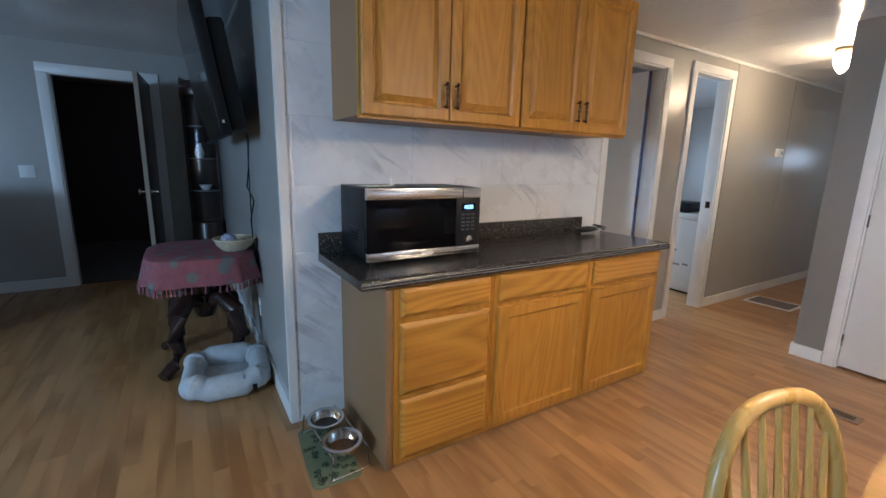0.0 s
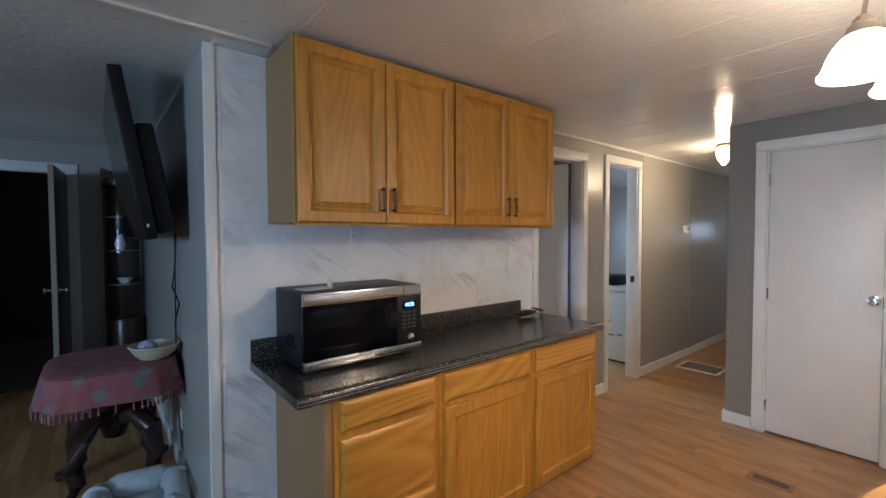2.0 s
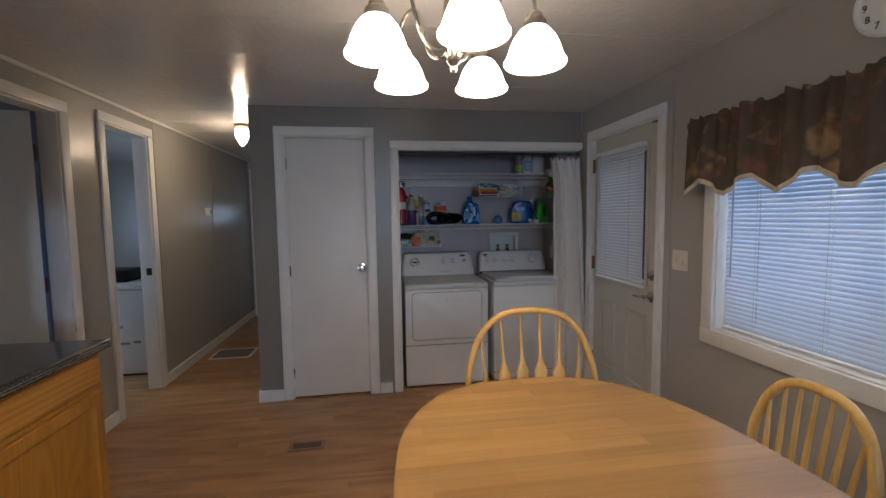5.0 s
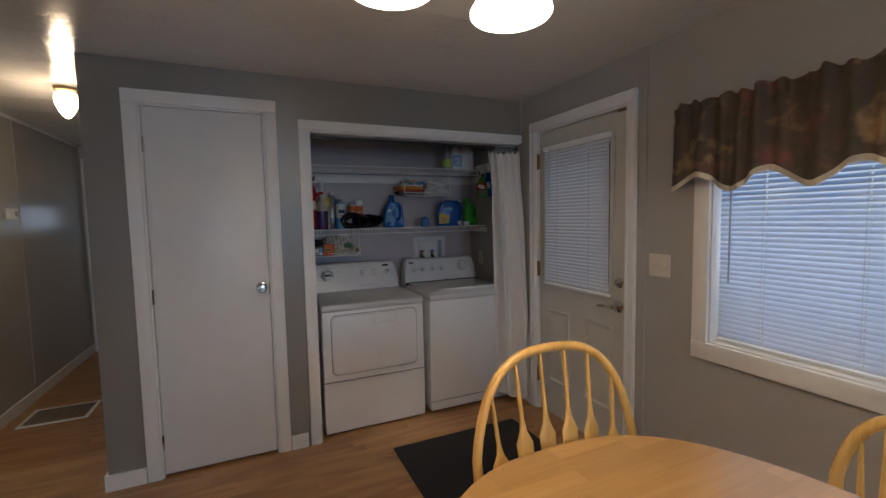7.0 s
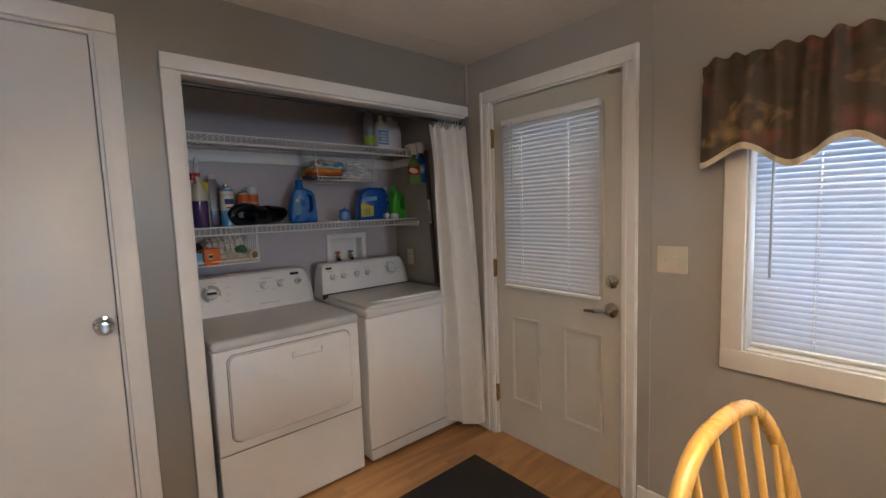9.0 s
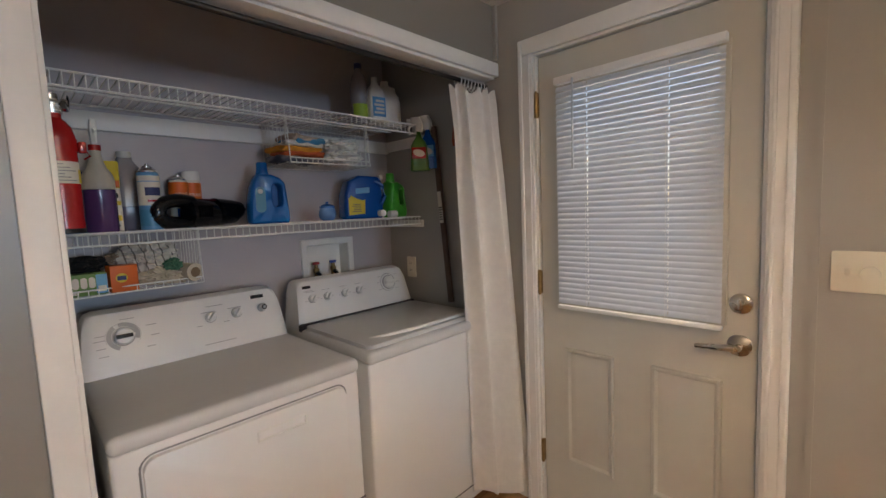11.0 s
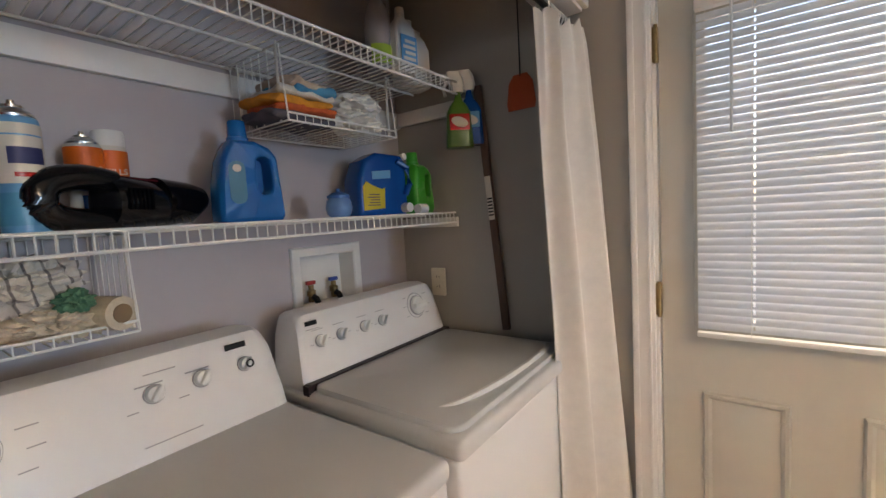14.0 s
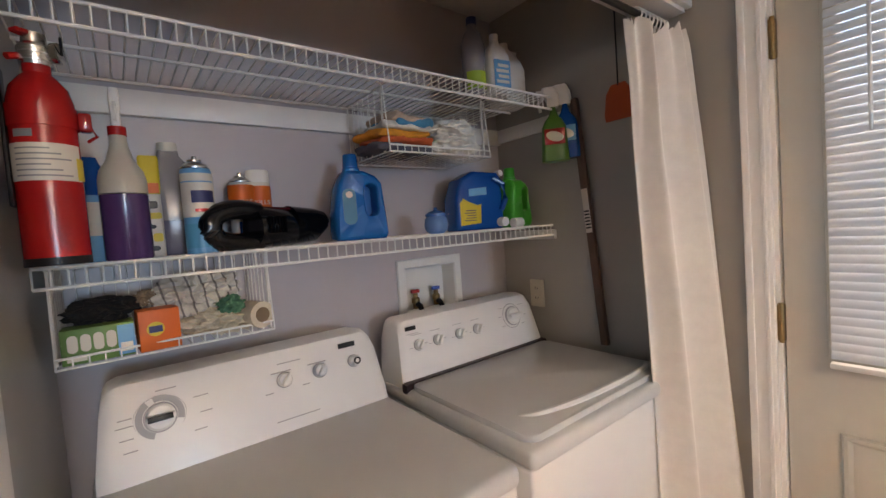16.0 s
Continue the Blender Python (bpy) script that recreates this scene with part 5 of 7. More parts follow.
ZM, ZT = 1.318, 1.772
wire_shelf("wire_shelf", 0.040, -1.445, 4.335, ZM, 0.038, "white wire shelf holding cleaning bottles")
wire_shelf("wire_shelf", 0.040, -1.352, 4.238, ZT, 0.042, "white wire shelf near the ceiling")
structure("shelf_ledger", box(XB - 0.020, XB - 0.001, YS, L1 - 0.003, 1.683, 1.748, 0.002), WHITE, "white board screwed to the wall under the shelf", "trim")
structure("shelf_ledger", box(4.26, XB - 0.022, YS + 0.001, YS + 0.018, 1.69, 1.745, 0.002), WHITE, "short white board under the shelf end", "trim")
structure("shelf_ledger", box(4.34, XB - 0.004, YS + 0.001, YS + 0.018, 1.262, 1.300, 0.002), WHITE, "short white board under the shelf end", "trim")


def wire_basket(y0, y1, x0, x1, zb, zt, label):
    th = thing("wire_basket", 0, 0, 0, label, "basket")
    for y in (y0, y1):
        part("end_loop", tube([(x0, y, zb), (x1, y, zb), (x1, y, zt), (x0 + 0.02, y, zt), (x0, y, zb)], 0.0026, 6), WIRE, th)
        for k in range(1, 7):
            x = x0 + (x1 - x0) * k / 7
            part("end_wire", tube([(x, y, zb), (x, y, zt)], 0.0015, 5), WIRE, th)
    for x, z in ((x0, zb), (x1, zb), (x1, zt), (x0, zb + 0.02)):
        part("rail", tube([(x, y0, z), (x, y1, z)], 0.0028, 6), WIRE, th)
    n = int(abs(y1 - y0) / 0.024)
    first = None
    for k in range(1, n):
        ob = part("bottom_wire", tube([(x0, 0, zb + 0.02), (x0, 0, zb), (x1, 0, zb), (x1, 0, zt)], 0.0015, 5), WIRE, th) if first is None else new("bottom_wire", first.data)
        if first is None:
            first = ob
        ob.parent = th
        ob.location = (0, y0 + (y1 - y0) * k / n, 0)
    part("hanger", tube([(x0 + 0.03, y0, zb), (x0 + 0.03, y0, zt + 0.01)], 0.003, 6), WIRE, th)
    part("hanger", tube([(x0 + 0.03, y1, zb), (x0 + 0.03, y1, zt + 0.01)], 0.003, 6), WIRE, th)


wire_basket(0.025, -0.375, 4.36, 4.615, 1.122, ZM - 0.008, "white wire basket hung under the shelf with rags")
wire_basket(-0.738, -1.140, 4.345, 4.60, 1.572, ZT - 0.008, "white wire basket hung under the shelf with folded cloths")

# supply box in the back wall
wb = thing("washer_box", XB, -1.05, 1.105, "white recessed washer supply box with valves", "supply box", rz=-90)
wbm = ringed(0.305, 0.245, [(0.0, -0.008), (0.004, -0.012), (0.030, -0.012), (0.036, -0.006), (0.037, 0.072)], 0.0)
wbm.faces.ensure_lookup_table()
wbm.faces.remove(wbm.faces[-2])
part("frame", wbm, PLASTW, wb)
for vx, col, lab in ((-0.055, (0.35, 0.02, 0.02), "red tap handle"), (0.045, (0.03, 0.08, 0.35), "blue tap handle")):
    v = part("valve", lathe([(0, 0), (0.012, 0), (0.012, 0.02), (0.016, 0.022), (0.016, 0.04), (0.010, 0.045), (0.010, 0.06), (0, 0.06)], 14, at=(vx, 0.030, -0.075)), BRASS, wb, "brass supply valve")
    part("tap_handle", box(vx - 0.018, vx + 0.018, 0.023, 0.037, -0.014, 0.0, 0.003), mat("tap_paint", col, 0.4), v, lab)
    part("hose", tube([(vx, 0.020, -0.055), (vx + 0.004, 0.006, -0.064), (vx + 0.008, 0.002, -0.085)], 0.011, 10), BLACK, v)
outlet(4.455, YS + 0.001, 1.035, 180, "outlet", "ivory wall outlet above the washing machine", 0.072, 0.115, IVORY)

# ---- things on the laundry shelves ----
def plast(name, colour, rough=0.35, **k):
    return mat(name, colour, rough, var=0.06, **k)


RED = plast("red_paint", (0.42, 0.012, 0.012), 0.25)
BLUE = plast("blue_plastic", (0.0, 0.115, 0.38), 0.25, spec=0.35)
DBLUE = plast("deep_blue_plastic", (0.0, 0.066, 0.30), 0.25, spec=0.35)
GREEN = plast("green_plastic", (0.03, 0.40, 0.035), 0.3)
ORANGE = plast("orange_card", (0.70, 0.13, 0.01), 0.5)
YELLOW = plast("yellow_label", (0.66, 0.50, 0.03), 0.5)
PURPLE = plast("purple_liquid", (0.075, 0.035, 0.13), 0.2)
HAZY = plast("hazy_clear_plastic", (0.50, 0.47, 0.40), 0.3)
GREYL = plast("grey_clear_plastic", (0.27, 0.26, 0.28), 0.25)
LBLUE = plast("pale_blue_label", (0.10, 0.34, 0.60), 0.4)
LIME = plast("lime_label", (0.32, 0.48, 0.05), 0.4)
PAPER = plast("off_white_label", (0.66, 0.63, 0.56), 0.6)
NAVY = plast("navy_print", (0.02, 0.03, 0.12), 0.5)


def band(r, z0, z1, a0, a1, material, parent, name="label", n=14, at=(0, 0, 0)):
    """A label wrapped round part of a bottle. Angles in degrees about z."""
    bm = bmesh.new()
    vs = [[bm.verts.new((at[0] + (r + d) * math.cos(radians(a0 + (a1 - a0) * k / n)), at[1] + (r + d) * math.sin(radians(a0 + (a1 - a0) * k / n)), z)) for z in (z0, z1) for d in (0, 0.0008)] for k in range(n + 1)]
    for p, q in zip(vs, vs[1:]):
        for i, j in ((0, 1), (1, 3), (3, 2), (2, 0)):
            bm.faces.new((p[i], p[j], q[j], q[i]))
    bm.faces.new(vs[0][0:2] + vs[0][3:1:-1])
    bm.faces.new(vs[-1][0:2] + vs[-1][3:1:-1])
    return part(name, bm, material, parent)


# fire extinguisher hung on the alcove's side wall, before the shelf
fe = thing("fire_extinguisher", 4.245, -0.008, ZM + 0.008, "red fire extinguisher with a paper label, hung on the wall", "extinguisher")
fe.scale = (0.90, 0.96, 0.97)
part("cylinder", lathe([(0, 0), (0.041, 0.0), (0.0455, 0.006), (0.0455, 0.262), (0.0445, 0.277), (0.039, 0.300), (0.026, 0.318), (0.019, 0.325), (0.019, 0.342), (0, 0.342)], 32), RED, fe)
part("base_ring", lathe([(0.0, -0.002), (0.046, -0.002), (0.046, 0.012), (0.0, 0.012)], 32), BLACK, fe)
part("strap", lathe([(0.0457, 0.232), (0.0477, 0.232), (0.0477, 0.268), (0.0457, 0.268)], 32), RED, fe)
cl = part("strap_clasp", box(-0.020, 0.006, -0.066, -0.047, 0.230, 0.262, 0.004), RED, fe)
part("clasp_wire", tube([(-0.012, -0.064, 0.236), (-0.016, -0.072, 0.222), (-0.010, -0.058, 0.212)], 0.0028, 6), RED, cl)
part("wall_bracket", box(-0.02, 0.02, 0.045, 0.0515, 0.10, 0.33, 0.002), BLACK, fe, "black steel wall bracket")
band(0.0459, 0.140, 0.202, 110, 250, PAPER, fe)
band(0.0462, 0.142, 0.180, 238, 268, YELLOW, fe)
band(0.0459, 0.212, 0.224, 130, 165, GREYP, fe)
for k in range(6):
    band(0.0469, 0.147 + k * 0.009, 0.1495 + k * 0.009, 130, 225 - (k % 3) * 18, GREYP, fe, "print_bar")
vl = part("valve_head", lathe([(0, 0.338), (0.022, 0.338), (0.024, 0.35), (0.024, 0.368), (0.017, 0.376), (0.017, 0.392), (0, 0.394)], 20), STEEL, fe, "steel valve head with gauge")
part("gauge", lathe([(0, 0), (0.017, 0), (0.018, 0.004), (0.018, 0.010), (0.015, 0.012), (0, 0.012)], 20), CHROME, vl).matrix_basis = pose(-0.006, -0.024, 0.362, 90, 0, -20)
part("lever", prism([(-0.012, 0.0), (0.012, 0.0), (0.008, 0.030), (-0.008, 0.030)], 0.386, 0.394, 0.002), RED, vl).matrix_basis = pose(0, 0, 0, 0, 0, 40)
part("carry_handle", tube([(0, 0.012, 0.352), (-0.010, 0.022, 0.350), (-0.020, 0.034, 0.344)], 0.006, 8), RED, vl)
part("pin_ring", tube([(-0.01 + 0.014 * math.cos(a), -0.036, 0.375 + 0.014 * math.sin(a)) for a in [2 * math.pi * k / 18 for k in range(18)]], 0.002, 6, closed=True), BLACK, vl)

# spray bottle with purple liquid
sb = thing("spray_bottle", 4.388, -0.108, ZM + 0.002, "hazy trigger spray bottle half full of purple liquid", "spray bottle")
sb.scale = (0.90, 0.90, 1.0)
part("liquid", lathe([(0, 0), (0.044, 0.0), (0.047, 0.005), (0.047, 0.135), (0, 0.136)], 26), PURPLE, sb)
part("bottle", lathe([(0.0472, 0.137), (0.047, 0.165), (0.042, 0.185), (0.028, 0.205), (0.018, 0.235), (0.016, 0.262), (0, 0.262)], 26), HAZY, sb)
part("collar", lathe([(0.0, 0.258), (0.018, 0.258), (0.018, 0.276), (0.0, 0.276)], 20), RED, sb, "red collar")
part("sprayer", loft([[(a * s + dx, b * s, z) for a, b in rounded(0.026, 0.020, 0.006, 2)] for z, s, dx in ((0.276, 0.9, 0), (0.31, 1.0, 0), (0.335, 1.1, -0.004), (0.352, 0.9, -0.012))]), PLASTW, sb)
part("trigger", tube([(-0.012, 0, 0.325), (-0.03, 0, 0.31), (-0.026, 0, 0.285)], 0.0045, 8), PLASTW, sb)
# wipes bottle and yellow box behind
wp = thing("cleaner_bottle", 4.455, -0.052, ZM + 0.002, "pale blue cleaner bottle with a dark blue top", "bottle")
part("bottle_body", lathe([(0, 0), (0.035, 0), (0.038, 0.01), (0.038, 0.10), (0.035, 0.14), (0, 0.14)], 24), LBLUE, wp)
band(0.0385, 0.055, 0.125, 120, 290, PAPER, wp)
part("cap", lathe([(0.0, 0.140), (0.0355, 0.140), (0.030, 0.185), (0.018, 0.215), (0.016, 0.222), (0, 0.222)], 24), DBLUE, wp, "dark blue top")
yb = thing("foil_pouch", 4.52, -0.163, ZM + 0.002, "tall pouch with a yellow top and black print", "pouch")
part("pouch_body", loft([[(a * d, b * w, z) for a, b in rounded(0.036, 0.040, 0.012, 3)] for z, d, w in ((0, 0.9, 0.95), (0.01, 1, 1), (0.12, 1.0, 1.0), (0.150, 0.8, 1.02))]), PAPER, yb)
part("pouch_top", loft([[(a * d, b * w, z) for a, b in rounded(0.036, 0.040, 0.012, 3)] for z, d, w in ((0.1505, 0.8, 1.03), (0.20, 0.5, 1.03), (0.238, 0.12, 1.05), (0.244, 0.1, 0.9))]), YELLOW, yb, "yellow top")
part("print_bar", box(-0.0178, -0.0165, -0.016, 0.016, 0.152, 0.176), ORANGE, yb)
for k, (u, w, h) in enumerate(((0.004, 0.011, 0.012), (-0.005, 0.010, 0.020), (0.006, 0.009, 0.010), (-0.003, 0.013, 0.015), (0.002, 0.012, 0.018))):
    part("print_blot", prism([(a + u, b + 0.02 + 0.026 * k) for a, b in rounded(2 * w, h, 0.005, 3)], -0.0195, -0.0175, axis="x"), BLACK if k % 2 == 0 else YELLOW, yb)
gj = thing("water_jug", 4.555, -0.232, ZM + 0.002, "grey clear gallon jug, part full", "jug")
part("liquid", loft([[(a * s, b * s, z) for a, b in rounded(0.098, 0.118, 0.022, 4)] for z, s in ((0, 0.95), (0.005, 0.995), (0.085, 0.995))]), plast("grey_blue_liquid", (0.13, 0.13, 0.19), 0.25), gj)
part("jug_body", loft([[(a * s, b * s + dy, z) for a, b in rounded(0.10, 0.12, 0.022, 4)] for z, s, dy in ((0.0855, 1, 0), (0.15, 1, 0), (0.185, 0.88, 0.004), (0.225, 0.58, 0.018), (0.25, 0.38, 0.024), (0.262, 0.36, 0.024))]), GREYL, gj)
part("cap", lathe([(0, 0.26), (0.023, 0.26), (0.022, 0.282), (0, 0.283)], 18, at=(0, 0.024, 0)), PAPER, gj)
# spray cans
def spray_can(x, y, r, h, body, label_mat, top_mat, label):
    th = thing("spray_can", x, y, ZM + 0.002, label, "spray can", group="spray cans on the shelf")
    part("can", lathe([(0, 0), (r, 0), (r, h * 0.83), (r * 0.94, h * 0.85), (r * 0.55, h * 0.90), (r * 0.55, h * 0.92), (0, h * 0.92)], 24), body, th)
    if top_mat is PLASTW:
        part("can_cap", lathe([(0.0, h * 0.80), (r * 0.97, h * 0.80), (r * 0.97, h * 0.975), (r * 0.90, h), (0, h)], 24), top_mat, th, "white plastic cap")
    else:
        part("can_cap", lathe([(0.0, h * 0.85), (r * 0.90, h * 0.85), (r * 0.92, h * 0.872), (r * 0.70, h * 0.905), (r * 0.48, h * 0.925), (r * 0.48, h * 0.945), (r * 0.18, h * 0.95), (r * 0.16, h * 0.985), (0, h * 0.985)], 24), STEEL, th, "domed steel top")
    band(r + 0.0006, h * 0.06, h * 0.30, 100, 280, label_mat, th)
    return th


c1 = spray_can(4.425, -0.248, 0.033, 0.232, LBLUE, plast("aqua_label", (0.06, 0.30, 0.50)), STEEL, "pale blue and white disinfectant spray can")
band(0.0338, 0.085, 0.165, 100, 285, PAPER, c1)
band(0.0338, 0.168, 0.186, 100, 285, PAPER, c1)
b0 = band(0.0346, 0.118, 0.146, 150, 235, NAVY, c1, "emblem")
band(0.0346, 0.096, 0.104, 160, 250, RED, c1, "emblem_stripe")
for yy, xx in ((-0.372, 4.555), (-0.425, 4.580)):
    c2 = spray_can(xx, yy, 0.032, 0.215 if yy > -0.40 else 0.222, PAPER, PAPER, PLASTW if yy < -0.40 else STEEL, "orange and white air freshener spray can")
    band(0.0330, 0.098, 0.176, 60, 300, ORANGE, c2)
    lettering("KILLS", 0.018, PAPER, c2, pose(-0.0345, 0.0, 0.128, 90, 0, -90))
    band(0.0336, 0.04, 0.075, 150, 215, DBLUE, c2, "emblem")
# handheld vacuum lying on its side
VBLACK = plast("shiny_black_plastic", (0.006, 0.006, 0.007), 0.16)
hv = thing("handheld_vacuum", 4.475, -0.440, ZM + 0.002, "black handheld vacuum lying on the shelf", "vacuum", rz=23)
hv.scale = (1.08, 1.2, 1.08)
ELL = [2 * math.pi * k / 20 for k in range(20)]
def hull(sections):
    return loft([[(rx * math.cos(a), y, zc + rz * math.sin(a)) for a in ELL] for y, rx, rz, zc in sections])
part("dust_bowl", hull([(-0.138, 0.018, 0.020, 0.062), (-0.133, 0.030, 0.030, 0.060), (-0.10, 0.040, 0.046, 0.052), (-0.03, 0.044, 0.051, 0.053)]), GLOSS, hv, "smoky dust bowl")
part("motor_body", hull([(-0.032, 0.041, 0.045, 0.046), (0.0, 0.046, 0.048, 0.049), (0.05, 0.046, 0.050, 0.051), (0.065, 0.040, 0.046, 0.050)]), VBLACK, hv)
part("handle", tube(smooth_line([(0, 0.050, 0.088), (0, 0.10, 0.094), (0, 0.145, 0.082), (0, 0.160, 0.055), (0, 0.145, 0.027), (0, 0.10, 0.017), (0, 0.050, 0.020)]), 0.023, 14), VBLACK, hv, "looped black handle")
part("trim", tube([(-0.01, 0.06, 0.098), (-0.01, -0.02, 0.096), (-0.008, -0.13, 0.086)], 0.0035, 8), plast("dark_maroon_plastic", (0.07, 0.008, 0.012), 0.25), hv, "thin maroon trim line")
for k in range(6):
    part("vent_slot", box(-0.049, -0.044, 0.012 + k * 0.008, 0.016 + k * 0.008, 0.035, 0.075), GLOSS, hv)
part("nozzle_tip", box(-0.010, 0.010, -0.155, -0.133, 0.055, 0.068, 0.003), VBLACK, hv)


def hit(poly, c, ang):
    """Distance from c to a closed outline along a direction."""
    dx, dy, best = math.cos(ang), math.sin(ang), 0.0
    for (x0, y0), (x1, y1) in zip(poly, poly[1:] + poly[:1]):
        ex, ey = x1 - x0, y1 - y0
        den = dx * ey - dy * ex
        if abs(den) < 1e-9:
            continue
        r = ((x0 - c[0]) * ey - (y0 - c[1]) * ex) / den
        q = ((x0 - c[0]) * dy - (y0 - c[1]) * dx) / den
        if -1e-6 <= q <= 1 + 1e-6 and r > best:
            best = r
    return best


def holed(outer, inner, c, d):
    """Moulded slab of depth d along x with an opening through it and rounded edges."""
    angs = [2 * math.pi * k / 72 for k in range(72)]
    ro, ri = [hit(outer, c, a) for a in angs], [hit(inner, c, a) for a in angs]
    rings = []
    for x, o in ((-d / 2 + 0.016, 0.0), (-d / 2 + 0.006, 0.004), (-d / 2, 0.013)):
        rings.append([(x, c[0] + (r - o) * math.cos(a), c[1] + (r - o) * math.sin(a)) for r, a in zip(ro, angs)])
    for x, o in ((-d / 2, 0.009), (-d / 2 + 0.004, 0.003), (-d / 2 + 0.014, 0.0)):
        rings.append([(x, c[0] + (r + o) * math.cos(a), c[1] + (r + o) * math.sin(a)) for r, a in zip(ri, angs)])
    rings += [[(-x, y, z) for x, y, z in r] for r in rings[::-1]]
    bm = bmesh.new()
    vs = [[bm.verts.new(p) for p in r] for r in rings]
    for p, q in zip(vs, vs[1:] + vs[:1]):
        for k in range(72):
            j = (k + 1) % 72
            bm.faces.new((p[k], p[j], q[j], q[k]))
    bmesh.ops.recalc_face_normals(bm, faces=bm.faces)
    for f in bm.faces:
        f.smooth = True
    return bm


def jug(name, x, y, w, d, h, rz, material, label, cap_side=0.0, neck=0.046):
    """Moulded bottle with a handle opening; front faces local -x, width along y, handle on the -y side."""
    th = thing(name, x, y, ZM + 0.002, label, "bottle", rz=rz)
    k = cap_side
    out = [(-w / 2 + 0.004, 0), (w / 2 - 0.006, 0), (w / 2, 0.01), (w * 0.49, h * 0.36), (w * 0.42, h * 0.60), (w * 0.34, h * 0.72), (neck / 2 + 0.006 + k, h * 0.80), (-neck / 2 - 0.006 + k, h * 0.80), (-w * 0.32, h * 0.745), (-w * 0.44, h * 0.66), (-w * 0.47, h * 0.5), (-w * 0.5, h * 0.2), (-w / 2 - 0.002, 0.012)]
    c = (-w * 0.20, h * 0.46)
    hole = [(c[0] + a, c[1] + b) for a, b in rounded(w * 0.22, h * 0.36, w * 0.10, 5)]
    part("bottle_body", holed(out, hole, c, d), material, th)
    part("back_wall", prism([(c[0] + a, c[1] + b) for a, b in rounded(w * 0.235, h * 0.38, w * 0.11, 5)], d * 0.16, d * 0.20, axis="x"), material, th)
    part("cap", lathe([(0, h * 0.77), (neck / 2 + 0.003, h * 0.78), (neck / 2 + 0.003, h * 0.835), (neck / 2, h * 0.845), (neck / 2 - 0.002, h - 0.003), (neck / 2 - 0.004, h), (0, h)], 26, at=(0, k, 0)), material, th)
    return th


j1 = jug("softener_bottle", 4.462, -0.676, 0.162, 0.085, 0.258, -8, BLUE, "bright blue fabric softener bottle with handle", cap_side=0.012)
part("label", prism([(a + 0.036, b + 0.100) for a, b in rounded(0.040, 0.105, 0.018)], -0.0436, -0.0420, axis="x"), plast("teal_label", (0.02, 0.16, 0.26), 0.4), j1)
part("emblem", prism([(a + 0.036, b + 0.135) for a, b in rounded(0.020, 0.018, 0.008)], -0.0446, -0.0432, axis="x"), PAPER, j1)
bl = thing("glass_jar", 4.40, -0.925, ZM + 0.002, "small round blue jar with a knobbed lid", "jar")
part("jar", lathe([(0, 0), (0.024, 0), (0.036, 0.012), (0.040, 0.03), (0.036, 0.05), (0.030, 0.058), (0, 0.058)], 24), plast("milky_blue_glass", (0.10, 0.24, 0.50), 0.2), bl)
part("lid", lathe([(0.0, 0.058), (0.034, 0.058), (0.034, 0.066), (0.020, 0.074), (0.006, 0.078), (0.006, 0.086), (0, 0.088)], 24), plast("blue_lid", (0.03, 0.14, 0.42), 0.25), bl)
big = thing("detergent_bottle", 4.487, -1.180, ZM + 0.002, "large deep blue detergent bottle with a tap", "bottle", rz=-12)
part("bottle_body", prism([(-0.085, 0.0), (0.10, 0.0), (0.112, 0.012), (0.108, 0.12), (0.082, 0.19), (0.03, 0.218), (-0.075, 0.212), (-0.092, 0.19), (-0.098, 0.012)], -0.055, 0.055, 0.016, axis="x", seg=3), DBLUE, big)
part("label", prism([(0.010, 0.026), (0.094, 0.020), (0.094, 0.100), (0.080, 0.118), (0.055, 0.104), (0.020, 0.092), (0.006, 0.096)], -0.0572, -0.0555, axis="x"), YELLOW, big)
part("emblem", prism([(-0.02, 0.13), (0.055, 0.125), (0.055, 0.152), (-0.02, 0.158)], -0.0572, -0.0555, axis="x"), LBLUE, big)
for k in range(5):
    part("print_bar", box(-0.0580, -0.0568, 0.030, 0.078 - 0.006 * (k % 3), 0.036 + k * 0.009, 0.039 + k * 0.009), NAVY, big)
part("tap", tube([(-0.05, -0.075, 0.025), (-0.085, -0.078, 0.025)], 0.017, 14), PLASTW, big, "white plastic tap")
part("vent_cap", tube([(-0.02, -0.085, 0.205), (-0.05, -0.092, 0.210)], 0.012, 12), PLASTW, big)
part("handle", tube([(-0.058, -0.05, 0.19), (-0.066, -0.088, 0.165), (-0.066, -0.096, 0.11), (-0.058, -0.080, 0.07)], 0.011, 10), DBLUE, big)
gb = jug("detergent_bottle", 4.462, -1.372, 0.115, 0.08, 0.235, 0, GREEN, "bright green detergent bottle with handle", cap_side=0.02)
tk = thing("measuring_cup", 4.378, -1.290, ZM + 0.002, "small white measuring cap lying on the shelf", "cap")
part("cup", tube([(0, 0.022, 0.018), (0, -0.022, 0.018)], 0.018, 16), PLASTW, tk)

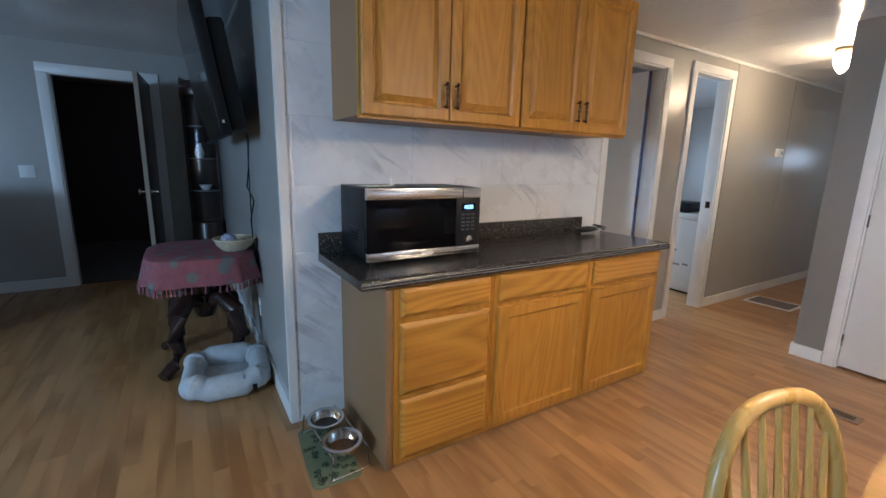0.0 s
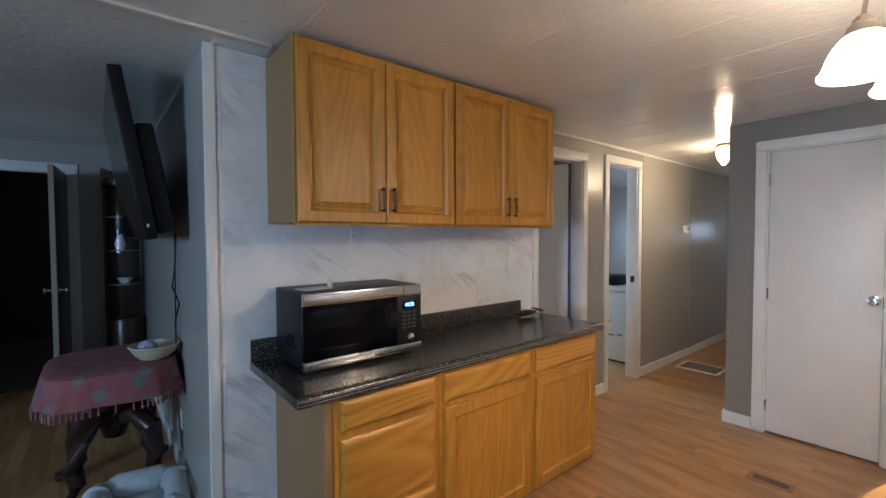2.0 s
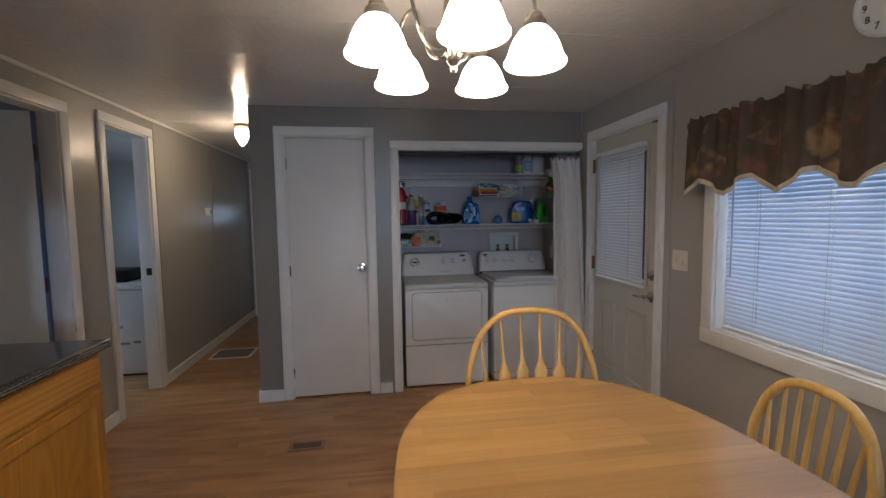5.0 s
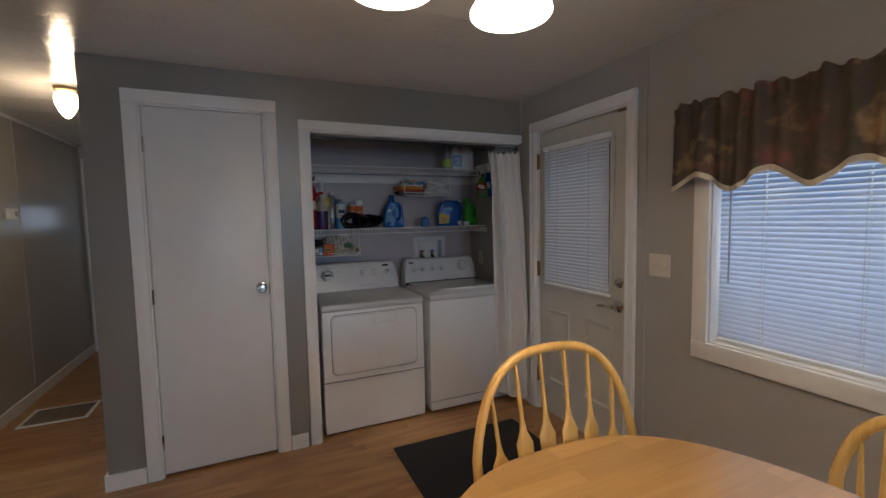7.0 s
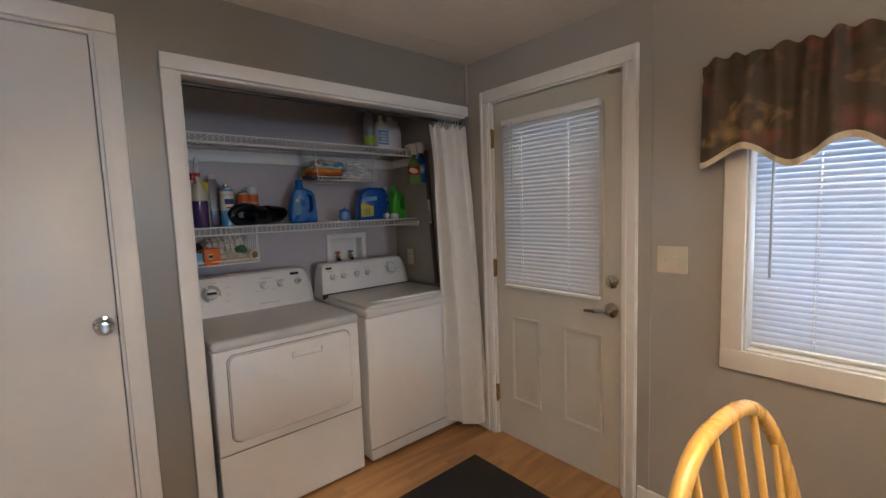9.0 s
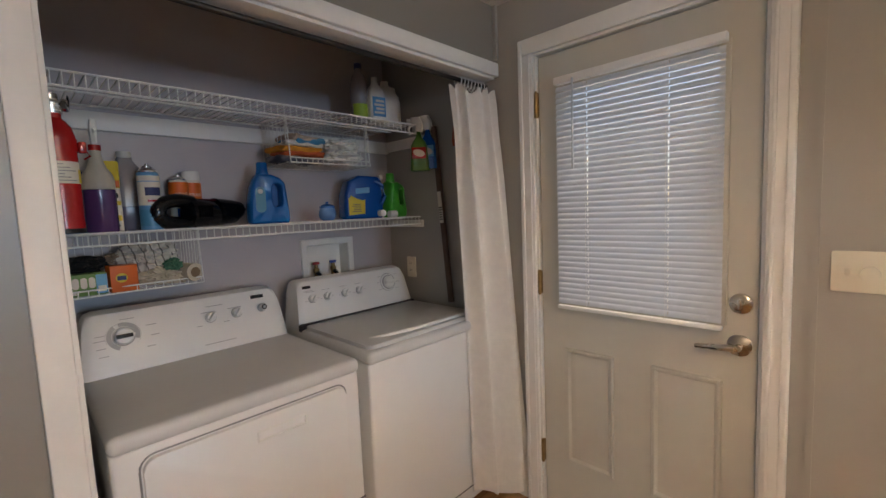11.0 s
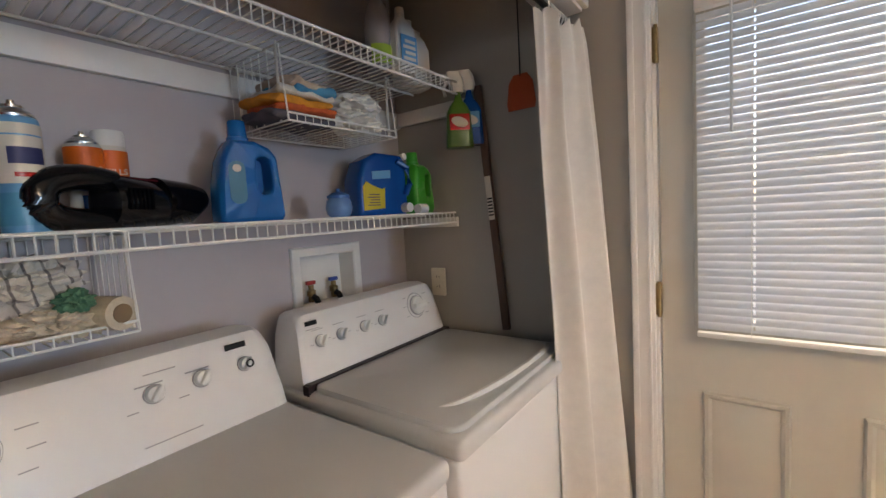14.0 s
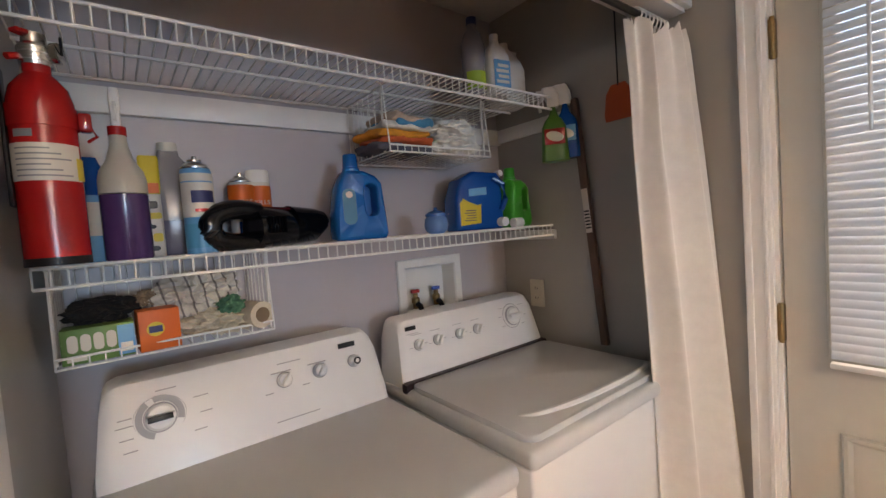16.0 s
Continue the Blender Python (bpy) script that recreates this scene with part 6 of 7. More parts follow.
# top shelf
wj = thing("bleach_bottle", 4.405, -1.312, ZT + 0.002, "white plastic jug with a round handle", "jug", rz=-15)
part("jug_body", loft([[(a * s, b * s + dy, z) for a, b in rounded(0.10, 0.12, 0.025, 4)] for z, s, dy in ((0, 0.94, 0), (0.006, 1, 0), (0.13, 1, 0), (0.165, 0.82, 0.002), (0.20, 0.46, 0.008), (0.215, 0.32, 0.010))]), PLASTW, wj)
part("handle", tube([(0, -0.006, 0.205), (0, -0.038, 0.20), (0, -0.056, 0.165), (0, -0.052, 0.12)], 0.012, 10), PLASTW, wj)
part("cap", lathe([(0, 0.213), (0.020, 0.213), (0.019, 0.235), (0, 0.236)], 18, at=(0, 0.010, 0)), PLASTW, wj)
lj = thing("jug_with_label", 4.338, -1.185, ZT + 0.002, "white jug with a pale blue printed label", "jug", rz=-8)
part("jug_body", loft([[(a * s, b * s, z) for a, b in rounded(0.075, 0.085, 0.02, 4)] for z, s in ((0, 0.94), (0.006, 1), (0.135, 1), (0.165, 0.75), (0.185, 0.36), (0.20, 0.32))]), PLASTW, lj)
part("label", box(-0.0392, -0.0375, -0.034, 0.034, 0.03, 0.12), LBLUE, lj)
for k in range(4):
    part("print_bar", box(-0.0402, -0.039, -0.026, 0.026 - 0.008 * (k % 2), 0.042 + k * 0.018, 0.052 + k * 0.018), PAPER, lj)
part("cap", lathe([(0, 0.2), (0.016, 0.2), (0.015, 0.218), (0, 0.219)], 16), PLASTW, lj)
cb = thing("clear_bottle", 4.385, -1.128, ZT + 0.002, "clear bottle with a lime label and blue cap", "bottle")
part("bottle_body", lathe([(0, 0), (0.040, 0.0), (0.042, 0.01), (0.042, 0.09), (0.039, 0.10), (0.042, 0.11), (0.042, 0.19), (0.030, 0.225), (0.016, 0.245), (0.016, 0.262), (0, 0.262)], 24), GREYL, cb)
band(0.0425, 0.03, 0.09, 100, 280, LIME, cb)
part("cap", lathe([(0.0, 0.258), (0.018, 0.258), (0.018, 0.282), (0, 0.282)], 18), NAVY, cb, "dark blue cap")


# hanging trigger sprayers at the shelf end
def hung_sprayer(x, y, z, body, label_mat, label, rz):
    th = thing("trigger_bottle", x, y, z, label, "spray bottle", rz=rz, group="trigger bottles hung on the shelf end")
    part("bottle_body", loft([[(a * s, b * s * q, zz) for a, b in rounded(0.056, 0.112, 0.022, 3)] for zz, s, q in ((0, 0.96, 0.9), (0.006, 1, 0.9), (0.08, 0.98, 0.84), (0.125, 0.96, 0.80), (0.148, 0.86, 0.66), (0.165, 0.7, 0.44), (0.185, 0.55, 0.34), (0.20, 0.5, 0.32))]), body, th)
    part("label", box(-0.0292, -0.0275, -0.036, 0.036, 0.060, 0.116, 0.0005), label_mat, th)
    part("emblem", prism([(0.030 * math.cos(a), 0.088 + 0.018 * math.sin(a) + 0.2 * 0.03 * math.cos(a)) for a in [2 * math.pi * k / 20 for k in range(20)]], -0.0302, -0.0288, axis="x"), PAPER, th)
    part("sprayer", loft([[(b * s, -a * s - dx, zz) for a, b in rounded(0.050, 0.040, 0.011, 3)] for zz, s, dx in ((0.196, 0.8, 0), (0.222, 0.95, 0), (0.245, 1.2, -0.010), (0.268, 0.9, -0.014))]), PLASTW, th, "white trigger head")
    part("spout", tube([(0, 0.025, 0.250), (0, 0.058, 0.251)], 0.012, 10), PLASTW, th)
    part("trigger", tube([(0, 0.03, 0.238), (0, 0.052, 0.215), (0, 0.044, 0.185)], 0.007, 8), PLASTW, th)


hung_sprayer(4.262, -1.392, ZT - 0.222, plast("olive_green_plastic", (0.06, 0.17, 0.02), 0.3), RED, "green stain remover trigger bottle, hung by its head", -50)
hung_sprayer(4.238, -1.432, ZT - 0.212, DBLUE, LBLUE, "blue glass cleaner trigger bottle, hung by its head", -62)

# leaning slat, fly swatter
sl = thing("wooden_slat", 4.135, YS + 0.030, 0.874, "dark stained wooden slat leaning on the wall", "slat", ry=4.8)
part("stick", box(-0.014, 0.014, -0.012, 0.006, 0, 0.90, 0.002), mat("worn_dark_wood", (0.115, 0.066, 0.045), 0.6, var=0.5, scale=18, stretch=(1, 1, 0.2)), sl)
part("sticker", box(-0.012, 0.012, 0.0062, 0.0076, 0.41, 0.57), PAPER, sl, "white barcode sticker")
for k in range(6):
    part("print_bar", box(-0.010, 0.010, 0.0074, 0.0084, 0.425 + k * 0.012, 0.431 + k * 0.012), BLACK, sl)
fs = thing("fly_swatter", 4.048, YS + 0.006, 1.722, "orange plastic fly swatter hanging on the wall", "fly swatter")
part("paddle", prism([(-0.05, -0.062), (0.05, -0.062), (0.054, -0.04), (0.045, 0.03), (0.025, 0.058), (-0.025, 0.058), (-0.045, 0.03), (-0.054, -0.04)], 0, 0.005, 0.0015, axis="y"), plast("burnt_orange", (0.40, 0.062, 0.012), 0.5), fs)
part("wire_handle", tube([(0, 0.004, 0.05), (0, 0.004, 0.40)], 0.0025, 6), BLACK, fs)
part("hanging_nail", tube([(0, -0.004, 0.395), (0, 0.012, 0.395)], 0.002, 6), STEEL, fs)

# lower basket contents
zb0 = 1.126
gbx = thing("bulb_carton", 4.40, -0.042, zb0, "green printed carton of light bulbs", "carton", rz=0)
part("carton", box(-0.035, 0.035, -0.058, 0.058, 0, 0.068, 0.001), plast("green_card", (0.10, 0.22, 0.05), 0.5), gbx)
part("end_print", box(-0.0365, -0.0345, -0.058, -0.030, 0.004, 0.064), LBLUE, gbx)
part("end_emblem", box(-0.0375, -0.036, -0.054, -0.034, 0.010, 0.028), PAPER, gbx)
for k in range(4):
    part("bulb_print", prism([(a + 0.040 - k * 0.020, b + 0.040) for a, b in rounded(0.016, 0.034, 0.0075, 3)], -0.0367, -0.0345, axis="x"), PAPER, gbx)
part("print_bar", box(-0.0367, -0.0345, 0.02, 0.05, 0.006, 0.016), PAPER, gbx)
obx = thing("soda_carton", 4.388, -0.142, zb0, "small orange carton with a yellow round emblem", "carton", rz=4)
part("carton", box(-0.030, 0.030, -0.037, 0.037, 0, 0.085, 0.001), ORANGE, obx)
part("emblem", prism([(0.016 * math.cos(a) + 0.008, 0.045 + 0.015 * math.sin(a)) for a in ELL], -0.0315, -0.0295, axis="x"), YELLOW, obx)
part("emblem_bar", box(-0.0325, -0.031, -0.004, 0.020, 0.038, 0.052), NAVY, obx)


def rag(name, x, y, z, sx, sy, sz, material, label, seed, rx=0, ry=0, rz=0, crumple=1.0):
    """A crumpled cloth heap with folds."""
    rnd = random.Random(seed)
    off = Vector((rnd.uniform(-9, 9), rnd.uniform(-9, 9), rnd.uniform(-9, 9)))
    bm = bmesh.new()
    bmesh.ops.create_icosphere(bm, subdivisions=5, radius=1.0)
    for v in bm.verts:
        p = v.co.copy()
        f = 1.0 + 0.30 * (1 - abs(noise.noise(p * 1.7 + off)) * 4) * 0.5 + 0.16 * noise.noise(p * 4.1 + off) - crumple * 0.34 * abs(noise.noise(Vector((p.x * 2.2, p.y * 5.0, p.z * 3.0)) + off)) - crumple * 0.14 * abs(noise.noise(p * 9 + off))
        v.co = Vector((p.x * sx * f, p.y * sy * f, max(-0.9, p.z) * sz * f + sz * 0.9))
    return solo(name, bm, material, x, y, z, label, "cloth", rz=rz, rx=rx, ry=ry)


STRIPE = mat("striped_towel", (0.60, 0.57, 0.52), 0.9, var=0.15, scale=14, bump=0.3, bscale=200)
wv_n, wv_l = STRIPE.node_tree.nodes, STRIPE.node_tree.links
wv = wv_n.new("ShaderNodeTexWave")
wv.inputs["Scale"].default_value, wv.inputs["Distortion"].default_value = 12.0, 1.6
wv.bands_direction = "Y"
wr = wv_n.new("ShaderNodeValToRGB")
wr.color_ramp.elements[0].position, wr.color_ramp.elements[1].position = 0.90, 0.97
wv_l.new(next(q for q in wv_n if q.bl_idname == "ShaderNodeTexCoord").outputs["Object"], wv.inputs["Vector"])
wv_l.new(wv.outputs[0], wr.inputs[0])
wm = wv_n.new("ShaderNodeMix")
wm.data_type = "RGBA"
wp_ = wv_n["Principled BSDF"]
wv_l.new([k for k in wv_l if k.to_socket == wp_.inputs["Base Color"]][0].from_socket, wm.inputs[6])
wm.inputs[7].default_value = (0.22, 0.20, 0.19, 1)
wv_l.new(wr.outputs[0], wm.inputs[0])
wv_l.new(wm.outputs[2], wp_.inputs["Base Color"])
CREAMC = mat("cream_knit", (0.58, 0.51, 0.40), 0.95, var=0.2, scale=25, bump=0.4, bscale=220)
BLKC = mat("black_cloth", (0.006, 0.006, 0.007), 0.95, var=0.2)
rag("black_cloth", 4.44, -0.048, zb0 + 0.068, 0.050, 0.064, 0.027, BLKC, "crumpled black cloth on the carton", 3, crumple=0.45)
rag("striped_towel", 4.455, -0.235, zb0 + 0.052, 0.070, 0.098, 0.054, STRIPE, "crumpled white towel with thin dark stripes", 5, rx=-10)
rag("cream_glove", 4.415, -0.275, zb0, 0.052, 0.090, 0.036, CREAMC, "crumpled cream knit work glove", 8)
rag("green_rag", 4.375, -0.288, zb0 + 0.050, 0.020, 0.030, 0.022, mat("green_cloth", (0.07, 0.20, 0.12), 0.9, var=0.4, scale=40), "small green and white rag", 9)
rl = thing("rolled_cloth", 4.40, -0.335, zb0 + 0.002, "rolled cream cloth in the wire basket", "cloth", rz=20)
part("roll", tube([(-0.045, 0, 0.034), (0.06, 0, 0.034)], 0.032, 18), CREAMC, rl)
part("roll_core", tube([(-0.0465, 0, 0.034), (-0.043, 0, 0.034)], 0.018, 16), mat("brown_core", (0.22, 0.15, 0.09), 0.9), rl)
rag("brown_rag", 4.46, -0.135, zb0 + 0.086, 0.03, 0.035, 0.018, mat("tan_cloth", (0.30, 0.22, 0.15), 0.9, var=0.4, scale=30), "small tan rag in the wire basket", 12)

# upper basket contents
zu = 1.577
for k, (col, nm, dy, dz, w) in enumerate((((0.10, 0.10, 0.13), "dark grey", 0.01, 0.0, 0.21), ((0.52, 0.10, 0.03), "rust red", 0.0, 0.026, 0.19), ((0.70, 0.28, 0.03), "orange", 0.02, 0.046, 0.18), ((0.62, 0.60, 0.56), "white", -0.005, 0.062, 0.18), ((0.05, 0.25, 0.42), "blue", -0.02, 0.080, 0.14), ((0.55, 0.42, 0.33), "pink-beige", -0.005, 0.094, 0.13))):
    bm = box(-0.08, 0.08, -w / 2, w / 2, 0, 0.024, 0.0105, 3)
    bmesh.ops.subdivide_edges(bm, edges=[e for e in bm.edges if e.calc_length() > 0.03], cuts=9, use_grid_fill=True)
    for v in bm.verts:
        v.co.z += 0.014 * noise.noise(Vector((v.co.x * 11, v.co.y * 11, k * 3.3))) + 0.006 * noise.noise(Vector((v.co.x * 34, v.co.y * 34, k * 1.3)))
        v.co.x += 0.016 * noise.noise(Vector((v.co.y * 16, k * 5.1, v.co.z * 40)))
        v.co.y += 0.018 * noise.noise(Vector((v.co.x * 14, k * 7.1, v.co.z * 40)))
    solo("folded_cloth", bm, mat("cloth_" + nm.replace(" ", "_").replace("-", "_"), col, 0.95, var=0.2, scale=30, bump=0.3, bscale=200), 4.435, -0.815 + dy, zu + dz, nm + " folded cloth in the wire basket", "cloth", rz=random.uniform(-6, 6), group="folded cloths in the basket")
for k, (yy, zz) in enumerate(((-1.04, 0.006), (-1.035, 0.060))):
    rag("white_cloth", 4.43, yy, zu + zz, 0.075, 0.090 - 0.01 * k, 0.034, mat("white_terry", (0.70, 0.69, 0.66), 0.95, var=0.08, scale=40, bump=0.5, bscale=180), "white folded terry cloth in the wire basket", 20 + k, crumple=0.15)

# black rubber door mat
solo("door_mat", box(0, 0.57, 0, 0.85, 0, 0.010, 0.004), speckle("black_mat_pile", (0.012, 0.010, 0.010), (0.05, 0.045, 0.04), 300, 0.9), 2.985, -1.20, 0.001, "black rubber-backed mat before the outside door", "mat")

# ---- living room ----
tv = thing("television", 0.335, 2.42, 1.40, "large black flat television tilted out from the wall", "television", rz=0, ry=-9)
part("screen_case", box(0.0, 0.055, 0, 1.40, 0, 0.80, 0.008), BLACK, tv)
part("screen", box(-0.0015, 0.001, 0.012, 1.388, 0.016, 0.788), GLOSS, tv, "dark glossy screen")
part("back_housing", box(0.055, 0.135, 0.03, 1.37, 0.02, 0.55, 0.02), BLACK, tv)
part("wall_bracket", box(0.135, 0.20, 0.55, 0.85, 0.30, 0.50, 0.01), BLACK, tv)
part("logo_bar", box(0.020, 0.030, -0.0015, 0.001, 0.06, 0.075), PLASTW, tv)
cb1 = solo("tv_cable", tube([(0.505, 2.80, 1.42), (0.50, 2.82, 1.25), (0.50, 2.95, 1.12), (0.505, 2.72, 1.05), (0.505, 2.90, 0.92), (0.505, 2.86, 0.72)], 0.005), BLACK, 0, 0, 0, "black cable hanging from the television", "cable")
cb2 = solo("tv_cable", tube([(0.512, 2.90, 1.45), (0.512, 2.93, 1.1), (0.512, 2.95, 0.72)], 0.004), BLACK, 0, 0, 0, "thin black cable hanging down the wall", "cable")

st = thing("side_table", 0.215, 3.03, 0.09, "dark carved side table with scrolled legs", "table")
part("tabletop", prism(oval(0.27, 0.32, 3.2, 40), 0.60, 0.63, 0.008), DARKW, st)
part("pedestal", lathe([(0, 0.20), (0.05, 0.20), (0.07, 0.26), (0.05, 0.34), (0.085, 0.42), (0.06, 0.52), (0.10, 0.60), (0, 0.60)], 20), DARKW, st)
for k in range(4):
    a = radians(45 + 90 * k)
    c, s = math.cos(a), math.sin(a)
    part("leg", tube([(r * c, r * s, z) for r, z in ((0.05, 0.30), (0.13, 0.34), (0.22, 0.26), (0.25, 0.12), (0.23, 0.04), (0.28, -0.03), (0.36, -0.064))], 0.03, 12, radii=[0.040, 0.050, 0.056, 0.046, 0.038, 0.038, 0.032]), DARKW, st, "scrolled dark wooden leg")
TAP = mat("pink_tapestry", (0.27, 0.088, 0.10), 0.9, var=0.2, scale=30, bump=0.3, bscale=250)
tn, tl = TAP.node_tree.nodes, TAP.node_tree.links
ck_ = tn.new("ShaderNodeTexVoronoi")
ck_.inputs["Scale"].default_value = 10.0
rr_ = tn.new("ShaderNodeValToRGB")
rr_.color_ramp.elements[0].position, rr_.color_ramp.elements[1].position = 0.30, 0.36
rr_.color_ramp.elements[0].color, rr_.color_ramp.elements[1].color = (1, 1, 1, 1), (0, 0, 0, 1)
tl.new(next(q for q in tn if q.bl_idname == "ShaderNodeTexCoord").outputs["Object"], ck_.inputs["Vector"])
tl.new(ck_.outputs[0], rr_.inputs[0])
tm_ = tn.new("ShaderNodeMix")
tm_.data_type = "RGBA"
tp_ = tn["Principled BSDF"]
tl.new([k for k in tl if k.to_socket == tp_.inputs["Base Color"]][0].from_socket, tm_.inputs[6])
tm_.inputs[7].default_value = (0.16, 0.15, 0.14, 1)
tl.new(rr_.outputs[0], tm_.inputs[0])
tl.new(tm_.outputs[2], tp_.inputs["Base Color"])
tc2 = thing("table_cover", 0.215, 3.03, 0.722, "pink and grey woven cover with a knotted fringe", "tablecloth")
secs = []
base = oval(1, 1, 3.6, 96)
for f, z in ((0.25, 0.011), (0.8, 0.011), (0.96, 0.010), (1.02, 0.002), (1.05, -0.03), (1.09, -0.09), (1.12, -0.145)):
    ring = []
    for k, (a, b) in enumerate(base):
        wv_ = 1 + (0.035 * math.sin(k * 0.52) + 0.02 * math.sin(k * 1.31)) * max(0, -z) / 0.145
        ring.append((a * 0.285 * f * wv_, b * 0.335 * f * wv_, z))
    secs.append(ring)
part("cloth", loft(secs), TAP, tc2)
fr_ = bmesh.new()
for k, (a, b) in enumerate(base):
    wv_ = 1 + (0.035 * math.sin(k * 0.52) + 0.02 * math.sin(k * 1.31))
    x, y = a * 0.285 * 1.12 * wv_, b * 0.335 * 1.12 * wv_
    tube([(x, y, -0.140), (x * 1.005, y * 1.005, -0.165), (x * 1.01, y * 1.01, -0.185)], 0.004, 5, bm=fr_, radii=[0.003, 0.0045, 0.006])
tagged(part("fringe", fr_, TAP, tc2, "knotted fringe"), kind="stuff")
bk = thing("wicker_basket", 0.40, 2.88, 0.735, "shallow cream wicker basket with small things inside", "basket")
part("bowl", lathe([(0, 0), (0.07, 0), (0.10, 0.03), (0.118, 0.068), (0.122, 0.072), (0.116, 0.072), (0.094, 0.032), (0.066, 0.008), (0, 0.008)], 28), mat("cream_wicker", (0.60, 0.50, 0.34), 0.7, var=0.2, scale=60, bump=0.5, bscale=90), bk)
part("rim", tube([(0.119 * math.cos(a), 0.119 * math.sin(a), 0.072 + 0.002 * math.sin(a * 24)) for a in [2 * math.pi * k / 48 for k in range(48)]], 0.005, 6, closed=True), mat("cream_wicker_rim", (0.62, 0.52, 0.36), 0.7), bk)
bm = bmesh.new()
bmesh.ops.create_icosphere(bm, subdivisions=3, radius=0.048)
solo("yarn_ball", bm, mat("blue_white_yarn", (0.40, 0.42, 0.52), 0.9, var=0.6, scale=45, bump=0.6, bscale=120), 0.365, 2.86, 0.794, "blue and white ball in the basket", "ball")
db_ = thing("dog_bed", 0.285, 2.60, 0, "pale grey plush bolster dog bed on the floor", "dog bed", rz=-6)
PLUSH = mat("pale_grey_plush", (0.50, 0.52, 0.53), 0.95, var=0.18, scale=16, bump=0.6, bscale=90)
ring_pts = [(a, b) for a, b in rounded(0.345, 0.38, 0.08, 8)]
bm = tube([(a, b, 0.070 + 0.010 * math.sin(k * 0.9)) for k, (a, b) in enumerate(ring_pts)], 0.062, 14, closed=True, radii=[0.058 + 0.006 * math.sin(k * 1.7) for k in range(len(ring_pts))])
for v in bm.verts:
    v.co.z = max(0.002, v.co.z * 1.12)
    v.co += 0.006 * Vector((noise.noise(v.co * 22), noise.noise(v.co * 22 + Vector((5, 5, 5))), 0))
part("bolster", bm, PLUSH, db_)
part("cushion", prism(rounded(0.31, 0.34, 0.07, 6), 0.004, 0.050, 0.02, seg=3), PLUSH, db_)
part("tag", box(0.13, 0.155, -0.256, -0.250, 0.05, 0.085, 0.001), BLACK, db_, "small black tag")

cc = thing("curio_cabinet", 0.362, 5.20, 0, "tall dark wooden curio cabinet with bowed glass", "cabinet")
half = [(0.15 * math.cos(radians(180 + 180 * k / 14)), 0.16 * math.sin(radians(180 + 180 * k / 14)) + 0.02) for k in range(15)]
foot = [(0.15, 0.17)] + [(-0.15, 0.17)] + half
part("plinth", prism(foot, 0, 0.62, 0.006), DARKW, cc)
part("cornice", prism([(a * 1.1, b * 1.08) for a, b in foot], 1.90, 1.98, 0.01), DARKW, cc)
part("crest", prism([(-0.165, 0), (0.165, 0), (0.165, 0.09), (0.10, 0.05), (0.0, 0.075), (-0.10, 0.05), (-0.165, 0.09)], -0.165, -0.145, 0.003, axis="y"), DARKW, cc).location = (0, 0.03, 1.979)
part("back", box(-0.15, 0.15, 0.155, 0.17, 0.62, 1.90), DARKW, cc)
part("post", box(-0.155, -0.130, 0.0, 0.03, 0.62, 1.90, 0.004), DARKW, cc)
part("post", box(0.130, 0.155, 0.0, 0.03, 0.62, 1.90, 0.004), DARKW, cc)
gl = bmesh.new()
loop0 = [gl.verts.new((a * 0.98, b * 0.98, 0.621)) for a, b in half]
loop1 = [gl.verts.new((a * 0.98, b * 0.98, 1.899)) for a, b in half]
for k in range(14):
    gl.faces.new((loop0[k], loop0[k + 1], loop1[k + 1], loop1[k]))
pg = part("bowed_pane", gl, GLASS, cc, "bowed glass front")
pg.visible_shadow = False
for zz in (0.95, 1.28, 1.60):
    part("shelf", prism([(a * 0.95, b * 0.95) for a, b in foot], zz, zz + 0.008), GREYL, cc, "glass shelf")
solo("china_vase", lathe([(0, 0), (0.03, 0), (0.045, 0.05), (0.03, 0.11), (0.02, 0.13), (0.028, 0.15), (0, 0.15)], 18), PLASTW, 0.335, 5.20, 1.289, "small white china vase in the curio cabinet", "vase")
solo("china_bowl", lathe([(0, 0), (0.03, 0), (0.06, 0.05), (0.062, 0.055), (0, 0.05)], 18), PLASTW, 0.365, 5.19, 0.959, "small white china bowl in the curio cabinet", "bowl")

ld = thing("door_3", V1 - 0.018, YL - 0.002, 0.012, "dark brown door standing wide open", "door", kind="structure", rz=266 - 180)
ld.matrix_basis = pose(V1 - 0.018, YL - 0.004, 0.012, 0, 0, 180 + 86)
part("slab", box(0, 0.735, -0.018, 0.018, 0, VZ - 0.035, 0.002), DDOOR, ld)
part("door_edge", box(0.735, 0.738, -0.017, 0.017, 0.002, VZ - 0.037), mat("bare_wood_edge", (0.30, 0.23, 0.17), 0.6), ld, "bare wooden door edge")
for sg in (-1, 1):
    k = part("knob", lathe([(0, 0), (0.030, 0.0), (0.028, 0.006), (0.010, 0.010), (0.010, 0.035), (0.024, 0.042), (0.026, 0.056), (0.0, 0.066)], 20), CHROME, ld, "polished round knob")
    k.matrix_basis = pose(0.672, 0.018 * sg, 0.965, -90 * sg, 0, 0)
for hz in (1.8, 1.05, 0.25):
    part("hinge", box(-0.010, 0.004, 0.012, 0.022, hz - 0.045, hz + 0.045, 0.002), BRONZE, ld)
outlet(-1.06, YL - 0.001, 1.13, 0, "switch", "white double light switch plate", 0.115, 0.115)
outlet(0.529, 2.92, 0.33, -90, "outlet", "white outlet low on the living room wall")
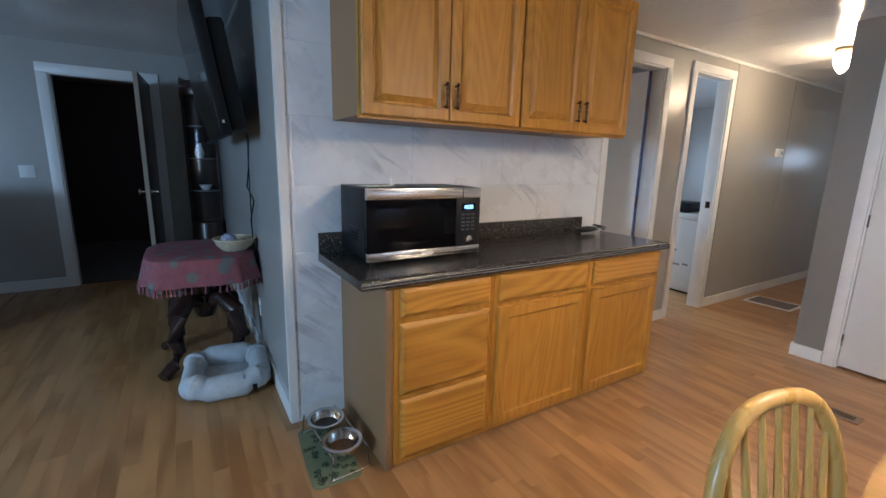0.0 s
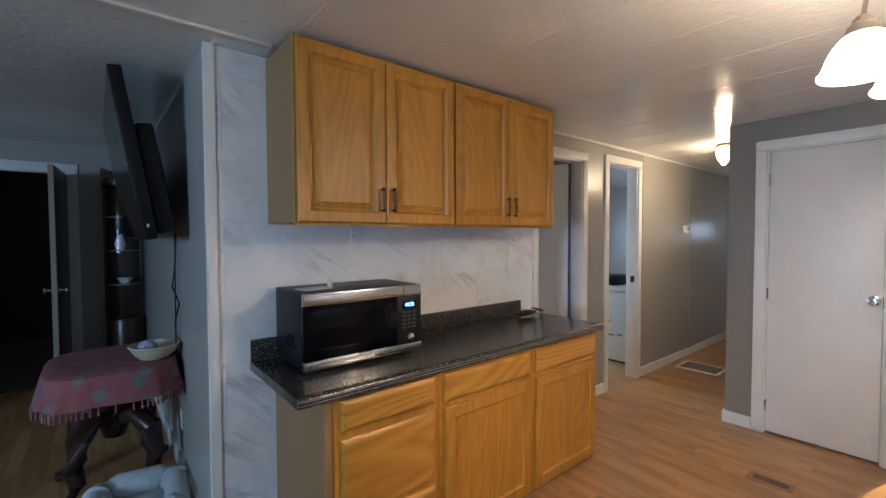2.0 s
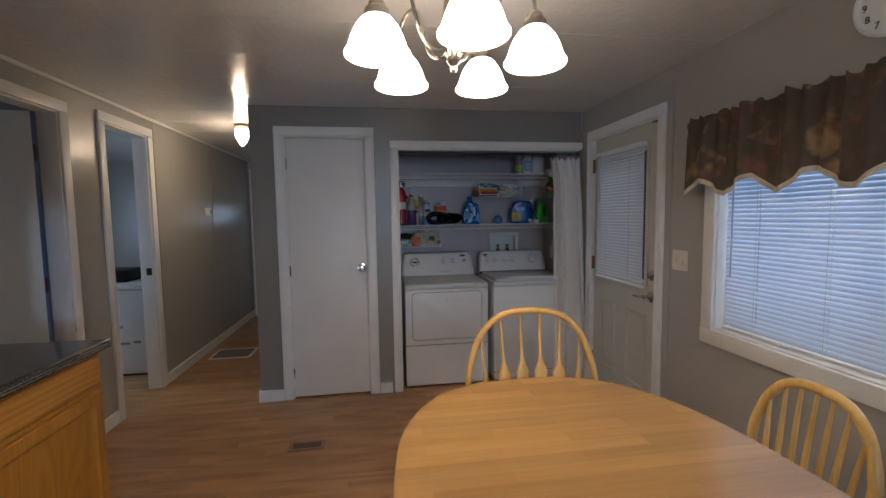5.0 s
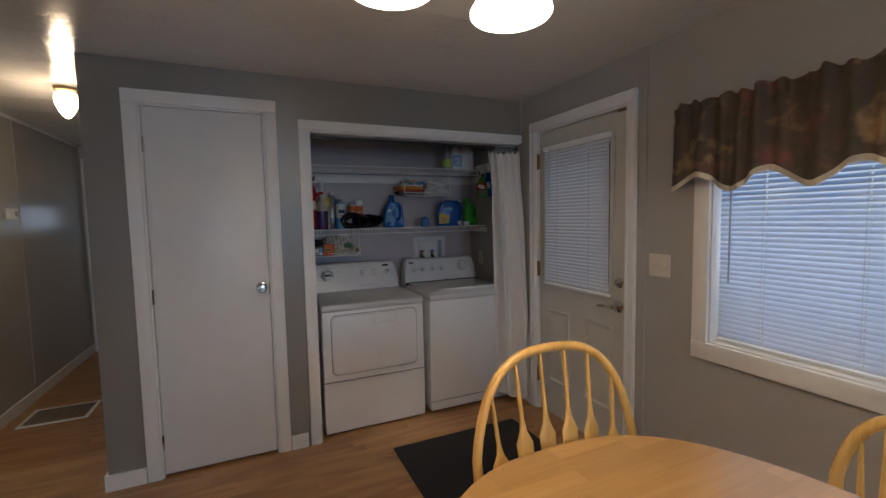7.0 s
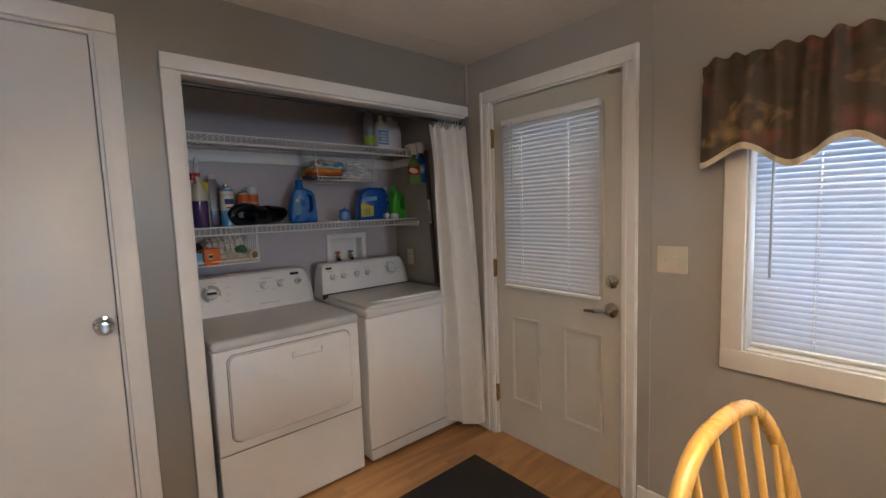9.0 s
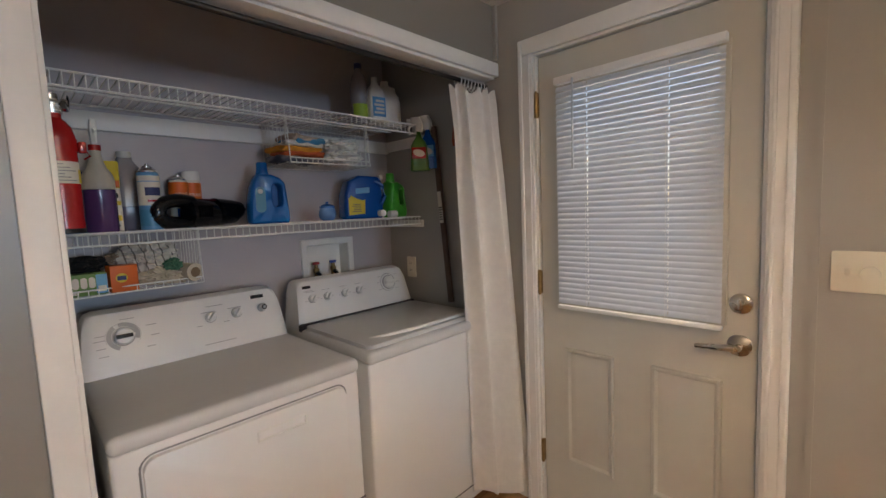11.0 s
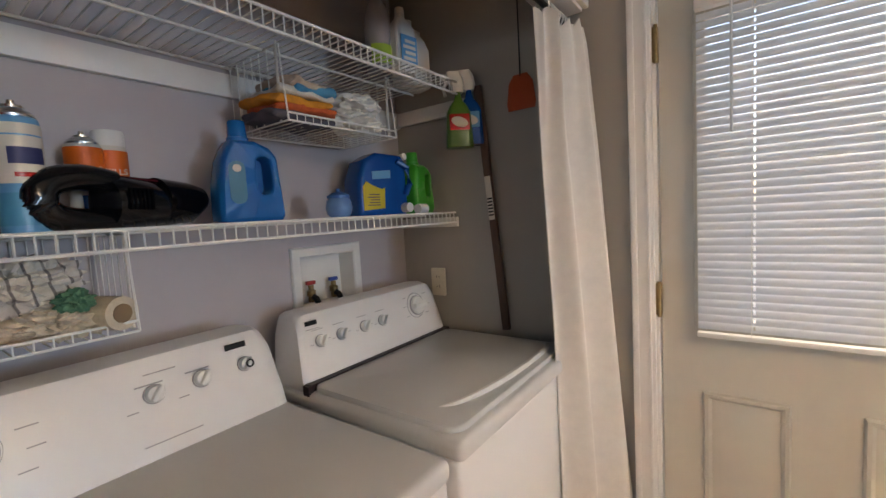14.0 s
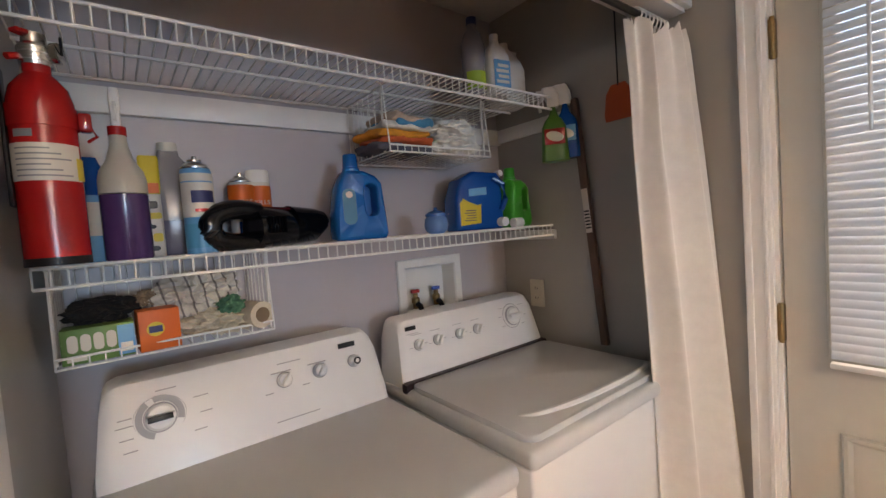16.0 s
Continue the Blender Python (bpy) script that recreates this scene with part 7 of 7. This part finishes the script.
# Added box whose pale pink colour stands for light near the ceiling.
bx = thing("roof_hatch", -0.42, 6.1, 2.16, "pale pinkish box standing for light under the back room ceiling", "beam")
part("beam", box(-0.7, 0.5, 0, 0.12, -0.07, 0.13, 0.006), mat("pinkish_light", (0.42, 0.30, 0.27), 0.8, var=0.3, scale=8), bx)
ac = thing("armchair", -1.62, 4.25, 0, "dark brown upholstered armchair against the wall", "armchair")
FAB = mat("dark_upholstery", (0.022, 0.018, 0.018), 0.9, var=0.3, scale=20, bump=0.3, bscale=150)
part("seat", box(-0.30, 0.30, -0.30, 0.32, 0.16, 0.46, 0.07, 3), FAB, ac)
part("backrest", box(-0.42, 0.42, 0.30, 0.55, 0.16, 1.02, 0.10, 4), FAB, ac)
for sx in (-1, 1):
    part("arm", box(sx * 0.37 - 0.09, sx * 0.37 + 0.09, -0.32, 0.36, 0.10, 0.66, 0.07, 3), FAB, ac)
    for sy in (-0.25, 0.40):
        part("leg", box(sx * 0.36 - 0.025, sx * 0.36 + 0.025, sy - 0.025, sy + 0.025, 0, 0.17, 0.005), DARKW, ac)

# dog bowls
pm = thing("paw_mat", 0.612, 1.70, 0.0005, "green paw-print feeding mat shaped like a bone", "mat", rz=-4)
GM = mat("green_mat", (0.17, 0.20, 0.11), 0.7, var=0.1, scale=20)
pts = []
for k in range(80):
    a = 2 * math.pi * k / 80
    pts.append(((0.105 + 0.022 * math.cos(2 * a) * 0 + 0.028 * abs(math.sin(a)) ** 2 * (1 if abs(math.sin(a)) > 0.5 else 0.4)) * math.copysign(abs(math.cos(a)) ** 0.55, math.cos(a)), (0.235 - 0.022 * abs(math.sin(a)) ** 8) * math.copysign(abs(math.sin(a)) ** 0.55, math.sin(a))))
part("mat_sheet", prism(pts, 0, 0.003, 0.001), GM, pm)
pbm = None
rnd = random.Random(4)
for i in range(34):
    px, py = rnd.uniform(-0.085, 0.085), rnd.uniform(-0.205, 0.205)
    if pbm is None:
        b = bmesh.new()
        for dx, dy, r in ((0, 0, 0.010), (-0.011, 0.012, 0.0042), (-0.004, 0.017, 0.0045), (0.005, 0.017, 0.0045), (0.012, 0.012, 0.0042)):
            lathe([(0, 0), (r, 0), (r, 0.0012), (0, 0.0012)], 10, b, (dx, dy, 0))
        o = part("paw_print", b, plast("dark_green_print", (0.035, 0.055, 0.025), 0.6), pm)
        pbm = o.data
    else:
        o = new("paw_print", pbm)
        o.parent = pm
    o.matrix_basis = pose(px, py, 0.0028, 0, 0, rnd.uniform(0, 360))
bs_ = thing("bowl_stand", 0.642, 1.70, 0.004, "steel wire stand with two bowls' rings", "bowl stand", rz=4)
for sx in (-1, 1):
    part("side_rail", tube([(sx * 0.085, -0.19, 0.0), (sx * 0.075, -0.185, 0.10), (sx * 0.075, 0.185, 0.10), (sx * 0.085, 0.19, 0.0)], 0.004, 8), CHROME, bs_)
for sy in (-1, 1):
    part("foot_rail", tube([(-0.085, sy * 0.19, 0.004), (0.085, sy * 0.19, 0.004)], 0.004, 8), CHROME, bs_)
BOWL = [(0, 0.042), (0.050, 0.042), (0.062, 0.055), (0.070, 0.100), (0.086, 0.104), (0.088, 0.108), (0.084, 0.111), (0.070, 0.107), (0.058, 0.058), (0.048, 0.048), (0, 0.048)]
for yy, nm in ((0.098, "empty stainless dog bowl with water"), (-0.098, "stainless dog bowl with kibble")):
    bw = thing("dog_bowl", 0.642 + 0.007 * (1 if yy < 0 else -1), 1.70 + yy, 0.004, nm, "bowl", group="dog bowls on the stand")
    part("bowl", lathe(BOWL, 36), CHROME, bw)
    if yy < 0:
        part("kibble", lathe([(0, 0.074), (0.03, 0.074), (0.060, 0.070), (0.060, 0.060), (0, 0.060)], 30), mat("kibble", (0.10, 0.055, 0.028), 0.9, var=0.7, scale=90, bump=1.0, bscale=130), bw, "brown kibble")
    else:
        part("water", lathe([(0, 0.070), (0.061, 0.070), (0.061, 0.066), (0, 0.066)], 30), plast("still_water", (0.06, 0.06, 0.06), 0.05), bw)

# ---- ceiling seams ----
seams = bmesh.new()
for k in range(-10, 15):
    x = 0.80 + 0.405 * k
    box(x - 0.005, x + 0.005, YS, 1.85 if x < 0.53 else YN, H - 0.0010, H + 0.001, 0.0005, 1, seams)
tagged(part("ceiling_seam", seams, CEIL, None), "raised strips over the ceiling panel seams", "trim", "", "structure")

# ---- marble tiles on the north wall ----
wall_tiles = tagged(new("wall_tiles"), "glossy white marble-look wall tiles", "tiles", "", "structure")
TY0, TY1 = YN - 0.0115, YN - 0.001
part("grout", box(0.545, A0 - 0.063, YN - 0.0098, YN - 0.0012, BH + 0.001, H - 0.002), mat("white_grout", (0.55, 0.55, 0.56), 0.8), wall_tiles)
edges_z = [0.245 + 0.3105 * k for k in range(-1, 7)]
for r, z0 in enumerate(edges_z):
    z1 = min(z0 + 0.3093, H - 0.002)
    z0 = max(z0, BH + 0.001)
    if z1 - z0 < 0.02:
        continue
    shift = 0.582 if r % 2 == 0 else 0.285
    x = shift - 0.60
    while x < A0 - 0.07:
        a, b = max(x, 0.546), min(x + 0.5988, A0 - 0.064)
        if b - a > 0.01:
            part("tile", box(a, b, TY0, TY1, z0, z1, 0.0008, 1), MARBLE, wall_tiles)
        x += 0.600

# ---- floor boards ----
PW, PL = 0.0655, 0.92
near, rest = [], []
meshes = {}
rnd = random.Random(11)
for i in range(int(11.2 / PW)):
    x = -4.1 + i * PW
    y = -1.6 - rnd.uniform(0, PL)
    while y < 5.45:
        ln = rnd.choice((0.42, 0.60, 0.78, 0.92))
        y0, y1 = max(y, -1.6), min(y + ln, 5.45)
        if y1 - y0 > 0.01:
            full = y0 == y and y1 == y + ln
            if 0.9 < x < 3.7 and -0.6 < y0 and y1 < 2.1 and full and len(near) < 300:
                near.append((x, y0, ln))
            else:
                rest.append((x, y0, y1))
        y += ln
for x, y0, ln in near:
    if ln not in meshes:
        meshes[ln] = box(0.0001, PW - 0.0001, 0.0001, ln - 0.0001, -0.012, 0.0, 0.0003, 1)
        ob = part("floorboard", meshes[ln], OAK, floor)
        meshes[ln] = ob.data
    else:
        ob = new("floorboard", meshes[ln])
        ob.parent = floor
    ob.location = (x, y0, 0)
OAK2 = OAK.copy()
OAK2.name = "oak_floor_rest"
for q in list(OAK2.node_tree.nodes):
    if q.bl_idname == "ShaderNodeObjectInfo":
        geo = OAK2.node_tree.nodes.new("ShaderNodeNewGeometry")
        for k in list(q.outputs["Random"].links):
            OAK2.node_tree.links.new(geo.outputs["Random Per Island"], k.to_socket)
verts, faces = [], []
for x, y0, y1 in rest:
    b = len(verts)
    a0, a1, c0, c1, e = x + 0.0001, x + PW - 0.0001, y0 + 0.0001, y1 - 0.0001, 0.0003
    verts += [(a0, c0, -0.012), (a1, c0, -0.012), (a1, c1, -0.012), (a0, c1, -0.012), (a0, c0, -e), (a1, c0, -e), (a1, c1, -e), (a0, c1, -e),
              (a0 + e, c0 + e, 0), (a1 - e, c0 + e, 0), (a1 - e, c1 - e, 0), (a0 + e, c1 - e, 0)]
    for o in (0, 4):
        for k in range(4):
            j = (k + 1) % 4
            faces.append((b + o + k, b + o + j, b + o + 4 + j, b + o + 4 + k))
    faces.append((b + 8, b + 9, b + 10, b + 11))
me = bpy.data.meshes.new("floorboards")
me.from_pydata(verts, [], faces)
me.materials.append(OAK2)
ob = new("floorboards", me)
ob.parent = floor
tagged(ob, "oak strips", kind="stuff")
